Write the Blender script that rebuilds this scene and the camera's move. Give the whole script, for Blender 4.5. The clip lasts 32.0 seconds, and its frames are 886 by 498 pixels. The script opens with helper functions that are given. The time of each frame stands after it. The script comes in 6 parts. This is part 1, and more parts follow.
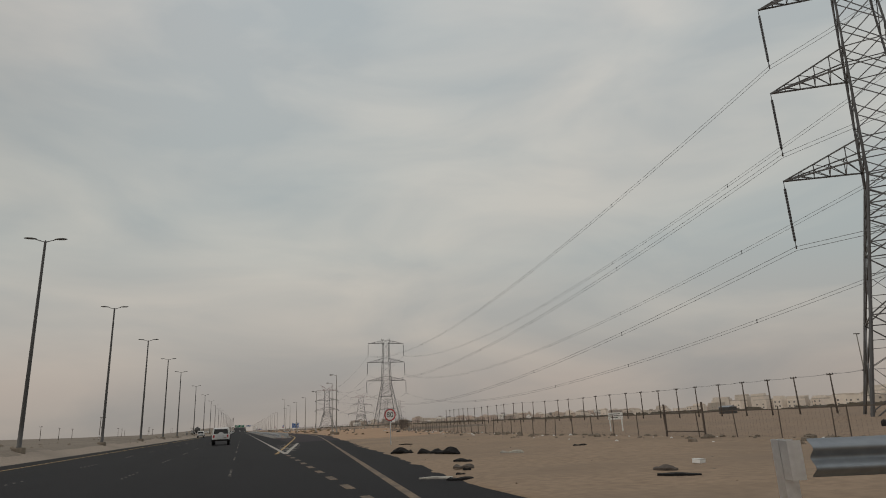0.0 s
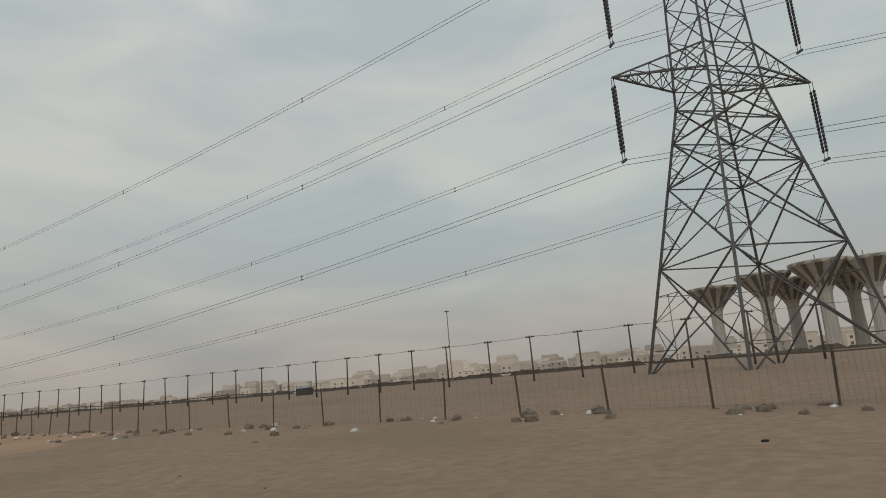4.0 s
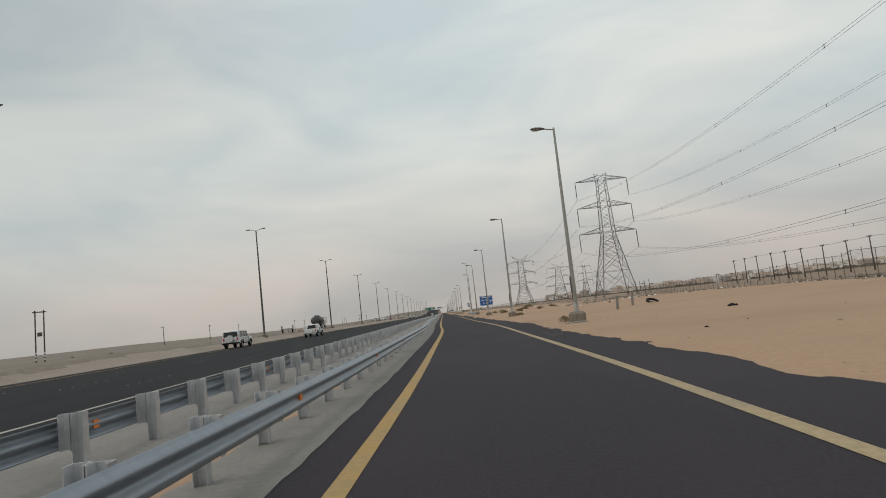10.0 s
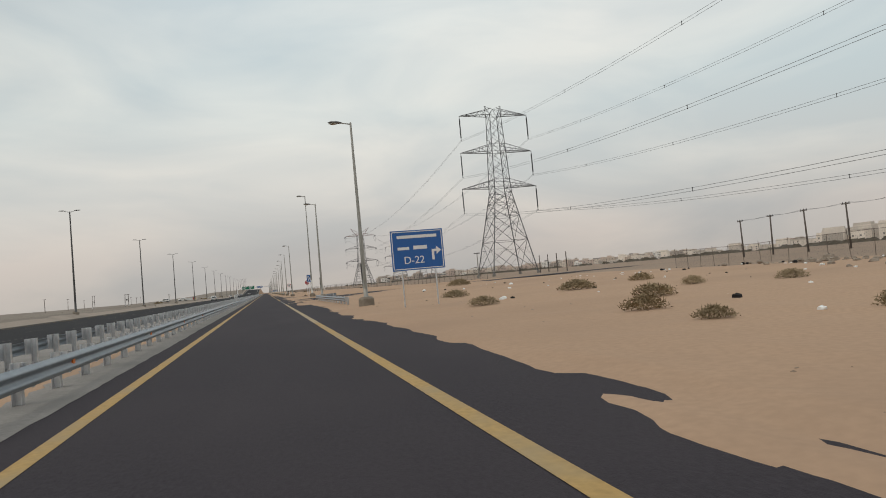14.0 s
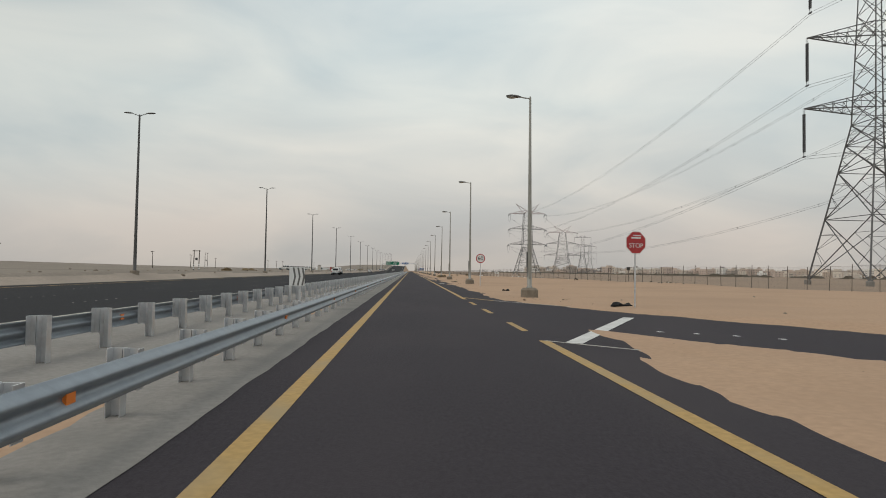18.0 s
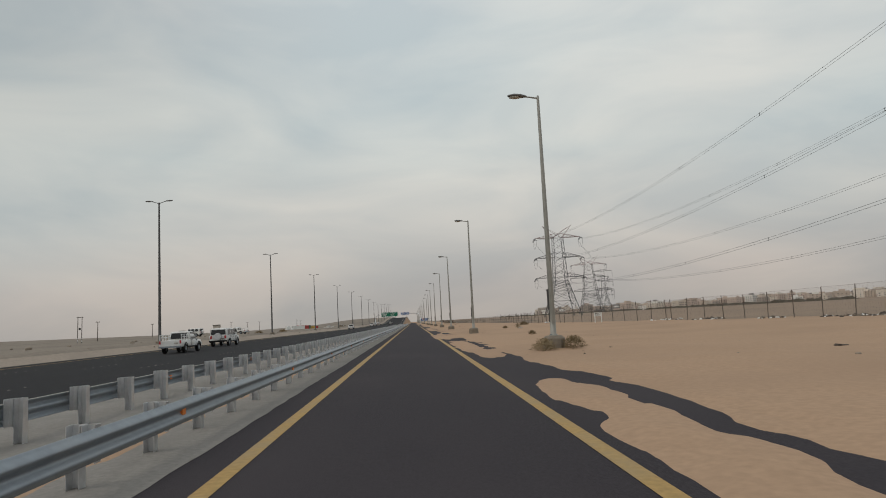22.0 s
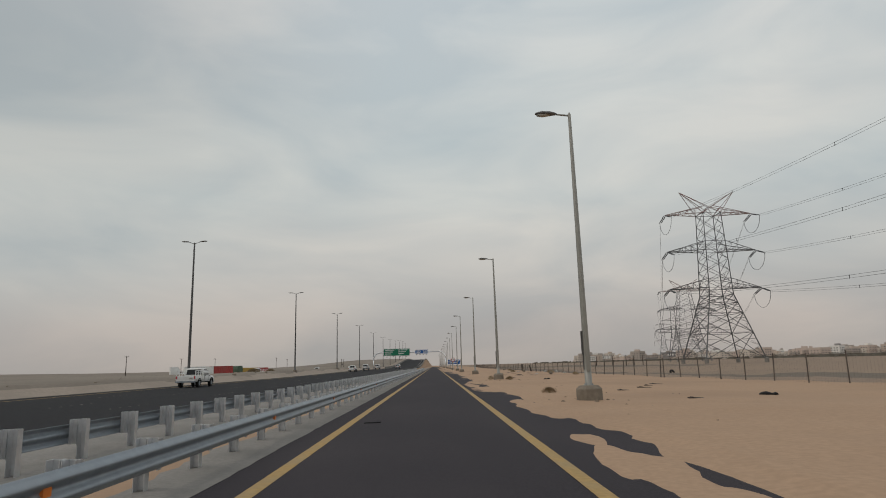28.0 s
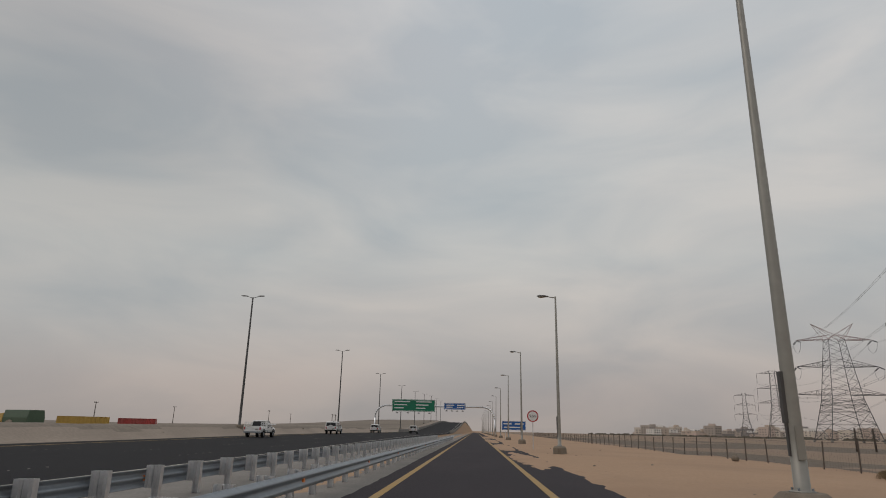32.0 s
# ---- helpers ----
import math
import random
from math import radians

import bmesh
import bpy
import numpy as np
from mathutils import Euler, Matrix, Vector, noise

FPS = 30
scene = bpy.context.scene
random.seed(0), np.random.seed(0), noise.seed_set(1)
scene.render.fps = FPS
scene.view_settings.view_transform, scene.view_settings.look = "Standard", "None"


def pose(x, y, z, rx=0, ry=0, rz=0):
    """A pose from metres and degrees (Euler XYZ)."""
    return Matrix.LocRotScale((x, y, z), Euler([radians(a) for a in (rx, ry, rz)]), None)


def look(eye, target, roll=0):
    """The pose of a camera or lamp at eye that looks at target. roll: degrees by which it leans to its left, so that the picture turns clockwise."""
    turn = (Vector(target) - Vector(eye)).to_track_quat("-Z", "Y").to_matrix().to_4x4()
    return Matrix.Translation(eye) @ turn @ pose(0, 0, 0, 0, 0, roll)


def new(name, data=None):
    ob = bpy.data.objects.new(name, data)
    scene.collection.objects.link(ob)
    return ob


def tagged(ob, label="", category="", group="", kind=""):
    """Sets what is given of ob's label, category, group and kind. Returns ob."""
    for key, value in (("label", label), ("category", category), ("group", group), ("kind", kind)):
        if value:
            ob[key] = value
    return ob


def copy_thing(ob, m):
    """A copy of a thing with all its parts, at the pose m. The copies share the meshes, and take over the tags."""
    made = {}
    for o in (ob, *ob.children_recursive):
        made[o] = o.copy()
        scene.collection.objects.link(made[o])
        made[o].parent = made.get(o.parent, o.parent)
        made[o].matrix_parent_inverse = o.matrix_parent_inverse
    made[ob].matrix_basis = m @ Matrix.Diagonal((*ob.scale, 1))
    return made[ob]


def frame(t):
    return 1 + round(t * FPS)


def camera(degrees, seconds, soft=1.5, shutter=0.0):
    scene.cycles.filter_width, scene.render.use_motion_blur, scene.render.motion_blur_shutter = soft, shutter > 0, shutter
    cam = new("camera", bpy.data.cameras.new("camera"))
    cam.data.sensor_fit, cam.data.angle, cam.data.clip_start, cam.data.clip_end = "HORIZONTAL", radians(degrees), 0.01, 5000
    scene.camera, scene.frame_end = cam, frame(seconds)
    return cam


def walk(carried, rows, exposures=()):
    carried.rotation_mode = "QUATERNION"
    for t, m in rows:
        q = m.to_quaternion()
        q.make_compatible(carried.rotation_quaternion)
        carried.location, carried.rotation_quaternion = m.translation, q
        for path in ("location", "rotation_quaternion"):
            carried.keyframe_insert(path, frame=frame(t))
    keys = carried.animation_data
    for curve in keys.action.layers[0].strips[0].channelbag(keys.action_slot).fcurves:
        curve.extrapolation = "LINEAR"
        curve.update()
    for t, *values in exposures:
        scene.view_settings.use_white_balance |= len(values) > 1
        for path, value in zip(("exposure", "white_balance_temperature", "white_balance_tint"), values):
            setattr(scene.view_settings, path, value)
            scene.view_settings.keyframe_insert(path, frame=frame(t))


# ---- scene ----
cam = camera(70.0, 32.0, soft=1.0)
ROWS = [
    (0, (-12.36, -104.63, 1.415), (-9.44, -95.44, 4.053), -2.5),
    (0.5, (-12.06, -100.05, 1.394), (-8.93, -90.67, 2.875), -3.1),
    (1, (-11.69, -94.85, 1.344), (-8.02, -85.68, 2.933), -2.6),
    (1.5, (-11.51, -89.64, 1.454), (-4.34, -82.95, 3.405), -2.0),
    (2, (-11.26, -85.16, 1.438), (-3.35, -79.48, 3.708), -3.6),
    (2.5, (-10.29, -79.82, 1.472), (-2.28, -74.31, 3.795), -5.0),
    (3.5, (-8.30, -66.50, 1.430), (0.15, -61.40, 3.650), -4.6),
    (4.5, (-6.40, -52.82, 1.400), (2.28, -48.22, 3.42), -4.3),
    (5, (-5.80, -44.95, 1.400), (2.65, -40.62, 4.62), -3.6),
    (5.5, (-5.30, -36.50, 1.400), (3.23, -32.36, 4.577), -4.5),
    (6, (-4.60, -27.60, 1.400), (3.75, -23.11, 4.572), -4.5),
    (6.5, (-3.70, -18.40, 1.400), (4.26, -12.98, 4.087), -2.4),
    (7, (-3.18, -9.44, 1.380), (3.78, -2.60, 3.579), -1.9),
    (7.5, (-2.61, -3.19, 1.380), (3.79, 4.28, 3.157), -4.1),
    (8, (-2.93, 2.99, 1.380), (2.36, 11.38, 2.650), -4.4),
    (8.5, (-2.44, 5.52, 1.380), (1.87, 14.52, 2.118), -4.5),
    (8.8, (-2.50, 6.60, 1.380), (2.38, 15.17, 3.053), -4.5),
    (8.9, (-2.27, 6.70, 1.340), (0.86, 16.13, 2.350), -3.6),
    (9, (-2.26, 6.92, 1.275), (0.68, 16.43, 2.306), -3.5),
    (9.5, (-1.82, 19.21, 1.272), (0.13, 29.00, 1.855), -5.9),
    (10, (-1.53, 30.24, 1.307), (-1.42, 40.19, 2.300), -6.4),
    (10.5, (-1.09, 42.51, 1.264), (-1.53, 52.48, 1.948), -1.9),
    (11, (-0.57, 53.81, 1.280), (-0.57, 63.78, 2.028), -2.5),
    (11.5, (-0.17, 65.58, 1.306), (-0.14, 75.53, 2.250), -3.9),
    (12, (0.00, 77.10, 1.339), (0.15, 87.05, 2.370), -7.0),
    (12.5, (0.21, 89.40, 1.325), (1.15, 99.35, 1.743), -12.6),
    (13, (0.12, 101.14, 1.287), (2.30, 110.89, 1.741), -8.4),
    (13.5, (0.22, 113.53, 1.299), (2.89, 123.15, 1.860), -4.6),
    (15.5, (-0.27, 160.87, 1.316), (2.14, 170.58, 1.059), -11.3),
    (16, (-0.49, 174.19, 1.323), (0.51, 184.13, 1.774), -11.4),
    (16.5, (-0.53, 187.11, 1.328), (1.04, 196.97, 1.935), -12.1),
    (17, (-0.61, 199.33, 1.308), (0.95, 209.19, 1.773), -11.4),
    (17.5, (-0.69, 211.88, 1.282), (0.92, 221.75, 1.406), -6.8),
    (18, (-0.71, 224.53, 1.349), (-0.20, 234.51, 1.698), 0.9),
    (18.5, (-0.68, 236.86, 1.320), (-0.53, 246.85, 1.802), 0.3),
    (19, (-0.60, 249.02, 1.374), (-0.84, 259.01, 1.573), -5.7),
    (19.5, (-0.50, 261.71, 1.369), (-0.21, 271.67, 2.256), 2.2),
    (20, (-0.44, 274.29, 1.396), (-0.43, 284.26, 2.220), 2.1),
    (20.5, (-0.39, 287.24, 1.403), (-0.24, 297.17, 2.517), 0.5),
    (21, (-0.35, 299.95, 1.422), (0.01, 309.88, 2.530), -2.3),
    (21.5, (-0.07, 312.89, 1.430), (-0.05, 322.84, 2.458), -2.2),
    (22, (0.02, 327.10, 1.437), (0.55, 337.02, 2.552), -3.2),
    (22.5, (0.12, 340.62, 1.404), (0.24, 350.57, 2.443), -1.3),
    (23, (0.18, 352.61, 1.406), (0.41, 362.53, 2.636), -1.7),
    (23.5, (0.29, 365.95, 1.411), (0.53, 375.85, 2.817), -0.4),
    (24, (0.22, 379.11, 1.450), (0.48, 389.02, 2.771), -1.3),
    (24.5, (0.25, 393.54, 1.423), (0.24, 403.44, 2.798), -1.2),
    (26.5, (0.17, 448.27, 1.401), (0.41, 458.15, 2.903), -1.8),
    (27, (0.08, 461.27, 1.404), (0.33, 471.12, 3.105), -1.2),
    (27.5, (0.18, 475.26, 1.403), (0.31, 485.12, 3.068), -1.8),
    (28, (0.19, 490.20, 1.384), (0.37, 500.03, 3.191), -1.5),
    (28.5, (0.24, 504.23, 1.407), (0.59, 514.07, 3.177), -1.6),
    (29, (0.32, 518.23, 1.373), (0.48, 528.12, 2.832), -1.4),
    (29.5, (0.32, 532.05, 1.388), (-0.37, 541.89, 3.048), -1.1),
    (30, (0.19, 545.30, 1.388), (-0.33, 555.19, 2.727), -0.6),
    (30.5, (0.06, 558.70, 1.393), (-0.25, 568.61, 2.704), -3.0),
    (31, (0.19, 572.25, 1.380), (-0.14, 582.02, 3.525), -1.5),
    (31.5, (0.10, 585.50, 1.398), (0.02, 595.19, 3.861), -0.5),
    (32, (0.17, 597.58, 1.394), (-0.36, 607.18, 4.148), 1.3),
]
EXPOSURES = [(0, -0.36, 6800, 11), (1, -0.13, 6700, 9), (2.5, -0.11, 6700, 7), (5, -0.34, 6500, 9), (7, -0.3, 6700, 10), (8, -0.1, 6800, 10), (9.3, -0.02, 6350, 7), (10, 0.13, 6450, 8), (11, 0.07, 6500, 9), (12, 0.1, 6500, 9), (16, 0.29, 6500, 9), (17, 0.2, 6500, 9), (18, 0.24, 6500, 8), (19, 0.22, 6500, 8), (20, 0.02, 6500, 8), (22, 0.0, 6500, 9), (28, -0.08, 6500, 10), (30.5, -0.1, 6500, 10), (32, -0.28, 6600, 14)]
walk(cam, [(t, look(e, g, r)) for t, e, g, r in ROWS], EXPOSURES)

# ---- sky and sun ----
SUN_EL, SUN_AZ = radians(50), radians(250)
world = bpy.data.worlds.new("overcast_sky")
scene.world = world
world.use_nodes = True
wn, wl = world.node_tree.nodes, world.node_tree.links
wn.clear()
w_out = wn.new("ShaderNodeOutputWorld")
w_bg = wn.new("ShaderNodeBackground")
w_co = wn.new("ShaderNodeTexCoord")
w_sep = wn.new("ShaderNodeSeparateXYZ")
wl.new(w_co.outputs["Generated"], w_sep.inputs[0])
w_sky = wn.new("ShaderNodeTexSky")
w_sky.sky_type = "NISHITA"
w_sky.sun_disc = False
w_sky.sun_elevation, w_sky.sun_rotation = SUN_EL, SUN_AZ
w_sky.dust_density, w_sky.air_density = 6.0, 1.5
w_dim = wn.new("ShaderNodeVectorMath")
w_dim.operation = "SCALE"
w_dim.inputs["Scale"].default_value = 0.08
wl.new(w_sky.outputs[0], w_dim.inputs[0])
# overcast veil: dusty beige at the horizon, grey above, brighter towards the zenith
w_ramp = wn.new("ShaderNodeValToRGB")
wl.new(w_sep.outputs["Z"], w_ramp.inputs[0])
el = w_ramp.color_ramp.elements
el[0].position, el[0].color = 0.0, (0.465, 0.43, 0.40, 1)
el[1].position, el[1].color = 1.0, (0.70, 0.72, 0.74, 1)
for p, c in ((0.06, (0.51, 0.48, 0.455)), (0.14, (0.585, 0.58, 0.555)), (0.25, (0.625, 0.65, 0.63)), (0.42, (0.65, 0.68, 0.67)), (0.65, (0.69, 0.715, 0.72))):
    e = el.new(p)
    e.color = (*c, 1)
# cloud texture: wide, flattened billows
w_map = wn.new("ShaderNodeMapping")
w_map.inputs["Scale"].default_value = (1.0, 1.0, 3.2)
wl.new(w_co.outputs["Generated"], w_map.inputs[0])
w_noise = wn.new("ShaderNodeTexNoise")
w_noise.inputs["Scale"].default_value = 2.6
w_noise.inputs["Detail"].default_value = 5
w_noise.inputs["Roughness"].default_value = 0.5
w_noise.inputs["Distortion"].default_value = 0.5
wl.new(w_map.outputs[0], w_noise.inputs["Vector"])
w_cl = wn.new("ShaderNodeValToRGB")
wl.new(w_noise.outputs["Fac"], w_cl.inputs[0])
ce = w_cl.color_ramp.elements
ce[0].position, ce[0].color = 0.36, (0.87, 0.91, 0.945, 1)
ce[1].position, ce[1].color = 0.64, (1.13, 1.105, 1.08, 1)
w_mul = wn.new("ShaderNodeMix")
w_mul.data_type, w_mul.blend_type = "RGBA", "MULTIPLY"
w_mul.inputs[0].default_value = 1.0
wl.new(w_ramp.outputs[0], w_mul.inputs[6])
w_noise2 = wn.new("ShaderNodeTexNoise")
w_noise2.inputs["Scale"].default_value = 1.3
w_noise2.inputs["Detail"].default_value = 3
wl.new(w_map.outputs[0], w_noise2.inputs["Vector"])
w_tint = wn.new("ShaderNodeValToRGB")
wl.new(w_noise2.outputs["Fac"], w_tint.inputs[0])
te = w_tint.color_ramp.elements
te[0].position, te[0].color = 0.36, (0.955, 0.992, 1.006, 1)
te[1].position, te[1].color = 0.64, (1.035, 1.012, 1.0, 1)
w_both = wn.new("ShaderNodeMix")
w_both.data_type, w_both.blend_type = "RGBA", "MULTIPLY"
w_both.inputs[0].default_value = 1.0
wl.new(w_cl.outputs[0], w_both.inputs[6])
wl.new(w_tint.outputs[0], w_both.inputs[7])
wl.new(w_both.outputs[2], w_mul.inputs[7])
w_mix = wn.new("ShaderNodeMix")
w_mix.data_type, w_mix.blend_type = "RGBA", "MIX"
w_mix.inputs[0].default_value = 0.88
wl.new(w_dim.outputs[0], w_mix.inputs[6])
wl.new(w_mul.outputs[2], w_mix.inputs[7])
# sky darkened high in the west, mostly to stand for lens vignetting
w_side, w_high, w_dull, w_less = wn.new("ShaderNodeMapRange"), wn.new("ShaderNodeMapRange"), wn.new("ShaderNodeMath"), wn.new("ShaderNodeMath")
w_side.interpolation_type = w_high.interpolation_type = "SMOOTHSTEP"
wl.new(w_sep.outputs["X"], w_side.inputs[0])
wl.new(w_sep.outputs["Z"], w_high.inputs[0])
for node, a, b in ((w_side, 0.0, -0.62), (w_high, 0.08, 0.45)):
    node.inputs[1].default_value, node.inputs[2].default_value = a, b
w_dull.operation, w_less.operation = "MULTIPLY", "MULTIPLY_ADD"
wl.new(w_side.outputs[0], w_dull.inputs[0])
wl.new(w_high.outputs[0], w_dull.inputs[1])
wl.new(w_dull.outputs[0], w_less.inputs[0])
w_less.inputs[1].default_value, w_less.inputs[2].default_value = -0.26, 1.0
w_west = wn.new("ShaderNodeVectorMath")
w_west.operation = "SCALE"
wl.new(w_mix.outputs[2], w_west.inputs[0])
wl.new(w_less.outputs[0], w_west.inputs["Scale"])
wl.new(w_west.outputs[0], w_bg.inputs["Color"])
w_bg.inputs["Strength"].default_value = 1.0
wl.new(w_bg.outputs[0], w_out.inputs[0])

sun = new("sun", bpy.data.lights.new("sun", "SUN"))
sun.data.energy, sun.data.angle, sun.data.color = 0.6, radians(28), (1.0, 0.95, 0.88)
sun.matrix_world = look((100 * math.cos(SUN_EL) * math.sin(SUN_AZ), 100 * math.cos(SUN_EL) * math.cos(SUN_AZ), 100 * math.sin(SUN_EL)), (0, 0, 0))


# ---- materials ----
def mat(name, color, rough=0.7, metal=0.0, var=0.12, scale=6.0, bump=0.0, bump_scale=40.0, stain=None, stain_scale=0.6, stretch=(1, 1, 1), random_tone=0.0):
    """Principled surface with two scales of variation, an optional stain colour and fine relief."""
    m = bpy.data.materials.new(name)
    m.use_nodes = True
    n, l = m.node_tree.nodes, m.node_tree.links
    b = n["Principled BSDF"]
    b.inputs["Roughness"].default_value, b.inputs["Metallic"].default_value = rough, metal
    if rough >= 0.85:
        b.inputs["Specular IOR Level"].default_value = 0.2
    co = n.new("ShaderNodeTexCoord")
    mp = n.new("ShaderNodeMapping")
    mp.inputs["Scale"].default_value = stretch
    geo = n.new("ShaderNodeNewGeometry")
    l.new(geo.outputs["Position"], mp.inputs[0])
    fine, wide = n.new("ShaderNodeTexNoise"), n.new("ShaderNodeTexNoise")
    fine.inputs["Scale"].default_value, fine.inputs["Detail"].default_value = scale, 6
    wide.inputs["Scale"].default_value, wide.inputs["Detail"].default_value = stain_scale, 4
    l.new(mp.outputs[0], fine.inputs["Vector"])
    l.new(mp.outputs[0], wide.inputs["Vector"])
    ramp = n.new("ShaderNodeValToRGB")
    r = ramp.color_ramp.elements
    r[0].position, r[1].position = 0.3, 0.7
    r[0].color = (*[c * (1 - var) for c in color], 1)
    r[1].color = (*[min(1, c * (1 + var)) for c in color], 1)
    l.new(fine.outputs["Fac"], ramp.inputs[0])
    top = ramp.outputs[0]
    mix = n.new("ShaderNodeMix")
    mix.data_type = "RGBA"
    s = stain or [c * (1 - 1.2 * var) for c in color]
    mix.inputs[7].default_value = (*s, 1)
    sr = n.new("ShaderNodeMapRange")
    sr.inputs[1].default_value, sr.inputs[2].default_value = 0.45, 0.75
    l.new(wide.outputs["Fac"], sr.inputs[0])
    l.new(sr.outputs[0], mix.inputs[0])
    l.new(top, mix.inputs[6])
    top = mix.outputs[2]
    if random_tone:
        oi = n.new("ShaderNodeObjectInfo")
        hs = n.new("ShaderNodeHueSaturation")
        mr = n.new("ShaderNodeMapRange")
        mr.inputs[3].default_value, mr.inputs[4].default_value = 1 - random_tone, 1 + random_tone
        l.new(oi.outputs["Random"], mr.inputs[0])
        l.new(mr.outputs[0], hs.inputs["Value"])
        l.new(top, hs.inputs["Color"])
        top = hs.outputs[0]
    l.new(top, b.inputs["Base Color"])
    if bump:
        bt = n.new("ShaderNodeTexNoise")
        bt.inputs["Scale"].default_value, bt.inputs["Detail"].default_value = bump_scale, 5
        l.new(mp.outputs[0], bt.inputs["Vector"])
        bp = n.new("ShaderNodeBump")
        bp.inputs["Strength"].default_value, bp.inputs["Distance"].default_value = bump, 0.02
        l.new(bt.outputs["Fac"], bp.inputs["Height"])
        l.new(bp.outputs[0], b.inputs["Normal"])
    return m


SAND = mat("desert_sand", (0.392, 0.262, 0.171), 0.95, var=0.09, scale=9, bump=0.09, bump_scale=2.6, stain=(0.33, 0.221, 0.147), stain_scale=0.11)
ASPHALT = mat("asphalt", (0.034, 0.0288, 0.0335), 0.9, var=0.22, scale=30, bump=0.35, bump_scale=90, stain=(0.044, 0.037, 0.041), stain_scale=0.35, stretch=(1, 0.4, 1))
HIGHWAY = mat("highway_asphalt", (0.0145, 0.014, 0.016), 0.9, var=0.2, scale=20, bump=0.3, bump_scale=80, stretch=(1, 0.15, 1))
CONCRETE = mat("weathered_concrete", (0.245, 0.228, 0.208), 0.9, var=0.12, scale=14, bump=0.3, bump_scale=50, stain=(0.19, 0.18, 0.165))
BLOCK = mat("lamp_foundation_concrete", (0.23, 0.195, 0.155), 0.9, var=0.15, scale=8, bump=0.4, bump_scale=30, stain=(0.17, 0.14, 0.11), stain_scale=1.5)
YELLOW = mat("yellow_road_paint", (0.37, 0.236, 0.078), 0.8, var=0.16, scale=12, stain=(0.30, 0.225, 0.12), stain_scale=1.2)
LINE_OLD = mat("worn_off_edge_line", (0.20, 0.152, 0.108), 0.85, var=0.25, scale=9, stain=(0.08, 0.075, 0.07), stain_scale=1.2)
STRIP = mat("dull_shoulder_paint", (0.21, 0.195, 0.175), 0.85, var=0.3, scale=14, stain=(0.09, 0.085, 0.08), stain_scale=3.0)
PALE = mat("faded_yellow_road_paint", (0.36, 0.275, 0.155), 0.8, var=0.16, scale=12, stain=(0.26, 0.21, 0.14), stain_scale=1.2)
LINE_WHITE = mat("white_road_paint", (0.56, 0.55, 0.53), 0.75, var=0.12, scale=10, stain=(0.42, 0.41, 0.39), stain_scale=2.0)
CREAM = mat("faded_white_road_paint", (0.40, 0.375, 0.33), 0.8, var=0.2, scale=12, stain=(0.2, 0.19, 0.18), stain_scale=1.5)
GALV = mat("galvanised_steel", (0.235, 0.262, 0.29), 0.46, metal=0.5, var=0.10, scale=7, stain=(0.26, 0.28, 0.30), stain_scale=1.4, bump=0.08)
GALV2 = mat("galvanised_post_steel", (0.66, 0.67, 0.685), 0.3, metal=0.72, var=0.06, scale=14, stain=(0.56, 0.565, 0.575), stain_scale=5.0)
POLE = mat("grey_lamp_pole_steel", (0.30, 0.29, 0.26), 0.5, metal=0.4, var=0.08, scale=5)
POLE_DARK = mat("dark_lamp_pole_steel", (0.085, 0.082, 0.08), 0.55, metal=0.3, var=0.1, scale=5)
LUM = mat("luminaire_grey_cast", (0.13, 0.125, 0.12), 0.5, var=0.08)
LENS = mat("luminaire_lens_glass", (0.42, 0.40, 0.34), 0.25, var=0.05)
LATT = mat("pylon_galvanised_lattice", (0.12, 0.118, 0.12), 0.6, metal=0.35, var=0.12, scale=0.8)
CROWN = mat("faded_red_and_white_lattice", (0.34, 0.27, 0.26), 0.6, var=0.15, scale=0.8, stain=(0.30, 0.12, 0.11), stain_scale=0.5)
INSUL = mat("dark_insulator_glass", (0.05, 0.05, 0.055), 0.35, var=0.1)
WIRE = mat("aluminium_conductor", (0.17, 0.175, 0.185), 0.5, metal=0.3, var=0.05)
WOODP = mat("weathered_utility_pole", (0.11, 0.092, 0.08), 0.85, var=0.15, scale=4)
FENCEP = mat("rusty_fence_post", (0.11, 0.085, 0.07), 0.8, var=0.2, scale=5)
DARKR = mat("black_tyre_rubber", (0.018, 0.017, 0.017), 0.85, var=0.2, scale=10, bump=0.3)
ROCK = mat("dusty_stone", (0.24, 0.20, 0.16), 0.95, var=0.2, scale=6, bump=0.5, bump_scale=12, random_tone=0.25)
CLOD = mat("crusted_sand_clod", (0.27, 0.205, 0.15), 0.95, var=0.2, scale=9, bump=0.4, bump_scale=15)
SHRUB = mat("dry_desert_shrub", (0.265, 0.2, 0.118), 0.95, var=0.3, scale=12, random_tone=0.2)
WHITEP = mat("white_paint", (0.74, 0.74, 0.72), 0.45, var=0.04, scale=3, random_tone=0.08)
CARW = mat("white_car_paint", (0.70, 0.70, 0.69), 0.25, var=0.03, scale=2, stain=(0.6, 0.57, 0.52), stain_scale=0.8)
GLASSD = mat("dark_tinted_glass", (0.02, 0.022, 0.025), 0.08, var=0.05)
SIGNG = mat("green_sign_sheeting", (0.0, 0.16, 0.085), 0.4, var=0.05)
SIGNB = mat("blue_sign_sheeting", (0.012, 0.10, 0.34), 0.4, var=0.05)
SIGNW = mat("white_sign_sheeting", (0.72, 0.72, 0.71), 0.4, var=0.03)
SIGNR = mat("red_sign_sheeting", (0.42, 0.03, 0.035), 0.4, var=0.05)
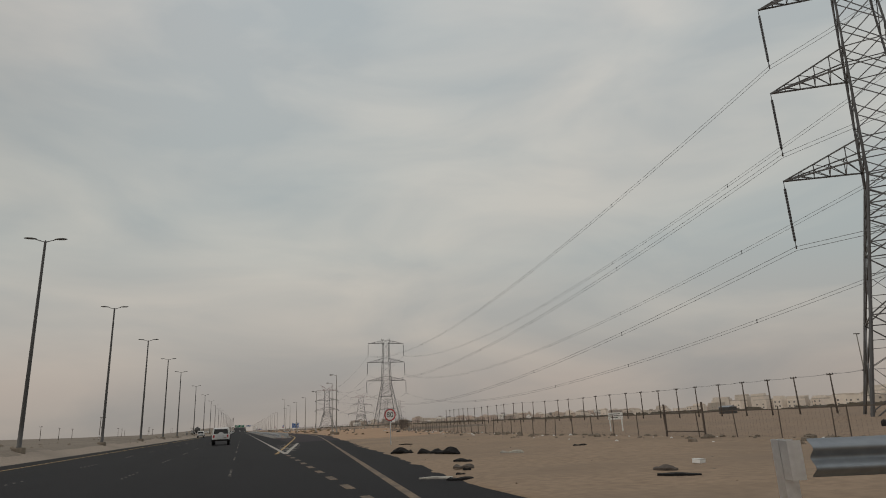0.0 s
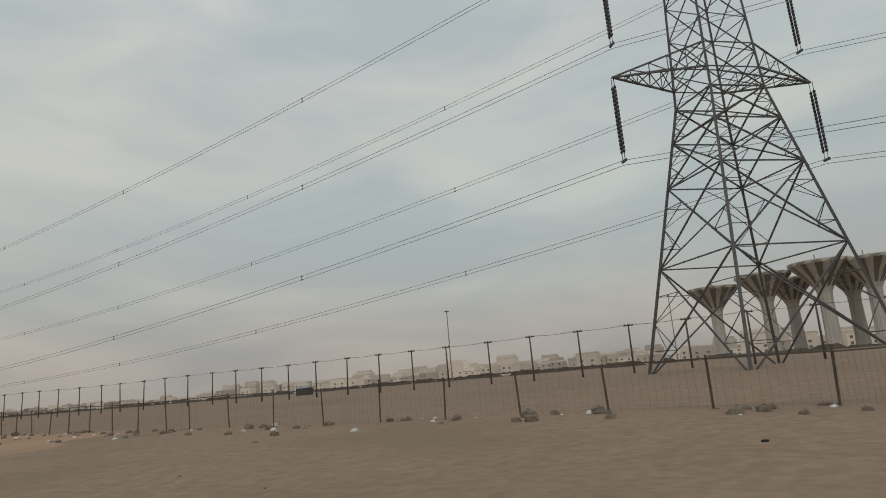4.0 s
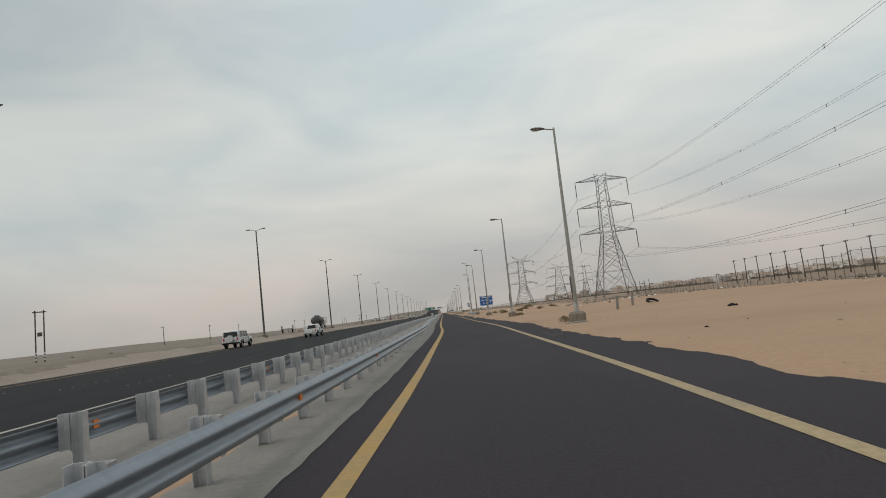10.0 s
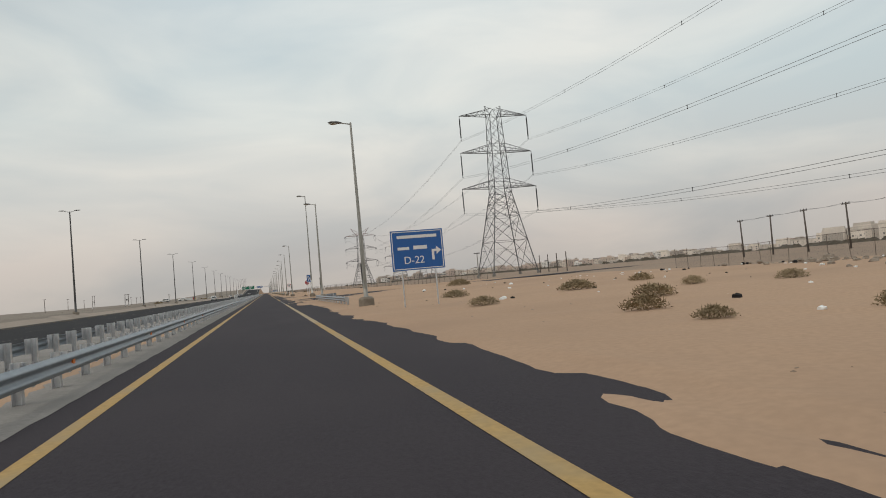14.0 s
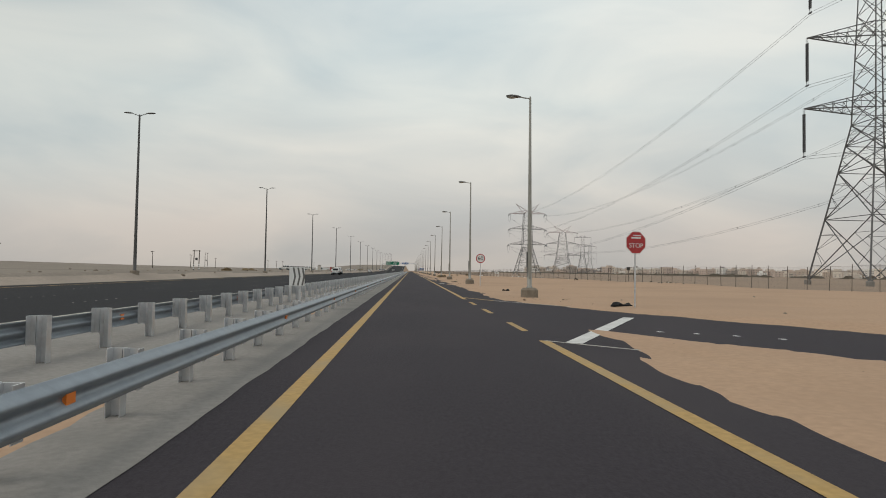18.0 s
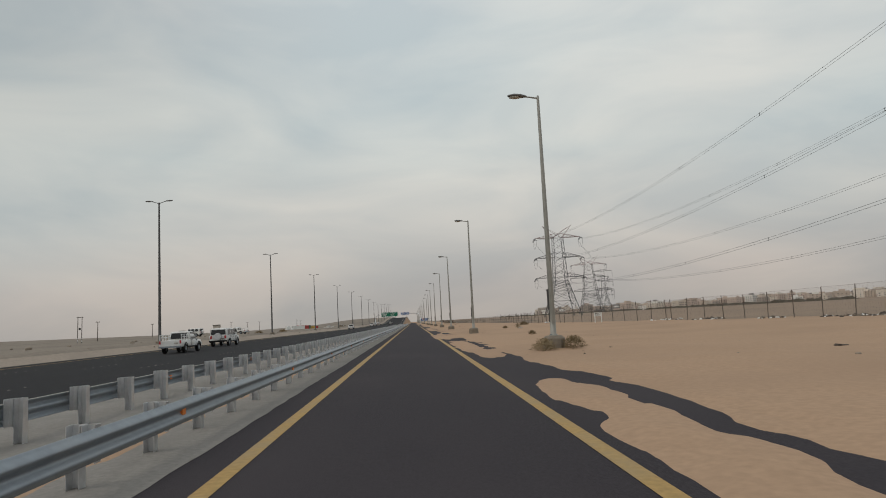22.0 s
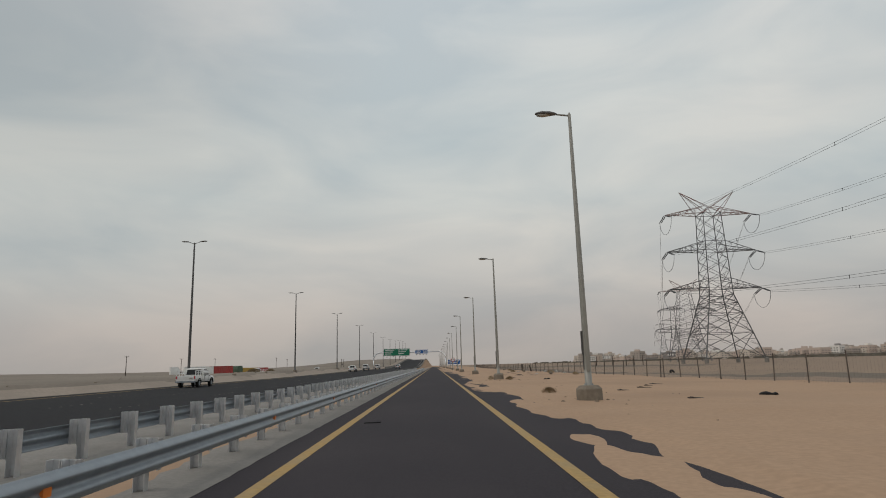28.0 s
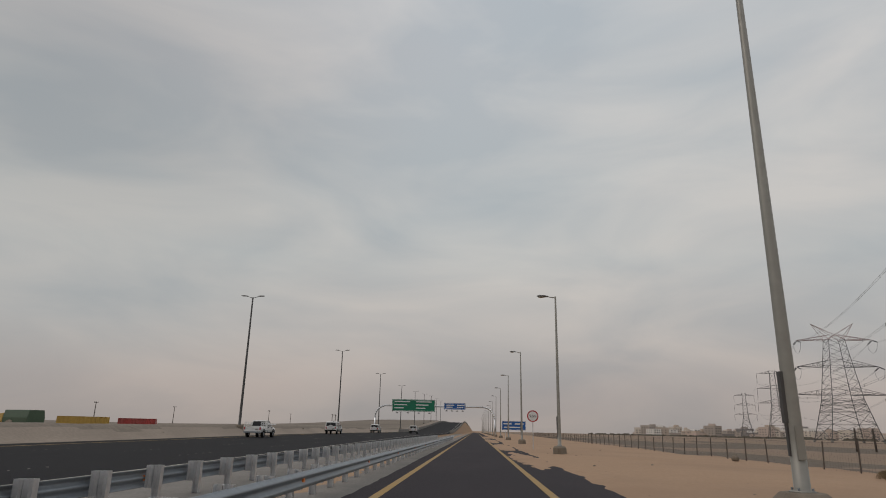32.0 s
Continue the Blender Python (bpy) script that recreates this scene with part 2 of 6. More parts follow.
BLACKP = mat("black_sign_paint", (0.02, 0.02, 0.02), 0.5, var=0.05)
ORANGE = mat("orange_reflector", (0.75, 0.20, 0.03), 0.3, var=0.05)
REDC = mat("red_container_paint", (0.36, 0.045, 0.04), 0.5, var=0.1, stain=(0.25, 0.06, 0.05))
GREENC = mat("green_truck_paint", (0.06, 0.10, 0.06), 0.5, var=0.1)
YELC = mat("ochre_truck_paint", (0.45, 0.28, 0.06), 0.5, var=0.1)
CONC_W = mat("white_water_tower_concrete", (0.50, 0.47, 0.43), 0.85, var=0.1, scale=0.3, stain=(0.40, 0.37, 0.33), stain_scale=0.05, stretch=(1, 1, 0.15))
CONC_D = mat("brown_water_tower_rib", (0.20, 0.18, 0.16), 0.85, var=0.12, scale=0.4)
HOUSE = mat("pale_house_render", (0.68, 0.61, 0.54), 0.9, var=0.08, scale=0.3, random_tone=0.3)
HOUSE_FAR = mat("far_town_render", (0.5, 0.43, 0.37), 0.9, var=0.08, scale=0.3)
hn, hl = HOUSE_FAR.node_tree.nodes, HOUSE_FAR.node_tree.links
h_geo, h_ramp = hn.new("ShaderNodeNewGeometry"), hn.new("ShaderNodeValToRGB")
h_ramp.color_ramp.interpolation = "CONSTANT"
he = h_ramp.color_ramp.elements
he[0].position, he[0].color = 0.0, (0.62, 0.55, 0.48, 1)
he[1].position, he[1].color = 0.9, (0.27, 0.25, 0.24, 1)
for p, q in ((0.22, (0.55, 0.45, 0.39)), (0.45, (0.76, 0.73, 0.69)), (0.58, (0.40, 0.35, 0.31)), (0.76, (0.52, 0.43, 0.36))):
    e = he.new(p)
    e.color = (*q, 1)
hl.new(h_geo.outputs["Random Per Island"], h_ramp.inputs[0])
hl.new(h_ramp.outputs[0], hn["Principled BSDF"].inputs["Base Color"])
HOUSEW = mat("house_window_glass", (0.17, 0.16, 0.155), 0.3, var=0.1)
PLANT = mat("dark_scrub_belt", (0.10, 0.085, 0.065), 0.95, var=0.25, scale=0.5)


CHAIN = mat("chain_link_wire", (0.10, 0.085, 0.075), 0.8, var=0.2, scale=3)
CHAIN.node_tree.nodes["Principled BSDF"].inputs["Alpha"].default_value = 0.07
PLAIN = mat("grey_brown_desert_plain", (0.225, 0.19, 0.155), 0.95, var=0.16, scale=2.5, bump=0.5, bump_scale=6, stain=(0.165, 0.138, 0.112), stain_scale=0.03)
VERGE = mat("pale_grey_verge_sand", (0.315, 0.262, 0.215), 0.95, var=0.12, scale=5, bump=0.3, bump_scale=6, stain=(0.25, 0.21, 0.175), stain_scale=0.12)
# darker copy of the sand; the dimmer tone south of y -34 is in its colour
DULL = mat("darker_toned_sand", (0.285, 0.208, 0.146), 0.95, var=0.16, scale=4, bump=0.4, bump_scale=6, stain=(0.225, 0.168, 0.122), stain_scale=0.15)
DARKG = mat("dark_gravel_patch", (0.165, 0.134, 0.106), 0.95, var=0.2, scale=2.0, bump=0.4, bump_scale=5, stain=(0.16, 0.128, 0.1), stain_scale=0.05)
GRAVEL = mat("brown_desert_gravel", (0.285, 0.208, 0.15), 0.95, var=0.16, scale=2.5, bump=0.5, bump_scale=6, stain=(0.235, 0.178, 0.132), stain_scale=0.03)


# ---- mesh helpers ----
def V(*a):
    return Vector(a)


def bar(bm, a, b, w, w2=None, n=4):
    """A straight bar of n sides from a to b, w thick at a and w2 at b."""
    a, b = Vector(a), Vector(b)
    w2 = w if w2 is None else w2
    d = (b - a).normalized()
    u = d.orthogonal().normalized() if abs(d.z) > 0.999 else d.cross(Vector((0, 0, 1))).normalized()
    v = d.cross(u)
    rings = []
    for p, r in ((a, w / 2), (b, w2 / 2)):
        k = math.sqrt(2) if n == 4 else 1
        rings.append([bm.verts.new(p + (u * math.cos(2 * math.pi * (i + 0.5) / n) + v * math.sin(2 * math.pi * (i + 0.5) / n)) * r * k) for i in range(n)])
    for i in range(n):
        bm.faces.new((rings[0][i], rings[0][(i + 1) % n], rings[1][(i + 1) % n], rings[1][i]))
    bm.faces.new(rings[0][::-1])
    bm.faces.new(rings[1])


def box(bm, x0, x1, y0, y1, z0, z1):
    v = [bm.verts.new((x, y, z)) for z in (z0, z1) for y in (y0, y1) for x in (x0, x1)]
    for f in ((0, 2, 3, 1), (4, 5, 7, 6), (0, 1, 5, 4), (2, 6, 7, 3), (0, 4, 6, 2), (1, 3, 7, 5)):
        bm.faces.new([v[i] for i in f])
    return v


def lathe(bm, profile, n=16, at=(0, 0, 0), squash=(1, 1)):
    """A turned shape: profile of (radius, height)."""
    rings = [[bm.verts.new((at[0] + r * squash[0] * math.cos(2 * math.pi * i / n), at[1] + r * squash[1] * math.sin(2 * math.pi * i / n), at[2] + z)) for i in range(n)] for r, z in profile]
    for a, b in zip(rings, rings[1:]):
        for i in range(n):
            bm.faces.new((a[i], a[(i + 1) % n], b[(i + 1) % n], b[i]))
    bm.faces.new(rings[0][::-1])
    bm.faces.new(rings[-1])


def prism(bm, outline, y0, y1):
    """Extrudes an (x, z) outline along y."""
    a = [bm.verts.new((x, y0, z)) for x, z in outline]
    b = [bm.verts.new((x, y1, z)) for x, z in outline]
    k = len(a)
    for i in range(k):
        bm.faces.new((a[i], b[i], b[(i + 1) % k], a[(i + 1) % k]))
    bm.faces.new(a)
    bm.faces.new(b[::-1])


def part(name, bm, material, parent, label="", smooth=False, bevel=0.0):
    if bevel:
        bmesh.ops.bevel(bm, geom=bm.edges[:], offset=bevel, segments=2, affect="EDGES", profile=0.6)
    bmesh.ops.recalc_face_normals(bm, faces=bm.faces)
    me = bpy.data.meshes.new(name)
    bm.to_mesh(me)
    bm.free()
    me.materials.append(material)
    if smooth:
        for p in me.polygons:
            p.use_smooth = True
    ob = new(name, me)
    if parent:
        ob.parent = parent
    return tagged(ob, label) if label else ob


def thing(name, label, category, m=None, group="", kind=""):
    ob = new(name)
    if m is not None:
        ob.matrix_world = m
    return tagged(ob, label, category, group, kind)


def share(ob, parent, name, loc=(0, 0, 0), rz=0.0):
    """Another piece on the same mesh."""
    o = new(name, ob.data)
    o.parent = parent
    o.location = loc
    o.rotation_euler = (0, 0, rz)
    return o


def text_mesh(name, body, size, material, parent, m):
    """Flat lettering, slightly raised."""
    cu = bpy.data.curves.new(name, "FONT")
    cu.body, cu.size, cu.extrude, cu.align_x, cu.align_y = body, size, 0.003, "CENTER", "CENTER"
    tmp = bpy.data.objects.new(name, cu)
    scene.collection.objects.link(tmp)
    me = bpy.data.meshes.new_from_object(tmp.evaluated_get(bpy.context.evaluated_depsgraph_get()))
    bpy.data.objects.remove(tmp)
    me.materials.append(material)
    ob = new(name, me)
    ob.parent = parent
    ob.matrix_local = m
    return ob


# ---- plan ----
def ramp01(v, a, b):
    u = np.clip((np.asarray(v, float) - a) / (b - a), 0, 1)
    return u * u * (3 - 2 * u)


def right_line(y):
    """Right edge line of the slip road."""
    y = np.asarray(y, float)
    a = -9.06 + 0.093 * (y + 91.8)
    return np.minimum(a, 1.95) - 1.2 * np.log1p(np.exp(-np.abs(a - 1.95) / 1.2)) - 0.1 * np.exp(-((y - 30) / 9) ** 2) + 0.25 * np.exp(-((y - 75) / 16) ** 2)


def left_line(y):
    return right_line(y) - 3.9


def highway_z(x, y):
    return 0.0025 * np.clip(-np.asarray(x, float) - 10.5, 0, 15) + 7.0 * ramp01(y, 800, 1120) + 0.45 * ramp01(y, 590, 720)


def vnoise(x, y, seed=0):
    """Smooth value noise in -1..1."""
    x, y = np.asarray(x, float), np.asarray(y, float)
    xi, yi = np.floor(x), np.floor(y)
    fx, fy = x - xi, y - yi
    fx, fy = fx * fx * (3 - 2 * fx), fy * fy * (3 - 2 * fy)

    def h(a, b):
        v = np.sin(a * 127.1 + b * 311.7 + seed * 74.7) * 43758.5453
        return v - np.floor(v)

    return 2 * ((h(xi, yi) * (1 - fx) + h(xi + 1, yi) * fx) * (1 - fy) + (h(xi, yi + 1) * (1 - fx) + h(xi + 1, yi + 1) * fx) * fy) - 1


RIGHT_LAMPS = [(3.3, 10.3), (5.3, 31.45), (5.3, 62.9), (5.58, 95.9), (5.48, 128.4), (5.47, 160.2), (5.95, 194.1), (5.32, 256.3), (5.27, 287.9), (5.22, 320), (5.51, 352), (5.4, 384), (5.32, 416.1), (5.46, 448), (5.41, 480), (5.4, 512), (5.53, 544), (5.63, 575.9), (5.2, 608.2), (5.56, 640.2), (5.41, 672)] + [(5.5, 704.0 + 32 * k) for k in range(14)]

# tongues of blown sand on the paved shoulder: middle x, y and half sizes
DRIFTS = ((3.3, 183.5, 0.55, 5.5), (3.6, 387.0, 0.9, 4.0), (2.7, 310.6, 0.25, 1.4), (2.75, 392.3, 0.42, 4.3), (3.55, 401.0, 0.62, 2.6), (3.45, 289.0, 0.42, 0.55), (3.3, 304, 0.35, 1.6), (2.93, 331.5, 0.68, 11.3), (2.3, 384, 0.95, 8), (3.0, 353, 0.55, 3.5), (2.8, 362, 0.62, 9.5), (2.85, 383.5, 1.0, 9.5), (3.5, 408.6, 0.5, 2.4), (2.9, 426, 0.9, 9), (2.95, 444, 0.75, 8), (3.3, 484, 0.5, 4.5), (2.95, 493, 0.62, 9.5), (3.35, 511, 0.45, 4), (3.05, 527.4, 0.75, 4.3), (2.75, 534.6, 0.42, 5.0), (3.35, 540, 0.55, 4), (3.45, 560, 0.4, 3), (3.3, 604, 0.5, 6), (3.0, 634, 0.8, 10), (2.8, 660, 0.9, 12), (2.6, 700, 1.0, 20), (2.7, 750, 1.0, 22), (3.4, 126, 0.35, 5))
# slivers of bare asphalt between the tongues: middle x, y, half sizes and lean
BARE = ((3.15, 535.6, 0.2, 3.6, -0.12), (2.45, 527.7, 0.42, 0.34, 0.1), (2.5, 526.2, 0.45, 0.34, 0.1), (2.55, 524.9, 0.5, 0.34, 0.1), (3.46, 393.1, 0.3, 3.3, -0.1), (2.06, 396.9, 0.5, 6.2, 0.0))
# sand that fills the wedge between the two side roads
V_SAND = ((3.8, 214.6, 0.9, 1.9), (5.6, 217, 1.2, 2.3), (4.3, 221, 1.35, 7.5), (4.3, 229, 1.5, 6.3), (6.0, 226, 1.6, 7.0))
EXIT_DRIFTS = ((3.9, 191.8, 1.15, 3.2), (5.0, 195.6, 1.1, 3.2), (3.6, 199.5, 0.3, 2.2), (3.5, 188.6, 0.95, 3.0), (4.5, 186.0, 1.4, 4.5), (4.3, 214.0, 0.75, 1.3), (5.6, 215.6, 0.9, 1.0), (7.2, 217.0, 1.0, 0.9), (3.7, 216, 0.75, 3.0), ) + V_SAND + ((3.45, 209.4, 0.28, 0.75), (3.4, 206.2, 0.6, 0.7), (4.3, 204.6, 1.0, 1.2), (4.9, 203.0, 0.7, 0.9), (8.6, 206.8, 0.5, 0.12), (9.6, 208.3, 0.6, 0.12), (7.4, 209.2, 0.25, 0.1), (11.5, 209.5, 0.7, 0.15))


def drift_z(x, y, drifts, rag):
    z = np.full(np.shape(x), -1.0)
    for cx, cy, hx, hy in drifts:
        r2 = ((x - cx) / hx) ** 2 + ((y - cy) / hy) ** 2
        z = np.maximum(z, np.where(r2 < 3, 0.05 * (1 - r2) + rag, -1))
    return z


def sand_z(x, y):
    """Height of the sand beside the paved shoulder; where it is above zero it lies over the asphalt."""
    off = x - right_line(y) - 1.72 - 0.6 * np.exp(-((y - 339) / 6) ** 2)
    rag = 0.022 * vnoise(x / 0.5, y / 1.5, 1) + 0.016 * vnoise(x / 0.2, y / 0.7, 2) + 0.02 * vnoise(x / 1.3, y / 6, 3) + 0.014 * vnoise(x / 1.5, y / 0.9, 30)
    z = np.clip(0.11 * off, -0.14, 0.075) + rag * (1 - 0.75 * ramp01(off, 0.3, 1.6))
    z = np.maximum(z, drift_z(x, y, DRIFTS + V_SAND, rag))
    for cx, cy, hx, hy, lean in BARE:
        r2 = ((x - cx - lean * (y - cy)) / hx) ** 2 + ((y - cy) / hy) ** 2
        z = np.where(r2 < 2, np.minimum(z, 0.06 * (r2 - 1) + 0.5 * rag), z)
    z = z + 0.012 * np.maximum(0, off - 3) * (off < 30) * (1 - ramp01(y, 240, 290)) - 0.13 * ramp01(off, 5, 12) * ramp01(y, 240, 290) + 0.05 * ramp01(off, 1, 5) * vnoise(x / 3.1, y / 4.3, 4) + 0.025 * ramp01(off, 0.5, 3) * vnoise(x / 0.8, y / 1.1, 5)
    for lx, ly in RIGHT_LAMPS:
        z = z + 0.05 * np.exp(-((x - lx - 0.25) / 0.75) ** 2 - ((y - ly + 0.1) / 0.8) ** 2)
    z = np.minimum(z, 0.5) + (0.35 - 0.25 * ramp01(y, 240, 290)) * ramp01(off, 8, 30) * vnoise(x / 18, y / 23, 6)
    return z


EXIT_ROAD = ((0.5, 197.0, 5.0), (3.0, 201.5, 6.6), (7.0, 207.5, 5.6), (12.0, 214.5, 4.8), (20.0, 222.0, 4.4), (40.0, 234.0, 4.4), (85.0, 258.0, 4.4))
ENTRY_ROAD = ((1.0, 252.0, 3.4), (4.0, 245.0, 3.2), (8.0, 238.4, 3.0), (13.0, 231.0, 3.0), (20.0, 222.5, 3.2))


def lane_distance(x, y, lane):
    """Distance from the edge of a lane given as (x, y, half width) points; negative on the lane."""
    best = np.full(np.shape(x), 1e3)
    for (ax, ay, aw), (bx, by, bw) in zip(lane, lane[1:]):
        L2 = (bx - ax) ** 2 + (by - ay) ** 2
        u = np.clip(((x - ax) * (bx - ax) + (y - ay) * (by - ay)) / L2, 0, 1)
        best = np.minimum(best, np.hypot(x - ax - u * (bx - ax), y - ay - u * (by - ay)) - (aw + u * (bw - aw)))
    return best


def side_road(x, y):
    """Distance across the side roads that join from the desert."""
    return np.minimum(lane_distance(x, y, EXIT_ROAD), lane_distance(x, y, ENTRY_ROAD))


def fence_x(y):
    """Line of the fence, beyond which the ground turns to brown gravel."""
    return np.interp(y, (-300, -135, -85, -60, -35, 0, 25, 38, 54, 106, 150, 210, 262, 290, 345, 400, 430, 490, 545, 600, 700, 860, 1500), (11.5, 11.5, 9.2, 9.2, 11, 16.5, 19, 21.5, 25, 40, 46, 50, 49, 44, 37.5, 29.5, 24, 22.5, 19.5, 17.5, 18, 23, 33))


def ground_z(x, y):
    x, y = np.asarray(x, float), np.asarray(y, float)
    r, l = right_line(y), left_line(y)
    right = sand_z(x, y)
    on_side = side_road(x, y)
    verge_z = 0.12 * (on_side - 0.1) + 0.03 * vnoise(x / 2.2, y / 1.8, 9) + 0.02 * vnoise(x / 0.6, y / 0.5, 10)
    right = np.where((x > r) & (x < 82) & (on_side < 0.6), np.maximum(np.minimum(right, verge_z), drift_z(x, y, EXIT_DRIFTS, 0.02 * vnoise(x / 0.3, y / 0.4, 2) + 0.012 * vnoise(x / 0.9, y / 0.9, 22))), right)
    lip = np.where(x < r - 0.3, -0.12, right)
    strip = np.where((y > 6) & (x > -7.3) & (x < l - 0.7), 0.0 + 0.015 * vnoise(x / 0.7, y / 2, 7), lip)
    z = np.where(x < -7.3, highway_z(x, y) - 0.12, strip)
    shoulder_l = highway_z(x, y) + 0.02 + (0.78 + 0.3 * ramp01(y, 540, 620) + 0.14 * vnoise(x / 9, y / 13, 8) + 0.06 * vnoise(x / 2, y / 3, 18)) * ramp01(-x, 25.4, 28.4) - 0.12 * ramp01(-x, 29, 45) - 1.15 * ramp01(-x, 31, 44) * ramp01(x, -200, -110) * ramp01(y, 600, 640) * (1 - ramp01(y, 790, 860))
    shoulder_l = shoulder_l + 5.0 * ramp01(-x, 180, 470) * np.maximum(0, vnoise(0.3, y / 190, 19) + 0.25 * vnoise(0.7, y / 60, 23))
    z = np.where(x < -25.4, shoulder_l, z)
    bank = 1 - ramp01(np.maximum(-60 - x, 0), 0, 80)
    z = np.where(x < -60, shoulder_l * 1.0 - 7.0 * ramp01(y, 800, 1120) * (1 - bank), z)
    far = ramp01(np.hypot(x, y - 250), 900, 2500)
    return z * (1 - far) + far * 0.3


def grid_mesh(name, xs, ys, zf, material, kind, label, cat):
    X, Yg = np.meshgrid(xs, ys)
    Z = zf(X, Yg)
    nx, ny = len(xs), len(ys)
    co = np.stack([X, Yg, Z], -1).reshape(-1, 3)
    i = np.arange(nx * ny).reshape(ny, nx)
    q = np.stack([i[:-1, :-1], i[:-1, 1:], i[1:, 1:], i[1:, :-1]], -1).reshape(-1, 4)
    me = bpy.data.meshes.new(name)
    me.vertices.add(len(co))
    me.vertices.foreach_set("co", co.ravel().astype(np.float32))
    me.loops.add(q.size)
    me.loops.foreach_set("vertex_index", q.ravel().astype(np.int32))
    me.polygons.add(len(q))
    me.polygons.foreach_set("loop_start", np.arange(0, q.size, 4, dtype=np.int32))
    me.polygons.foreach_set("use_smooth", np.ones(len(q), dtype=bool))
    me.update(calc_edges=True)
    me.materials.append(material)
    return tagged(new(name, me), label, cat, kind=kind)


def ribbon(name, left, right, ys, z, material, parent=None):
    """A thin strip between two lines that follow y, z above the road."""
    bm = bmesh.new()
    prev = None
    for y in ys:
        a, b = float(left(y)), float(right(y))
        cur = [bm.verts.new((a, y, float(highway_z(a, y) if a < -7.3 else 0) + z)), bm.verts.new((b, y, float(highway_z(b, y) if b < -7.3 else 0) + z))]
        if prev:
            bm.faces.new((prev[0], prev[1], cur[1], cur[0]))
        prev = cur
    return part(name, bm, material, parent)


# ---- ground and roads ----
GX = np.unique(np.round(np.concatenate([[-4500, -2500, -1400, -800, -450, -250, -150, -100, -80, -70, -60.1, -60, -50, -42, -36, -32], np.arange(-30, -25.6, 0.35), [-25.45, -25.35, -20, -16, -12, -10.5, -8, -7.35, -7.25], np.arange(-7, 1.5, 0.55), np.arange(1.5, 4.6, 0.11), np.arange(4.6, 6.6, 0.2), np.arange(6.6, 12, 0.33), np.arange(12, 30, 1.1), np.arange(30, 70, 4.0), [80, 95, 120, 160, 220, 320, 480, 700, 1000, 1500, 2500, 4500]]), 3))
GY = np.unique(np.round(np.concatenate([[-4500, -2500, -1500, -900, -600, -450, -350, -280, -220], np.arange(-180, -112, 4.0), np.arange(-112, 640, 0.4), np.arange(640, 800, 2.0), np.arange(800, 1160, 12.0), [1250, 1400, 1700, 2200, 3000, 4500]]), 3))
ground = grid_mesh("ground", GX, GY, ground_z, SAND, "structure", "pale wind-blown desert sand with low drifts", "ground")

RY = np.concatenate([np.arange(-220, -112, 12.0), np.arange(-112, 120, 3.0), np.arange(120, 1200, 20.0)])
road = ribbon("road", lambda y: left_line(y) - 0.72 if y > 8 else -7.42, lambda y: right_line(y) + 2.3, RY, 0.0, ASPHALT)
road.data.materials.append(HIGHWAY)
for f in road.data.polygons:
    f.material_index = 1 if f.center.y < -30 else 0
tagged(road, "dark asphalt slip road edged with sand", "road", kind="structure")
hw = bmesh.new()
HX = (-25.6, -20, -15, -10.5, -7.4)
prev = None
for y in np.concatenate([np.arange(-220, 800, 30.0), np.arange(800, 1500, 15.0)]):
    cur = [hw.verts.new((x, y, float(highway_z(x, y)) + 0.004)) for x in HX]
    if prev:
        for i in range(4):
            hw.faces.new((prev[i], prev[i + 1], cur[i + 1], cur[i]))
    prev = cur
tagged(part("highway", hw, HIGHWAY, None), "wide black asphalt highway carriageway", "road", kind="structure")


def lane_strip(name, lane, z, label):
    bm = bmesh.new()
    prev = None
    for k, (x, y, w) in enumerate(lane):
        a, b = lane[max(0, k - 1)], lane[min(len(lane) - 1, k + 1)]
        d = V(b[0] - a[0], b[1] - a[1], 0).normalized()
        nrm = V(-d.y, d.x, 0) * (w + 0.8)
        cur = [bm.verts.new(V(x, y, z) + nrm), bm.verts.new(V(x, y, z) - nrm)]
        if prev:
            bm.faces.new((prev[0], prev[1], cur[1], cur[0]))
        prev = cur
    return tagged(part(name, bm, ASPHALT, None), label, "road", kind="structure")


lane_strip("exit_road", EXIT_ROAD, -0.006, "asphalt exit road half buried by drifting sand")
lane_strip("entry_road", ENTRY_ROAD, -0.012, "narrow asphalt joining road between sand banks")
gm = ground.data
gm.materials.append(GRAVEL)
gm.materials.append(PLAIN)
gm.materials.append(DARKG)
gm.materials.append(VERGE)
gm.materials.append(DULL)
nq = len(gm.polygons)
ctr = np.zeros(nq * 3, dtype=np.float32)
gm.polygons.foreach_get("center", ctr)
ctr = ctr.reshape(-1, 3)
beyond = (ctr[:, 0] > fence_x(ctr[:, 1]) + 0.6 + 0.8 * vnoise(ctr[:, 1] / 6, ctr[:, 0] / 6, 14))
west = ctr[:, 0] < -27.3 - 0.5 * vnoise(ctr[:, 1] / 9, 0.5, 15)
dull = (ctr[:, 1] + 6 * vnoise(ctr[:, 0] / 5, ctr[:, 1] / 7, 24) < -34) & ~beyond & (ctr[:, 0] > -25.3)
verge_w = (ctr[:, 0] < -25.3) & ~west
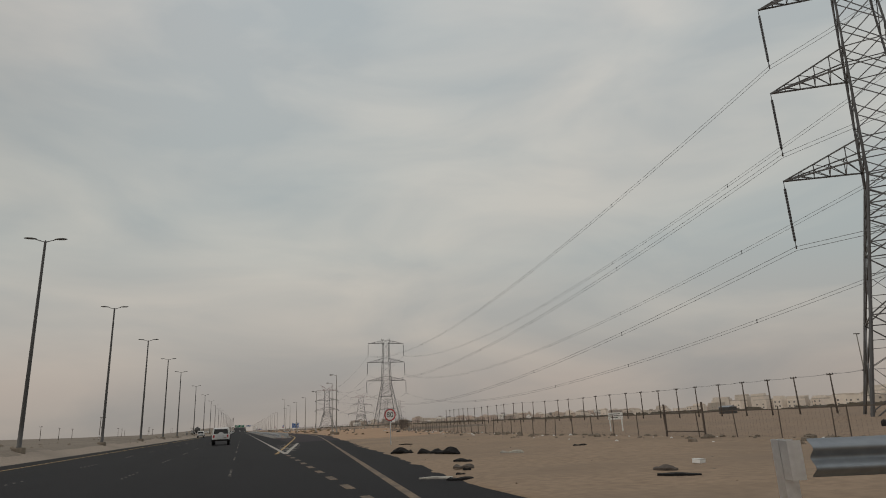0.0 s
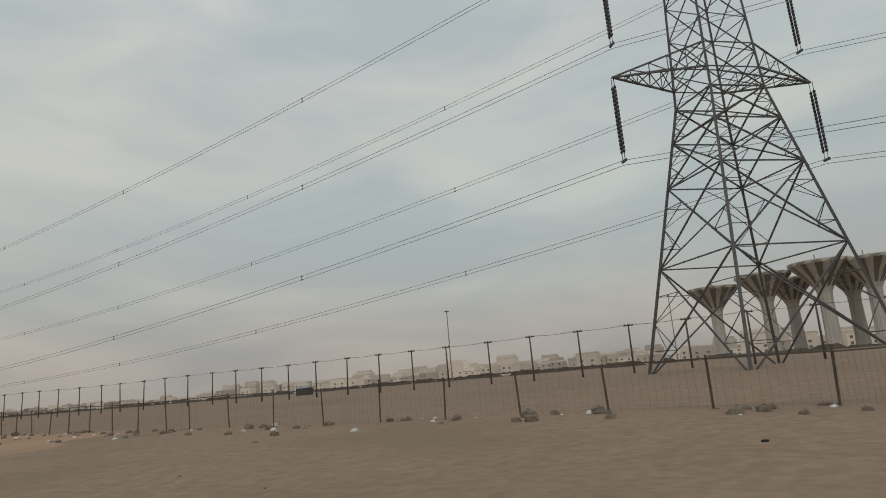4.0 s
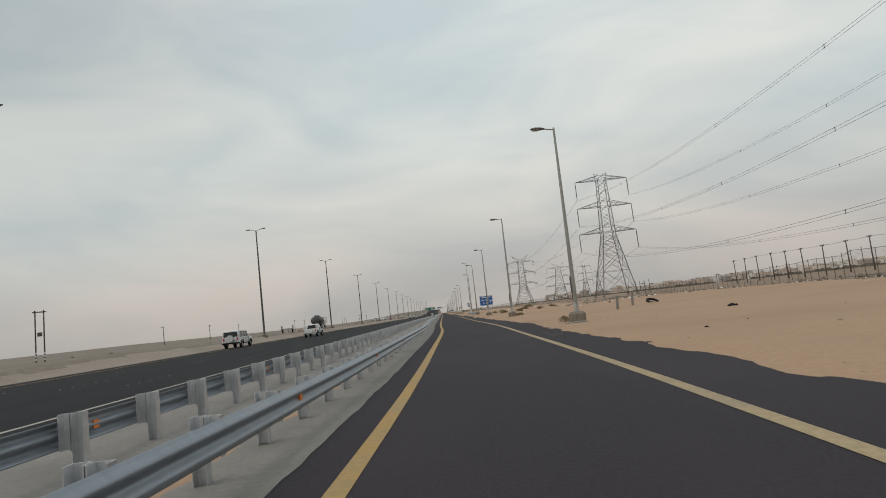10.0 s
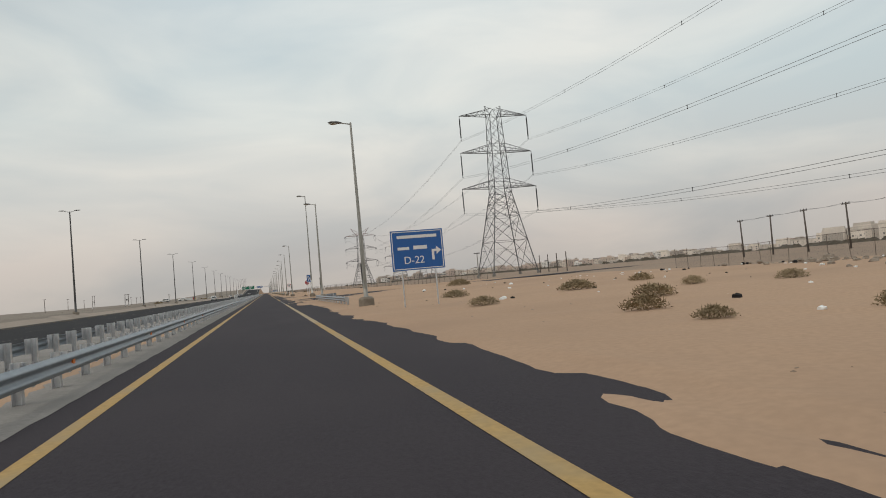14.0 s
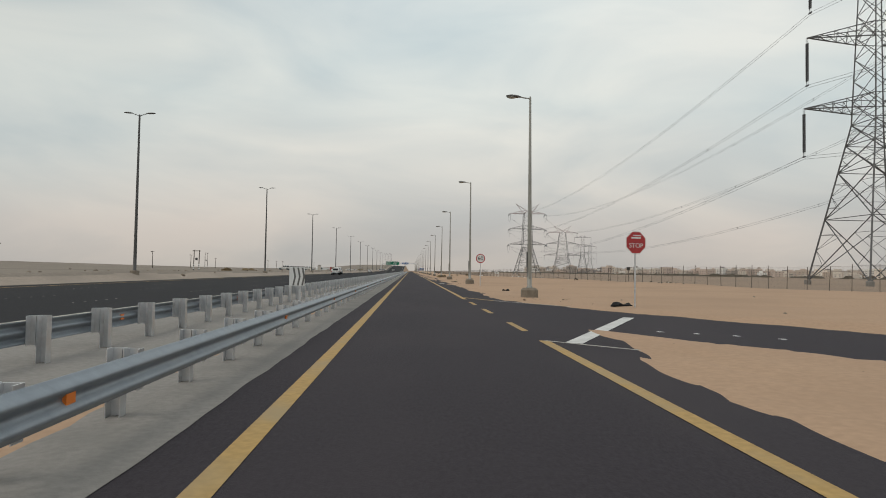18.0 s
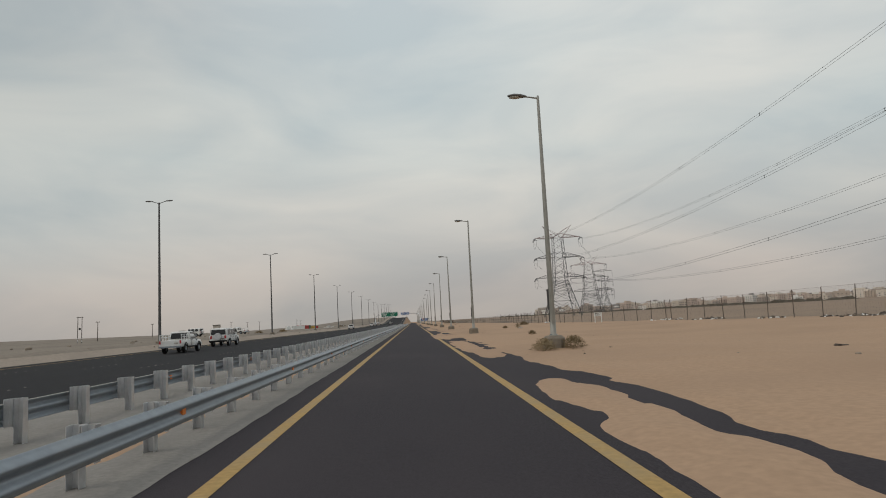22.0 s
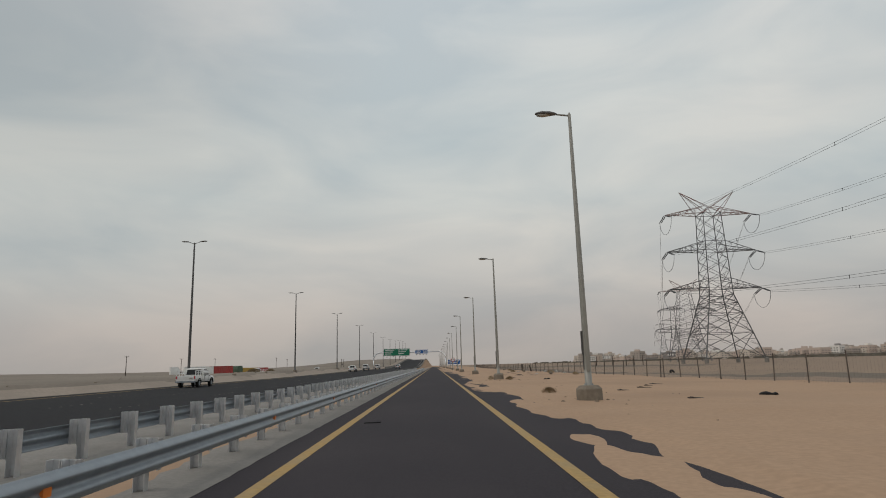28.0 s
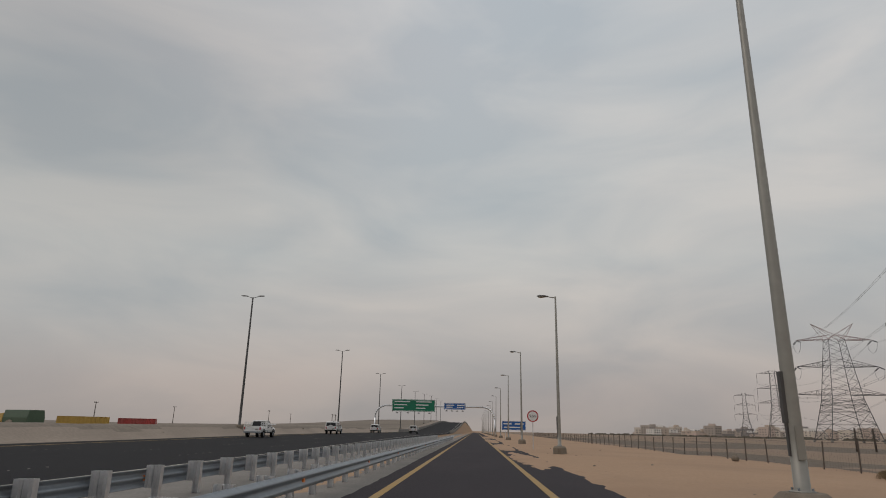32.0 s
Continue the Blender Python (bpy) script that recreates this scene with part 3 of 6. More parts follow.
gm.polygons.foreach_set("material_index", (beyond + 2 * west + 4 * verge_w + 5 * dull + 2 * (beyond & (((ctr[:, 1] > 455) & (vnoise(ctr[:, 0] / 16, ctr[:, 1] / 60, 16) + 0.4 * vnoise(ctr[:, 0] / 4, ctr[:, 1] / 15, 17) > 0.15) & (ctr[:, 0] < 66)) | ((ctr[:, 1] > 22) & (ctr[:, 1] < 110) & (ctr[:, 0] < fence_x(ctr[:, 1]) + 20 + 8 * vnoise(ctr[:, 0] / 9, ctr[:, 1] / 14, 25)))))).astype(np.int32))

MARKS = thing("road_markings", "worn yellow and white painted road lines", "road marking", kind="structure")
LY = np.concatenate([np.arange(-64, 120, 3.0), np.arange(120, 1200, 20.0)])
ribbon("left_edge_line", lambda y: left_line(y) - 0.1, lambda y: left_line(y) + 0.1, LY, 0.006, YELLOW, MARKS)
for y0, y1, m in ((-140, 12, LINE_OLD), (12, 100, PALE), (100, 150, YELLOW), (150, 189.8, PALE), (211, 237, YELLOW), (255, 1200, YELLOW)):
    ribbon("right_edge_line", lambda y: right_line(y) - 0.1, lambda y: right_line(y) + 0.1, list(np.arange(y0, y1 - 0.5, 4.0 if y1 < 300 else 20.0)) + [y1], 0.006, m, MARKS)
for y in (193.0, 199.0, 205.0, 239.0, 245.0, 250.0):
    ribbon("dash", lambda y: 1.87, lambda y: 2.03, [y, y + 2.4], 0.006, CREAM if y < 210 else YELLOW, MARKS)
for y in np.arange(-110, -64, 3.0):
    ribbon("dash", lambda y: -9.99, lambda y: -9.77, [y, y + 1.3], 0.012, LINE_OLD, MARKS)
ribbon("highway_edge_line", lambda y: -9.97, lambda y: -9.8, np.arange(-62, 1200, 20.0), 0.012, CREAM, MARKS)
ribbon("highway_edge_line", lambda y: -23.5, lambda y: -23.3, np.arange(-210, 1200, 20.0), 0.012, YELLOW, MARKS)



def painted(name, a, b, w, material, z=0.006):
    bm = bmesh.new()
    d = (V(*b, 0) - V(*a, 0)).normalized()
    nrm = V(-d.y, d.x, 0) * w / 2
    bm.faces.new([bm.verts.new(V(*p, z) + s * nrm) for p, s in ((a, 1), (a, -1), (b, -1), (b, 1))])
    return part(name, bm, material, MARKS)


CORNER = ((1.95, 189.6), (3.6, 196.2), (4.7, 200.6), (5.35, 202.2), (6.4, 203.8), (8.0, 205.6), (9.8, 207.4), (14.0, 211.4))
for k in range(len(CORNER) - 1):
    painted("corner_line", CORNER[k], CORNER[k + 1], 0.2, PALE if k < 4 else CREAM, 0.006 + 0.0006 * k)
painted("cross_line", (11.2, 213.0), (12.3, 220.4), 0.14, CREAM, 0.004)
painted("cross_line", (15.0, 216.6), (16.8, 223.0), 0.12, CREAM, 0.004)
for x, y in ((5.1, 239.1), (5.8, 238.7), (6.5, 238.3), (7.2, 237.7)):
    painted("lane_stud", (x, y), (x + 0.12, y + 0.03), 0.16, WHITEP, 0.01)
for x, y, d in ((7.5, 212.0, 0.5), (5.5, 208.6, 0.3), (8.4, 212.1, 0.6), (9.6, 213.5, 0.8), (6.9, 210.6, 0.4), (10.2, 210.8, 0.7)):
    painted("worn_streak", (x, y), (x + d, y - 1.1 * d), 0.12, CREAM, 0.005)
painted("corner_line", (2.0, 211), (11.7, 219.5), 0.2, CREAM)
painted("stop_line", (2.45, 236.6), (6.05, 243.8), 0.34, LINE_WHITE)
for a, b in (((1.98, 237.0), (2.6, 236.35)), ((2.6, 236.35), (4.25, 234.75)), ((4.25, 234.75), (6.9, 234.45))):
    painted("corner_line", a, b, 0.11, CREAM, 0.0065)
painted("merge_line", (2.02, 257.0), (3.2, 254.0), 0.2, YELLOW, 0.007)
painted("corner_line", (3.2, 254.0), (11.0, 240.4), 0.15, CREAM)
painted("gore_line", (-9.87, -64.5), (-7.0, -37.0), 0.25, CREAM, 0.012)
painted("gore_line", (-9.87, -64.5), (-9.9, -40.0), 0.25, CREAM, 0.014)
for k in range(5):
    painted("chevron", (-9.6 + 0.05 * k, -57 + 4 * k), (-8.9 + 0.42 * k, -59 + 4 * k), 0.35, CREAM, 0.013)
# faded cross strips on the shoulder
for y0 in (4, 22, 54, 112, 124, 468, 552, 583):
    for k in range(4):
        x = float(right_line(y0)) + 0.3 + random.uniform(0, 0.3)
        yy = y0 + 0.9 * k
        end = x + random.uniform(0.75, 1.15)
        while x < end:
            d = random.uniform(0.15, 0.5)
            painted("shoulder_strip", (x, yy), (min(end, x + d), yy + 0.1 * d + random.uniform(-0.02, 0.02)), random.uniform(0.03, 0.10), STRIP, 0.006 + 0.0005 * (len(MARKS.children) % 5))
            x += d * random.uniform(0.8, 1.25)
            yy += 0.1 * d

# whiter strips across the shoulder where the slip road bends
for a, b in (((-0.1, 9.65), (1.05, 8.6)), ((-0.1, 8.55), (0.8, 7.8)), ((0.0, 7.7), (1.0, 6.95)), ((0.05, 10.6), (1.15, 9.6))):
    painted("shoulder_strip", a, b, 0.1, LINE_WHITE, 0.007)

# broad worn remains of the cross strips, ragged along both sides
worn = random.Random(77)
for y0, n in ((303.8, 2), (551.5, 4), (583, 2)):
    for k in range(n):
        yy = y0 + 0.92 * k
        x0 = float(right_line(yy)) + worn.uniform(0.75, 1.0)
        x1 = x0 + worn.uniform(0.45, 0.75)
        bm = bmesh.new()
        xs = np.linspace(x0, x1, 8)
        lo = [bm.verts.new((x, yy - worn.uniform(0.06, 0.16) * (0.3 if i == 0 else 1), 0.0095)) for i, x in enumerate(xs)]
        hi = [bm.verts.new((x + 0.03, yy + worn.uniform(0.05, 0.16) * (0.3 if i == 0 else 1), 0.0095)) for i, x in enumerate(xs)]
        for i in range(7):
            bm.faces.new((lo[i], lo[i + 1], hi[i + 1], hi[i]))
        part("shoulder_strip", bm, STRIP, MARKS)

# bleached patches where paint and sand stick to the shoulder
for cx, cy, hx, hy, lean in ((2.72, 293.2, 0.24, 1.75, -0.09), (2.68, 310.6, 0.2, 1.3, -0.1)):
    bm = bmesh.new()
    ring = []
    for i in range(26):
        a = 2 * math.pi * i / 26
        q = worn.uniform(0.78, 1.12)
        ring.append(bm.verts.new((cx + hx * q * math.cos(a) + lean * hy * q * math.sin(a), cy + hy * q * math.sin(a), 0.008)))
    bm.faces.new(ring)
    part("bleached_patch", bm, CREAM, MARKS)

# groups of raised studs that stand in for lane dashes
stud = bmesh.new()
lathe(stud, [(0.06, 0), (0.055, 0.012), (0.03, 0.02)], 8)
stud0 = part("road_stud", stud, WHITEP, MARKS)
stud0.location = (-12.7, -107, float(highway_z(-12.7, -107)) + 0.004)
STUDS = bmesh.new()
for lane, shift in ((-12.7, 0.0), (-16.2, 1.9), (-19.7, 0.6)):
    for y in np.arange(-106, 760, 12.2):
        for k in range(5):
            yy = y + shift + 0.83 * k
            zz = float(highway_z(lane, yy)) + 0.004
            lathe(STUDS, [(0.05, zz), (0.042, zz + 0.012), (0.02, zz + 0.018)], 6, (lane, yy, 0))
tagged(part("road_studs", STUDS, STRIP, None), "rows of small white raised lane studs", "road studs", kind="stuff")

# concrete strips under both rails
cs = bmesh.new()
prev = None
for y in np.arange(8, 900, 0.25):
    l = float(left_line(y))
    w = 0.02 * float(vnoise(y / 7, 0.3, 12) + 0.8 * vnoise(y / 1.1, 0.3, 13) + 0.9 * vnoise(y / 0.5, 0.3, 31))
    cur = [cs.verts.new((l - 1.72 + 7 * w, y, 0.004)), cs.verts.new((l - 1.25, y, 0.03)), cs.verts.new((l - 0.62 + 1.2 * w, y, 0.006))]
    if prev:
        cs.faces.new((prev[0], prev[1], cur[1], cur[0]))
        cs.faces.new((prev[1], prev[2], cur[2], cur[1]))
    prev = cur
tagged(part("verge_concrete", cs, CONCRETE, None), "grey concrete verge under the crash barrier", "verge", kind="structure")
cs = bmesh.new()
prev = None
for y in np.arange(8, 900, 8.0):
    cur = [cs.verts.new((-7.46, y, 0.02)), cs.verts.new((-6.3, y, 0.035)), cs.verts.new((-4.75 + 0.25 * float(vnoise(y / 9, 0.7, 21)), y, 0.016))]
    if prev:
        cs.faces.new((prev[0], prev[1], cur[1], cur[0]))
        cs.faces.new((prev[1], prev[2], cur[2], cur[1]))
    prev = cur
tagged(part("verge_concrete", cs, CONCRETE, None), "grey concrete verge beside the highway", "verge", kind="structure")


# ---- crash barriers ----
W_KNOTS = ((0.28, 0.0), (0.355, 0.08), (0.435, 0.015), (0.515, 0.08), (0.59, 0.0))
W_OUT = []
for (z0, x0), (z1, x1) in zip(W_KNOTS, W_KNOTS[1:]):
    for i in range(5):
        W_OUT.append((x0 + (x1 - x0) * (0.5 - 0.5 * math.cos(math.pi * i / 5)), z0 + (z1 - z0) * i / 5))
W_OUT.append((0.0, 0.59))


def w_beam(bm, line, ys, side):
    """A corrugated rail following x = line(y); side +1 faces +x."""
    prev = None
    pts = list(W_OUT) + [(x - 0.006, z) for x, z in W_OUT[::-1]]
    for y in ys:
        x = float(line(y))
        cur = [bm.verts.new((x + side * p, y, z)) for p, z in pts]
        if prev:
            for i in range(len(pts)):
                j = (i + 1) % len(pts)
                bm.faces.new((prev[i], prev[j], cur[j], cur[i]))
        prev = cur


def c_post(bm, side, top):
    """A C-section post with its spacer block, facing the rail."""
    pr = [(-0.066, -0.07), (-0.057, -0.07), (-0.057, 0.04), (0.057, 0.04), (0.057, -0.07), (0.066, -0.07), (0.066, 0.05), (-0.066, 0.05)]
    k = len(pr)
    for dx, z0, z1 in ((0.0, -0.1, top), (side * 0.142, 0.26, top - 0.005)):
        a = [bm.verts.new((x + dx, y, z0)) for x, y in pr]
        b = [bm.verts.new((x + dx, y, z1)) for x, y in pr]
        for i in range(k):
            bm.faces.new((a[i], a[(i + 1) % k], b[(i + 1) % k], b[i]))
        bm.faces.new(b)
    lathe(bm, [(0.02, 0.44), (0.02, 0.47)], 6, (side * 0.071, 0, 0))


def barrier(label, line, y0, y1, side, step, group, top=0.665):
    t = thing("crash_barrier", label, "crash barrier", group=group)
    k = 0
    y = y0
    while y < y1 - 1:
        e = min(y + 40.0, y1)
        bm = bmesh.new()
        w_beam(bm, line, np.arange(y, e + 0.01, 2.0 if y < 80 else 4.0), side)
        part("rail", bm, GALV, t, smooth=True)
        y = e
    bm = bmesh.new()
    c_post(bm, side, top)
    first = part("post", bm, GALV2, t)
    first.location = (float(line(y0 + 0.5)) - side * 0.215, y0 + 0.5, 0)
    yy = y0 + 0.5 + step
    while yy < y1:
        share(first, t, "post", (float(line(yy)) - side * 0.215, yy, 0))
        yy += step
    bm = bmesh.new()
    prism(bm, [(0, -0.05), (side * 0.03, -0.04), (side * 0.03, 0.04), (0, 0.05)], -0.06, 0.06)
    rf = part("reflector", bm, ORANGE, t, "small orange reflector")
    rf.location = (float(line(y0 + 6)) + side * 0.016, y0 + 6, 0.437)
    yy = y0 + 14
    while yy < min(y1, y0 + 640):
        share(rf, t, "reflector", (float(line(yy)) + side * 0.016, yy, 0.437))
        yy += 7.62
    return t


near_line = lambda y: left_line(y) - 1.12
barrier("galvanised W-beam crash barrier along the slip road", near_line, 9.3, 700, 1, 1.75, "crash barriers", 0.625)
barrier("galvanised crash barrier beside the highway, seen from behind", lambda y: -5.86 - 0.6 * float(ramp01(40 - y, 0, 30)), 8.9, 700, -1, 1.75, "crash barriers")
barrier("galvanised crash barrier curving to its end by the sand", lambda y: 5.0 + 0.045 * max(0.0, y - 190.0) ** 2, 166.0, 198.0, -1, 1.905, "crash barriers", 0.585)
stub = barrier("short galvanised crash barrier end beside the sand", lambda y: 0.0, -8.2, 0.0, -1, 1.905, "crash barriers", 0.585)
stub.matrix_world = pose(-5.35, -97.4, 0.05, 0, 0, 72.4) @ Matrix.Diagonal((1.6, 1.6, 1.6, 1))


# ---- street lamps ----
def luminaire(bm, x0, x1, h, y=0.0):
    n, prev = 8, None
    L = x1 - x0
    for u, w, t in ((0.0, 0.03, 0.03), (0.1, 0.09, 0.06), (0.35, 0.16, 0.10), (0.7, 0.17, 0.10), (0.92, 0.10, 0.06), (1.0, 0.03, 0.03)):
        cur = [bm.verts.new((x0 + L * u, y + w * math.cos(2 * math.pi * i / n), h + 0.04 * u + t * math.sin(2 * math.pi * i / n) * (1.0 if math.sin(2 * math.pi * i / n) > 0 else 0.55))) for i in range(n)]
        if prev:
            for i in range(n):
                bm.faces.new((prev[i], prev[(i + 1) % n], cur[(i + 1) % n], cur[i]))
        else:
            bm.faces.new(cur[::-1])
        prev = cur
    bm.faces.new(prev)


def right_lamp(h=10.17, heads=1, label="grey tapered steel street lamp on a concrete block"):
    t = thing("street_lamp", label, "street lamp", group="lamps along the slip road")
    bm = bmesh.new()
    lathe(bm, [(0.45, -0.25), (0.44, 0.40), (0.425, 0.43), (0.335, 0.515), (0.31, 0.525), (0.05, 0.53)], 8)
    bmesh.ops.rotate(bm, verts=bm.verts, cent=(0, 0, 0), matrix=Matrix.Rotation(radians(22.5), 3, "Z"))
    part("foundation", bm, BLOCK, t, "dusty eight-sided concrete block")
    bm = bmesh.new()
    lathe(bm, [(0.19, 0.52), (0.19, 0.545), (0.12, 0.56), (0.115, 1.4), (0.055, h + 0.05), (0.03, h + 0.12)], 12)
    part("pole", bm, POLE, t, smooth=True)
    bm = bmesh.new()
    for a in range(4):
        lathe(bm, [(0.02, 0.54), (0.02, 0.59)], 6, (0.15 * math.cos(a * 1.571 + 0.78), 0.15 * math.sin(a * 1.571 + 0.78), 0))
    part("anchor_bolts", bm, GALV, t)
    bm = bmesh.new()
    box(bm, -0.06, 0.06, -0.135, -0.10, 1.0, 1.5)
    part("service_door", bm, POLE, t)
    bm = bmesh.new()
    box(bm, -0.155, -0.10, -0.05, 0.05, 1.55, 2.35)
    box(bm, -0.135, -0.10, -0.03, 0.03, 1.05, 1.55)
    part("fuse_box", bm, POLE_DARK, t, "dark slim fuse box")
    for k in range(heads):
        dy = 0.28 * (k - (heads - 1) / 2)
        bm = bmesh.new()
        bar(bm, (0, dy * 0.3, h), (-0.55, dy, h + 0.08), 0.07, 0.055, 8)
        part("arm", bm, POLE, t)
        bm = bmesh.new()
        luminaire(bm, -0.45, -1.25, h + 0.08, dy)
        part("luminaire", bm, LUM, t, smooth=True)
        bm = bmesh.new()
        lathe(bm, [(0.05, -0.10), (0.12, -0.07), (0.13, -0.03)], 10, (-0.95, dy, h + 0.10), (2.0, 1.0))
        part("lens", bm, LENS, t, smooth=True)
    if heads > 1:
        bm = bmesh.new()
        lathe(bm, [(0.135, 0.6), (0.13, 2.6)], 12)
        part("white_band", bm, WHITEP, t, "white-painted lower band")
    return t


def left_lamp():
    t = thing("street_lamp", "tall dark twin-arm highway street lamp on sandy verge", "street lamp", group="lamps beyond the highway")
    bm = bmesh.new()
    lathe(bm, [(0.45, -0.3), (0.45, 0.25), (0.38, 0.3)], 8)
    part("foundation", bm, BLOCK, t)
    bm = bmesh.new()
    lathe(bm, [(0.22, 0.3), (0.16, 0.34), (0.15, 2.0), (0.085, 15.4), (0.04, 15.55)], 12)
    part("pole", bm, POLE_DARK, t, smooth=True)
    for s in (-1, 1):
        bm = bmesh.new()
        bar(bm, (0, 0, 15.4), (s * 0.7, 0, 15.62), 0.08, 0.06, 8)
        part("arm", bm, POLE_DARK, t)
        bm = bmesh.new()
        luminaire(bm, s * 0.6, s * 1.5, 15.64)
        part("luminaire", bm, LUM, t, smooth=True)
    return t


rl = right_lamp()
for k, (x, y) in enumerate(RIGHT_LAMPS):
    m = pose(x, y, max(-0.05, float(ground_z(x, y)) - 0.05), random.uniform(-0.4, 0.4), random.uniform(-0.4, 0.4), random.uniform(-3, 3))
    if k == 0:
        rl.matrix_world = m
    else:
        copy_thing(rl, m)
tall = right_lamp(15.5, 2, "very tall street lamp with two heads and white foot")
tall.matrix_world = pose(7.05, 224.7, 0.05)
ll = left_lamp()
LEFT_Y = [-80, -51.1, -22.4, 7, 37, 66.4] + [122.0 + 55.12 * k for k in range(0, 19)]
for k, y in enumerate(LEFT_Y):
    m = pose(-27.4, y, float(ground_z(-27.4, y)), 0, 0, random.uniform(-3, 3))
    if k == 0:
        ll.matrix_world = m
    else:
        copy_thing(ll, m)


# ---- pylons ----
def lattice_face(bm, a0, b0, a1, b1, n, w, rung=True):
    """Cross bracing in n panels between two legs."""
    prev = (Vector(a0), Vector(b0))
    for i in range(1, n + 1):
        u = i / n
        cur = (Vector(a0).lerp(Vector(a1), u), Vector(b0).lerp(Vector(b1), u))
        bar(bm, prev[0], cur[1], w)
        bar(bm, prev[1], cur[0], w)
        if rung:
            bar(bm, cur[0], cur[1], w * 0.9)
        prev = cur


def pylon(label, arms, top, base_half, waist_half, top_half, strain):
    """A lattice tower; its arms lie along x. arms: (height, half span)."""
    t = thing("transmission_pylon", label, "pylon", group="line of pylons")
    h0 = arms[0][0] - 2.0
    corners = ((1, 1), (-1, 1), (-1, -1), (1, -1))

    def at(c, z):
        if z <= h0:
            r = base_half + (waist_half - base_half) * (z / h0)
        else:
            r = waist_half + (top_half - waist_half) * ((z - h0) / (arms[2][0] - h0))
        return Vector((c[0] * r, c[1] * r, z))

    for c in corners:
        bm = bmesh.new()
        bar(bm, at(c, -0.5), at(c, h0), 0.27, 0.22)
        bar(bm, at(c, h0), at(c, arms[2][0]), 0.22, 0.16)
        part("leg", bm, LATT, t)
    levels = [0.0, h0 * 0.40, h0 * 0.70, h0 * 0.87, h0]
    upper = [h0 + (arms[2][0] - h0) * k / 7 for k in range(8)]
    for s in range(4):
        c, d = corners[s], corners[(s + 1) % 4]
        bm = bmesh.new()
        for z0, z1 in zip(levels, levels[1:]):
            lattice_face(bm, at(c, z0), at(d, z0), at(c, z1), at(d, z1), 1, 0.135)
            for e, f in ((c, d), (d, c)):
                for q in (0.25, 0.75):
                    on_leg = at(e, z0 + (z1 - z0) * q)
                    inner = at(e, z0).lerp(at(f, z1), q) if q <= 0.5 else at(e, z1).lerp(at(f, z0), 1 - q)
                    bar(bm, on_leg, inner, 0.065)
                    bar(bm, at(e, z0 + (z1 - z0) * 0.5), inner, 0.06)
        for z0, z1 in zip(upper, upper[1:]):
            lattice_face(bm, at(c, z0), at(d, z0), at(c, z1), at(d, z1), 1, 0.095, False)
        for h, _ in arms:
            for dz in (0, 2.6):
                if h + dz <= arms[2][0]:
                    bar(bm, at(c, h + dz), at(d, h + dz), 0.10)
        tagged(part("bracing", bm, LATT, t), kind="stuff")
    for h, half in arms:
        for s in (-1, 1):
            bm = bmesh.new()
            tip = Vector((s * half, 0, h))
            roots = [at((s, 1), h), at((s, -1), h)]
            ups = [at((s, 1), h + 2.6), at((s, -1), h + 2.6)] if h < arms[2][0] - 1 else [Vector((s * top_half * 0.5, 1, h + 2.4)), Vector((s * top_half * 0.5, -1, h + 2.4))]
            for p in roots:
                bar(bm, p, tip, 0.17)
            for p in ups:
                bar(bm, p, tip, 0.14)
            n = 5
            for i in range(1, n):
                u, v = i / n, (i - 1) / n
                lo = [p.lerp(tip, u) for p in roots]
                hi = [p.lerp(tip, u) for p in ups]
                lo0 = [p.lerp(tip, v) for p in roots]
                bar(bm, lo[0], lo[1], 0.08)
                for q in (0, 1):
                    bar(bm, lo[q], hi[q], 0.08)
                    bar(bm, lo0[q], hi[q], 0.08)
                bar(bm, lo0[0], lo[1], 0.07)
            part("cross_arm", bm, CROWN if strain and h == arms[2][0] else LATT, t)
            if not strain:
                bm = bmesh.new()
                for dy in (-0.22, 0.22):
                    bar(bm, tip + V(0, dy, 0), tip + V(0, dy, -0.9), 0.06)
                    lathe(bm, [(0.05, -0.9)] + [(0.16 if k % 2 else 0.10, -0.9 - 0.2 * k) for k in range(1, 34)] + [(0.05, -7.7)], 8, tip + V(0, dy, 0))
                    bar(bm, tip + V(0, dy, -7.7), tip + V(0, dy, -8.3), 0.06)
                box(bm, tip.x - 0.08, tip.x + 0.08, -0.4, 0.4, h - 8.55, h - 8.3)
                part("insulator_string", bm, INSUL, t, "long dark twin insulator string")
            else:
                for dy in (-1, 1):
                    bm = bmesh.new()
                    for dx in (-0.25, 0.25):
                        a, b = tip + V(dx, 0, -0.1), tip + V(dx, dy * 4.6, -1.6)
                        bar(bm, a, b, 0.08)
                        for k in range(1, 14):
                            p = a.lerp(b, 0.1 + 0.8 * k / 14)
                            q = a.lerp(b, 0.1 + 0.8 * (k + 0.5) / 14)
                            bar(bm, p, q, 0.30, 0.22, 6)
                    part("insulator_string", bm, INSUL, t, "inclined dark strain insulator string")
                bm = bmesh.new()
                pts = [tip + V(0, 4.6 * math.cos(math.pi * k / 12), -1.6 - 4.2 * math.sin(math.pi * k / 12)) for k in range(13)]
                for a, b in zip(pts, pts[1:]):
                    bar(bm, a, b, 0.09)
                part("jumper_loop", bm, WIRE, t)
    hz = arms[2][0]
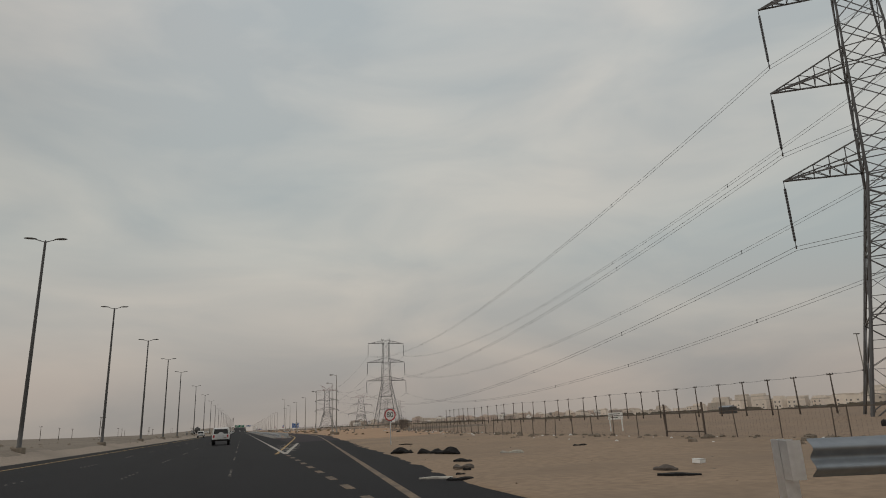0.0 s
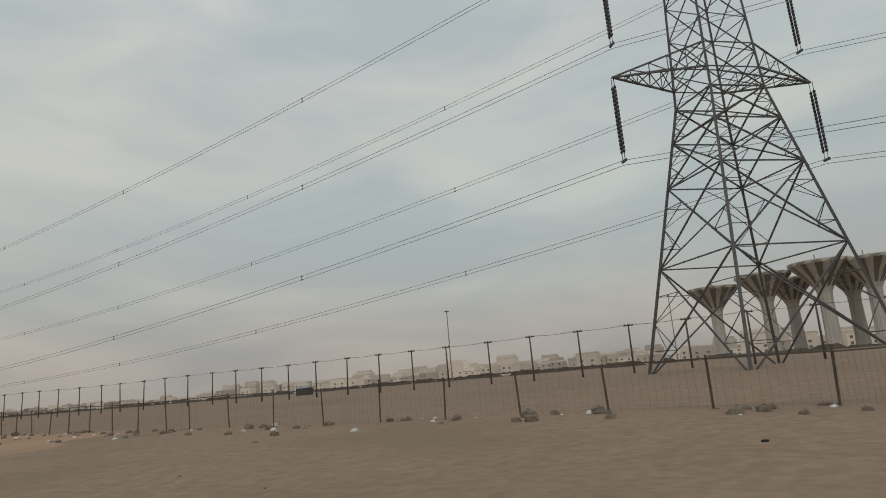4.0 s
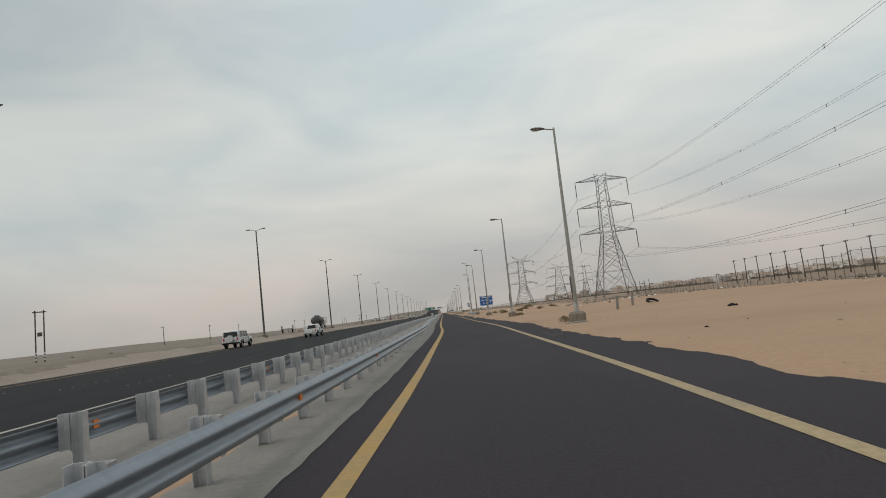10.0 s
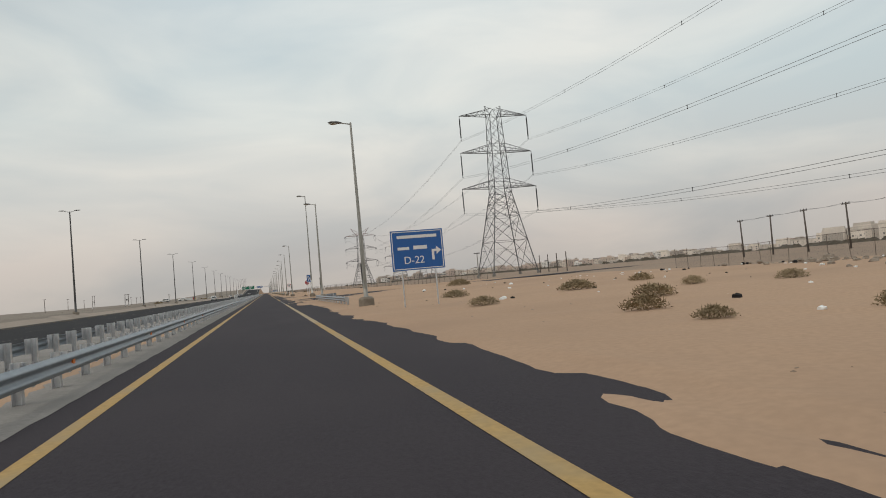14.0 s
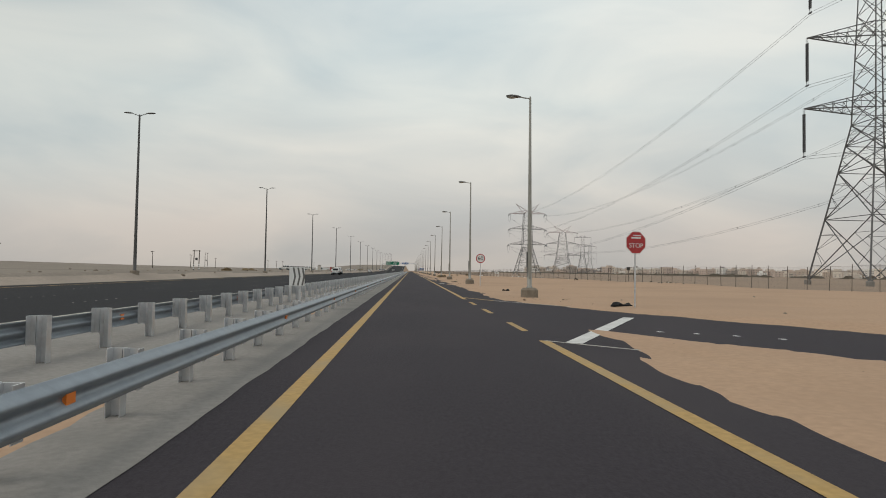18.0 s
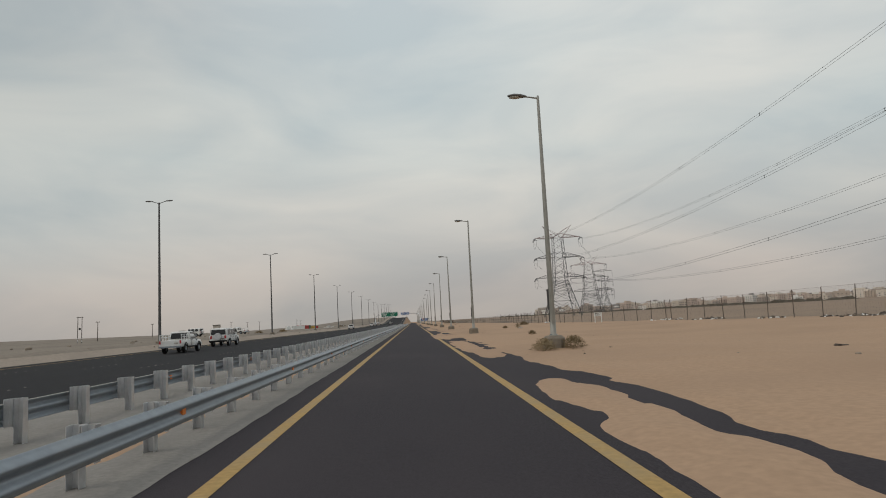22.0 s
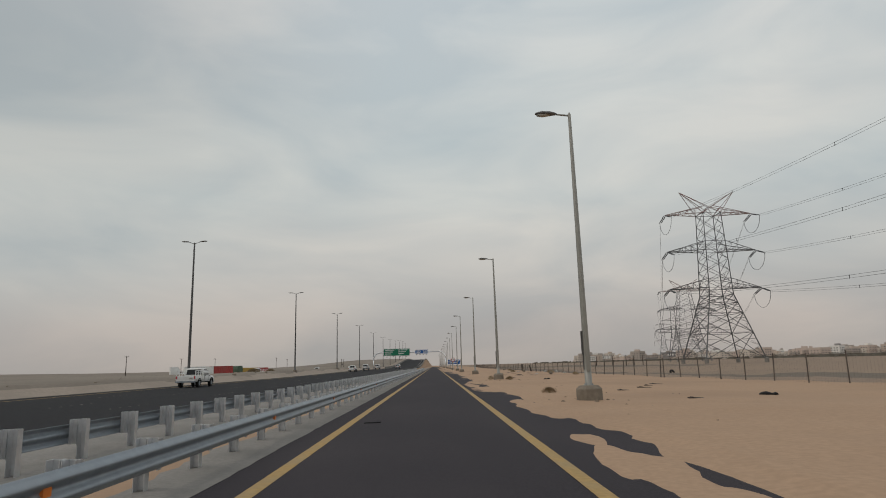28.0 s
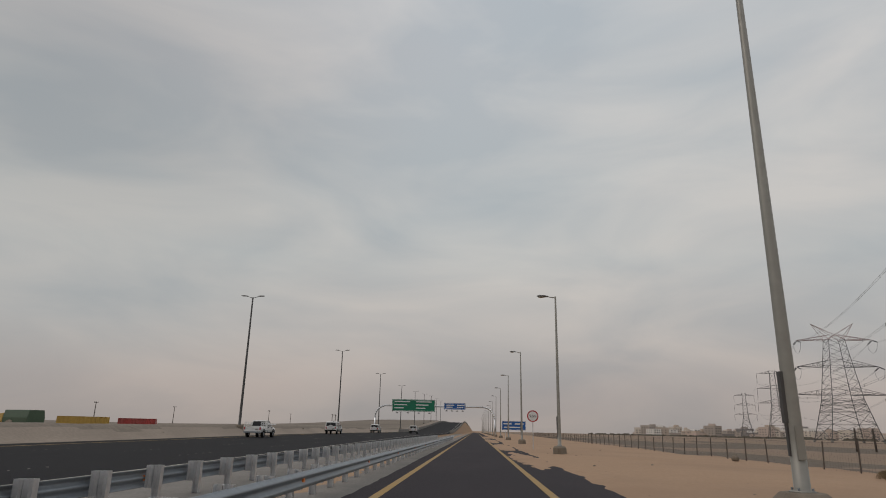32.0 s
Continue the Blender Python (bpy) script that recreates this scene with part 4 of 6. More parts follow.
    for s in (-1, 1):
        bm = bmesh.new()
        peak = Vector((s * (top_half + (5.5 if strain else 1.0)), 0, top))
        for c in corners:
            if c[0] == s or strain:
                bar(bm, at(c, hz), peak, 0.13)
        bar(bm, Vector((0, 0, hz + 2.2)), peak, 0.10)
        for c in corners:
            bar(bm, at(c, hz), Vector((0, 0, hz + 2.2)), 0.10)
        part("earth_wire_peak", bm, CROWN if strain else LATT, t, "faded red and white painted peak" if strain else "")
    bm = bmesh.new()
    for c in corners:
        lathe(bm, [(0.6, -1.2), (0.6, 0.15), (0.45, 0.25)], 8, at(c, 0))
    part("footing", bm, CONCRETE, t)
    return t


A_SUSP = ((30.0, 13.7), (42.5, 13.1), (55.4, 12.5))
A_STR = ((20.2, 13.4), (31.2, 13.0), (42.2, 12.8))
sus = pylon("tall grey lattice suspension pylon with six hanging insulator strings", A_SUSP, 58.8, 8.0, 3.0, 2.0, False)
sus.matrix_world = pose(81, 330.5, 0.6)
stn = pylon("stocky grey lattice strain pylon with horned top and jumper loops", A_STR, 49.0, 8.2, 3.4, 2.6, True)
stn.matrix_world = pose(82, 671, 1.0)
A_NEAR = ((28.6, 11.2), (40.5, 10.7), (52.7, 10.25))
P1 = pylon("tall grey lattice suspension pylon standing behind the fence", A_NEAR, 55.9, 7.6, 2.9, 1.9, False)
P1.matrix_world = pose(57.9, -55.5, -0.3, 0, 0, -47.5)
P0 = copy_thing(sus, pose(45, -390, 0.2))
A_FAR = ((19.6, 19.0), (31.8, 16.6), (43.6, 15.4))
P4 = pylon("wide-armed grey lattice strain pylon far off behind the fence", A_FAR, 51.0, 10.0, 6.2, 3.2, True)
P4.matrix_world = pose(160.5, 890, 0.5, 0, 0, -8)
P5 = copy_thing(sus, pose(262, 1180, 0.5, 0, 0, -18))
P6 = copy_thing(sus, pose(365, 1500, 0.5, 0, 0, -18))


def cable(a, b, sag, name_label, twin=True):
    t = thing("power_cable", name_label, "power cable", group="overhead cables")
    n = 36
    for off in ((0.0, 0.24), (0.0, -0.24)) if twin else ((0.0, 0.0),):
        bm = bmesh.new()
        prev = None
        for i in range(n + 1):
            u = i / n
            p = a.lerp(b, u) + V(off[0], 0, off[1] - 4 * sag * u * (1 - u))
            cur = [bm.verts.new(p + V(0.032, 0, 0)), bm.verts.new(p + V(-0.02, 0, 0.028)), bm.verts.new(p + V(-0.02, 0, -0.028))]
            if prev:
                for k in range(3):
                    bm.faces.new((prev[k], prev[(k + 1) % 3], cur[(k + 1) % 3], cur[k]))
            prev = cur
        part("conductor", bm, WIRE, t)
    if twin:
        bm = bmesh.new()
        box(bm, -0.045, 0.045, -0.09, 0.09, -0.31, -0.17)
        box(bm, -0.045, 0.045, -0.09, 0.09, 0.17, 0.31)
        box(bm, -0.03, 0.03, -0.03, 0.03, -0.2, 0.2)
        first = None
        for i in range(1, 9):
            u = i / 9
            p = a.lerp(b, u) + V(0, 0, -4 * sag * u * (1 - u))
            if first is None:
                first = part("spacer", bm, INSUL, t)
                first.location = p
            else:
                share(first, t, "spacer", p)


LINE = [(P0, A_SUSP, False), (P1, A_NEAR, False), (sus, A_SUSP, False), (stn, A_STR, True), (P4, A_FAR, True), (P5, A_SUSP, False), (P6, A_SUSP, False)]
bpy.context.view_layer.update()
for (ta, aa, sa), (tb, ab, sb) in zip(LINE, LINE[1:]):
    span = (tb.matrix_world.translation - ta.matrix_world.translation).length
    for k in range(3):
        for s in (-1, 1):
            pa = ta.matrix_world @ (V(s * aa[k][1], 4.6, aa[k][0] - 1.6) if sa else V(s * aa[k][1], 0, aa[k][0] - 8.6))
            pb = tb.matrix_world @ (V(s * ab[k][1], -4.6, ab[k][0] - 1.6) if sb else V(s * ab[k][1], 0, ab[k][0] - 8.6))
            cable(pa, pb, 9.0 * (span / 341) ** 2, "sagging twin aluminium power cable with dark spacers")


# ---- fences ----
def fence(pts, high, step, label, thick=0.046, wire=0.035):
    t = thing("chain_link_fence", label, "fence", group="desert fences")
    bm = bmesh.new()
    bar(bm, (0, 0, -0.1), (0, 0, 1), thick)
    first = None
    seg = [Vector((*p, 0)) for p in pts]
    run = []
    for a, b in zip(seg, seg[1:]):
        L = (b - a).length
        k = 0.0
        while k < L:
            run.append(a.lerp(b, k / L))
            k += step
    panel = bmesh.new()
    rails = bmesh.new()
    strands = bmesh.new()
    for i, p in enumerate(run):
        z = float(ground_z(p.x, p.y))
        loc = (p.x, p.y, z)
        if first is None:
            first = part("post", bm, FENCEP, t)
            first.location = loc
            first.scale = (1, 1, high(p.y))
        else:
            o = share(first, t, "post", loc)
            o.scale = (1, 1, high(p.y) * random.uniform(0.97, 1.1))
            o.rotation_euler = (random.uniform(-0.05, 0.05), random.uniform(-0.05, 0.05), 0)
        if i:
            q = run[i - 1]
            zq = float(ground_z(q.x, q.y))
            height = high(p.y)
            vs = [panel.verts.new((q.x, q.y, zq + 0.03)), panel.verts.new((p.x, p.y, z + 0.03)), panel.verts.new((p.x, p.y, z + height - 0.05)), panel.verts.new((q.x, q.y, zq + height - 0.05))]
            panel.faces.new(vs)
            bar(rails, (q.x, q.y, zq + height - 0.04), (p.x, p.y, z + height - 0.04), wire)
            for u in np.arange(0.05, 1, 0.075):
                f = q.lerp(p, float(u))
                zf = zq + (z - zq) * u
                bar(strands, (f.x, f.y, zf), (f.x, f.y, zf + height - 0.05), 0.004, n=3)
    part("wire_mesh", panel, CHAIN, t, "dull chain-link wire mesh")
    part("top_wire", rails, FENCEP, t)
    tagged(part("mesh_weave", strands, FENCEP, t), kind="stuff")
    return t


fence([(11.5, -135), (9.2, -85), (9.2, -60), (11, -35), (16.5, 0), (19, 25), (21.5, 38), (25, 54), (40, 106), (46, 150), (50, 180), (51, 196)], lambda y: float(np.interp(y, (-60, 0, 30, 60), (1.2, 1.5, 2.0, 2.2))), 2.6, "leaning chain-link fence with dark steel posts along the sand")
fence([(49, 262), (44, 290), (37.5, 345), (29.5, 400), (24, 430), (22.5, 490), (19.5, 545), (17.5, 600), (18, 700), (23, 860)], lambda y: float(np.interp(y, (262, 345, 440, 520, 580), (2.6, 2.6, 2.05, 1.6, 1.35))), 3.2, "weathered chain-link fence with dark posts beyond the sand", 0.06, 0.012)


# ---- small dark utility poles behind the fence ----
def t_pole(h):
    t = thing("utility_pole", "short dark wooden utility pole with a crossbar", "utility pole", group="utility poles in the desert")
    bm = bmesh.new()
    lathe(bm, [(0.17, -0.4), (0.15, 2.5), (0.11, h)], 8)
    part("pole", bm, WOODP, t, smooth=True)
    bm = bmesh.new()
    box(bm, -0.07, 0.07, -0.75, 0.75, h - 0.32, h - 0.16)
    part("crossbar", bm, WOODP, t)
    for dy in (-0.6, 0, 0.6):
        bm = bmesh.new()
        lathe(bm, [(0.05, 0), (0.08, 0.1), (0.04, 0.22)], 6, (0, dy, h - 0.16))
        part("insulator", bm, INSUL, t)
    return t


tp = t_pole(7.4)
k = 0
UPOLES = []
for y in np.arange(-135, 234, 8.3):
    x = 93 + 3 * math.sin(y / 40) + random.uniform(-0.5, 0.5)
    m = pose(x, y, float(ground_z(x, y)), random.uniform(-1, 1), random.uniform(-1, 1), 0)
    UPOLES.append(m.translation.copy())
    if k == 0:
        tp.matrix_world = m
    else:
        copy_thing(tp, m)
    k += 1
# sagging wires from pole to pole
uw = thing("utility_wire", "thin sagging wires strung between the wooden poles", "wire")
for dy in (-0.6, 0.6):
    bm = bmesh.new()
    for a, c in zip(UPOLES, UPOLES[1:]):
        pa, pc = a + V(0, dy, 7.35), c + V(0, dy, 7.35)
        prev = pa
        for i in range(1, 7):
            u = i / 6
            cur = pa.lerp(pc, u) - V(0, 0, 0.9 * u * (1 - u))
            bar(bm, prev, cur, 0.045, n=3)
            prev = cur
    part("conductor", bm, WIRE, uw)


# ---- water towers ----
def water_tower():
    t = thing("water_tower", "mushroom-shaped ribbed concrete water tower, white and brown", "water tower", group="water towers")
    n = 48
    prof = [(4.4, 0), (4.0, 6), (3.6, 26), (3.9, 30.5), (5.2, 33.5), (9.6, 39.0), (16.4, 46.0), (16.9, 47.3), (16.6, 47.8), (0.5, 48.6)]
    for sel, name, material, lab in [(0, "shell", CONC_W, "")] + [(q, "brown_panel", CONC_D, "") for q in range(1, 13)]:
        bm = bmesh.new()
        rings = []
        for r, z in prof:
            ring = []
            for i in range(n):
                flute = 1.0 + (0.035 if (i // 2) % 2 else -0.035) * (1 if z < 47 else 0)
                if sel:
                    flute -= 0.012
                a = 2 * math.pi * i / n
                ring.append(bm.verts.new((r * flute * math.cos(a), r * flute * math.sin(a), z)))
            rings.append(ring)
        for k, (p, q) in enumerate(zip(rings, rings[1:])):
            for i in range(n):
                brown = 4 <= k <= 5 and (i // 2) % 2 == 0
                if (not brown and not sel) or (brown and i // 4 + 1 == sel):
                    bm.faces.new((p[i], p[(i + 1) % n], q[(i + 1) % n], q[i]))
        bmesh.ops.delete(bm, geom=[v for v in bm.verts if not v.link_faces], context="VERTS")
        part(name, bm, material, t, lab)
    bm = bmesh.new()
    lathe(bm, [(0.4, 48.3), (0.3, 52)], 8, (2, 1, 0))
    part("roof_mast", bm, POLE, t)
    return t


wt = water_tower()
for k, (x, y, s) in enumerate(((466, -3, 1.0), (468, -35, 1.04), (503, -49, 1.0), (466, -69, 1.1), (503, -86, 1.05), (470, -96, 1.08), (508, -122, 1.05))):
    m = pose(x, y, 0.3, 0, 0, 7 * k)
    if k == 0:
        wt.matrix_world = m
    else:
        o = copy_thing(wt, m)
        o.scale = (s, s, 1.06 * s)


# ---- town on the horizon ----
def house(w, d, floors, step):
    t = thing("house", "distant pale rendered flat-roofed house with small dark windows", "house", group="distant town")
    h = 3.4 * floors
    bm = bmesh.new()
    box(bm, -w / 2, w / 2, -d / 2, d / 2, -1, h)
    if step:
        box(bm, -w / 2, w * 0.1, -d / 2 + 1, d / 2 - 1, h, h + 3.2)
    part("wall", bm, HOUSE, t)
    bm = bmesh.new()
    for x0, x1, y0, y1 in ((-w / 2 - 0.15, w / 2 + 0.15, -d / 2 - 0.15, -d / 2 + 0.2), (-w / 2 - 0.15, w / 2 + 0.15, d / 2 - 0.2, d / 2 + 0.15), (-w / 2 - 0.15, -w / 2 + 0.2, -d / 2, d / 2), (w / 2 - 0.2, w / 2 + 0.15, -d / 2, d / 2)):
        box(bm, x0, x1, y0, y1, h, h + 0.9)
    part("roof_parapet", bm, HOUSE, t)
    win = None
    for f in range(2):
        for k in range(2):
            y = -d / 2 + d * (k + 0.5) / 2
            if win is None:
                bm = bmesh.new()
                box(bm, -0.06, 0.1, -1.2, 1.2, -0.8, 0.8)
                win = part("window", bm, HOUSEW, t)
                win.location = (-w / 2 - 0.02, y, 3.4 * f + 1.8)
            else:
                share(win, t, "window", (-w / 2 - 0.02, y, 3.4 * f + 1.8))
    return t


rnd = random.Random(5)
kinds = [house(12, 16, 2, True), house(14, 20, 3, False), house(10, 26, 4, True), house(18, 14, 2, False)]
for k, h in enumerate(kinds):
    h.matrix_world = pose(760 + 40 * k, 120 + 90 * k, 0.5)
for k in range(286):
    y = rnd.uniform(-420, 1500) if k < 150 else rnd.uniform(-120, 900)
    x = 690 + rnd.uniform(0, 520) + 0.10 * max(0, y - 500)
    o = copy_thing(kinds[rnd.choice((0, 0, 1, 1, 2, 3))], pose(x, y, 0.4, 0, 0, rnd.uniform(-25, 25)))
    if y < 900:
        o.scale = (1.15, 1.15, rnd.uniform(1.2, 1.75))

# the farther rows of the town, too far to tell apart
verts, faces, slots = [], [], []


def far_box(cx, cy, hw, hd, z0, z1, ca, sa, slot):
    k = len(verts)
    for z in (z0, z1):
        for dx, dy in ((-hw, -hd), (hw, -hd), (hw, hd), (-hw, hd)):
            verts.append((cx + dx * ca - dy * sa, cy + dx * sa + dy * ca, z))
    for f in ((0, 1, 5, 4), (1, 2, 6, 5), (2, 3, 7, 6), (3, 0, 4, 7), (4, 5, 6, 7)):
        faces.append([k + q for q in f])
        slots.append(slot)


for k in range(420):
    if k < 290:
        a, d = radians(rnd.uniform(12.5, 46)), rnd.uniform(1150, 1750)
        x, y = d * math.sin(a), 480 + d * math.cos(a)
    else:
        y = rnd.uniform(-300, 1300)
        x = 1000 + rnd.uniform(0, 400)
    hw, hd, h = rnd.uniform(6, 13), rnd.uniform(6, 15), rnd.choice((7, 10.5, 10.5, 14, 14, 17.5, 21)) * (0.78 if k < 290 else 0.75)
    a = rnd.uniform(-0.5, 0.5)
    ca, sa = math.cos(a), math.sin(a)
    far_box(x, y, hw, hd, -1, h, ca, sa, 0)
    if rnd.random() < 0.6:
        far_box(x + rnd.uniform(-3, 3), y + rnd.uniform(-3, 3), hw * 0.4, hd * 0.4, h, h + 3, ca, sa, 0)
    for f in range(int(h / 3.5)):
        for q in (-0.55, 0, 0.55):
            wx, wy = q * hw, -hd - 0.02
            far_box(x + wx * ca - wy * sa, y + wx * sa + wy * ca, 1.1, 0.08, 3.5 * f + 1.2, 3.5 * f + 2.7, ca, sa, 1)
            wx, wy = -hw - 0.02, q * hd
            far_box(x + wx * ca - wy * sa, y + wx * sa + wy * ca, 0.08, 1.1, 3.5 * f + 1.2, 3.5 * f + 2.7, ca, sa, 1)
me = bpy.data.meshes.new("far_town")
me.from_pydata(verts, [], faces)
me.materials.append(HOUSE_FAR)
me.materials.append(HOUSEW)
me.polygons.foreach_set("material_index", slots)
tagged(new("far_town", me), "far rows of pale flat-roofed town buildings", "town", kind="stuff")

# dark scrub belt and low earth banks between the fence and the town
bm = bmesh.new()
BELT = ((250, -400), (330, -50), (340, 350), (300, 800), (330, 1100), (300, 1500), (200, 1750))
for k in range(520):
    u = rnd.uniform(0, len(BELT) - 1.001)
    (ax, ay), (bx, by) = BELT[int(u)], BELT[int(u) + 1]
    x, y = ax + (bx - ax) * (u % 1) + rnd.gauss(0, 7), ay + (by - ay) * (u % 1) + rnd.gauss(0, 7)
    r = rnd.uniform(2.5, 7)
    h = rnd.uniform(1.3, 2.9)
    p = [bm.verts.new((x + r * math.cos(a) * rnd.uniform(0.6, 1.1), y + 1.8 * r * math.sin(a) * rnd.uniform(0.6, 1.1), 0.2)) for a in [math.pi * 2 * i / 7 for i in range(7)]]
    q = [bm.verts.new((v.co.x * 0.55 + x * 0.45, v.co.y * 0.55 + y * 0.45, h * rnd.uniform(0.6, 1.1))) for v in p]
    for i in range(7):
        bm.faces.new((p[i], p[(i + 1) % 7], q[(i + 1) % 7], q[i]))
    bm.faces.new(q)
tagged(part("scrub_belt", bm, PLANT, None), "long dark belt of low scrub and earth mounds", "scrub", kind="stuff")


# ---- signs ----
def sign_posts(t, xs, h):
    for x in xs:
        bm = bmesh.new()
        bar(bm, (x, 0.04, -0.4), (x, 0.04, h), 0.07, n=8)
        part("post", bm, GALV2, t)


FACE = Matrix.Rotation(radians(90), 4, "X")


def disc(bm, r, y0, y1, z, n=32, off=0.0):
    a = [bm.verts.new((r * math.cos(2 * math.pi * i / n + off), y0, z + r * math.sin(2 * math.pi * i / n + off))) for i in range(n)]
    b = [bm.verts.new((r * math.cos(2 * math.pi * i / n + off), y1, z + r * math.sin(2 * math.pi * i / n + off))) for i in range(n)]
    for i in range(n):
        bm.faces.new((a[i], a[(i + 1) % n], b[(i + 1) % n], b[i]))
    bm.faces.new(a[::-1])
    bm.faces.new(b)


def round_sign(label, m, z, r, text, size):
    t = thing("speed_sign" if len(text) == 2 else "height_limit_sign", label, "road sign", m, "round road signs")
    sign_posts(t, (0,), z + r)
    bm = bmesh.new()
    disc(bm, r, -0.012, 0.0, z)
    part("red_rim", bm, SIGNR, t)
    bm = bmesh.new()
    disc(bm, r * 0.80, -0.018, -0.006, z)
    part("face", bm, SIGNW, t)
    text_mesh("numerals", text, size, BLACKP, t, Matrix.Translation((0, -0.024, z)) @ FACE)
    return t


round_sign("round white speed sign with red rim reading 60", pose(5.66, 281.9, 0.1, 0, 0, 2), 2.45, 0.42, "60", 0.5)
round_sign("round white speed sign with red rim reading 80", pose(-2.77, -60.9, 0.1, 0, 0, -30), 1.95, 0.40, "80", 0.5)
round_sign("round white height limit sign with red rim", pose(5.0, 653, 0.1), 2.6, 0.48, "5.5m", 0.3)

stop = thing("stop_sign", "red octagonal stop sign with white lettering on a grey post", "road sign", pose(7.85, 248.2, 0.1, 0, 0, 12))
sign_posts(stop, (0,), 2.9)
bm = bmesh.new()
disc(bm, 0.455, -0.010, 0.0, 2.45, 8, math.pi / 8)
part("rim", bm, SIGNW, stop)
bm = bmesh.new()
disc(bm, 0.43, -0.016, -0.004, 2.45, 8, math.pi / 8)
part("face", bm, SIGNR, stop)
text_mesh("lettering", "STOP", 0.25, SIGNW, stop, Matrix.Translation((0, -0.022, 2.33)) @ FACE)
bm = bmesh.new()
box(bm, -0.2, 0.2, -0.024, -0.017, 2.60, 2.66)
box(bm, -0.12, 0.22, -0.024, -0.017, 2.70, 2.74)
part("script_bars", bm, SIGNW, stop)


def panel_sign(name, label, m, w, z0, z1, material, posts, bars, text=None, arrow=False):
    t = thing(name, label, "road sign", m, "panel signs")
    sign_posts(t, posts, z1 - 0.1)
    bm = bmesh.new()
    box(bm, -w / 2, w / 2, -0.03, 0.0, z0, z1)
    part("panel", bm, material, t)
    bm = bmesh.new()
    e = 0.05
    for x0, x1, a, b in ((-w / 2 + e, w / 2 - e, z0 + e, z0 + e + 0.035), (-w / 2 + e, w / 2 - e, z1 - e - 0.035, z1 - e), (-w / 2 + e, -w / 2 + e + 0.035, z0 + e, z1 - e), (w / 2 - e - 0.035, w / 2 - e, z0 + e, z1 - e)):
        box(bm, x0, x1, -0.036, -0.028, a, b)
    part("border", bm, SIGNW, t)
    for x0, x1, a, b in bars:
        bm = bmesh.new()
        box(bm, x0, x1, -0.037, -0.029, a, b)
        part("script_bar", bm, SIGNW, t)
    if text:
        body, size, x, z = text
        text_mesh("lettering", body, size, SIGNW, t, Matrix.Translation((x, -0.034, z)) @ FACE)
    if arrow:
        ax, az, k = arrow
        bm = bmesh.new()
        box(bm, ax - 0.06 * k, ax + 0.06 * k, -0.038, -0.029, az - 0.3 * k, az + 0.1 * k)
        box(bm, ax - 0.06 * k, ax + 0.2 * k, -0.0385, -0.029, az + 0.1 * k, az + 0.22 * k)
        v = [bm.verts.new((ax + p * k, -0.039, az + q * k)) for p, q in ((0.18, 0.36), (0.18, -0.04), (0.42, 0.16))]
        bm.faces.new(v)
        part("arrow", bm, SIGNW, t)
    return t


panel_sign("direction_sign", "blue direction sign on two posts reading D-22", pose(7.1, 154, 0.25), 2.5, 1.5, 3.35, SIGNB, (-0.8, 0.8), ((-0.95, 0.95, 2.98, 3.12), (-0.2, 0.45, 2.45, 2.62), (-0.95, -0.4, 2.45, 2.58)), ("D-22", 0.48, -0.2, 1.95), (0.72, 2.2, 0.95))
panel_sign("direction_sign", "wide blue direction sign on posts beside the road", pose(7.3, 720, 0.2), 4.4, 1.5, 3.1, SIGNB, (-1.5, 1.5), ((-1.9, -0.4, 2.5, 2.75), (0.2, 1.8, 2.5, 2.75), (-1.8, 1.2, 1.9, 2.1)))
arrow_sign = thing("arrow_sign", "blue rectangular lane-split arrow sign on a slim post", "road sign", pose(6.2, 217.8, 0.05, 0, 0, 14))
arrow_sign.scale = (0.62, 0.62, 0.74)
sign_posts(arrow_sign, (0,), 4.3)
bm = bmesh.new()
box(bm, -0.46, 0.46, -0.02, 0, 3.0, 4.4)
part("panel", bm, SIGNB, arrow_sign)
bm = bmesh.new()
for x0, x1, a, b in ((-0.44, 0.44, 3.02, 3.06), (-0.44, 0.44, 4.34, 4.38), (-0.44, -0.40, 3.02, 4.38), (0.40, 0.44, 3.02, 4.38)):
    box(bm, x0, x1, -0.026, -0.018, a, b)
part("border", bm, SIGNW, arrow_sign)
bm = bmesh.new()
box(bm, -0.16, -0.04, -0.028, -0.018, 3.2, 3.95)
bm.faces.new([bm.verts.new(p) for p in ((-0.30, -0.028, 3.95), (0.10, -0.028, 3.95), (-0.10, -0.028, 4.25))])
bm.faces.new([bm.verts.new(p) for p in ((-0.04, -0.029, 3.3), (-0.04, -0.029, 3.42), (0.14, -0.029, 3.74), (0.22, -0.029, 3.68))])
bm.faces.new([bm.verts.new(p) for p in ((0.05, -0.030, 3.76), (0.30, -0.030, 3.62), (0.30, -0.030, 3.92))])
part("arrows", bm, SIGNW, arrow_sign)

# sign gantry over both roads
gan = thing("sign_gantry", "arched grey tubular sign gantry across the highway", "sign gantry", pose(0, 766, 0))
path = [(-25.8, -0.2)] + [(-25.8, 4.4)] + [(-22.9 - 2.9 * math.cos(a), 4.4 + 2.9 * math.sin(a)) for a in [math.pi / 2 * i / 8 for i in range(1, 9)]]
path += [(2.2 + 2.9 * math.sin(a), 4.4 + 2.9 * math.cos(a)) for a in [math.pi / 2 * i / 8 for i in range(0, 9)]] + [(5.1, -0.2)]
bm = bmesh.new()
for (ax, az), (bx, bz) in zip(path, path[1:]):
    bar(bm, (ax, 0, az), (bx, 0, bz), 0.42, n=10)
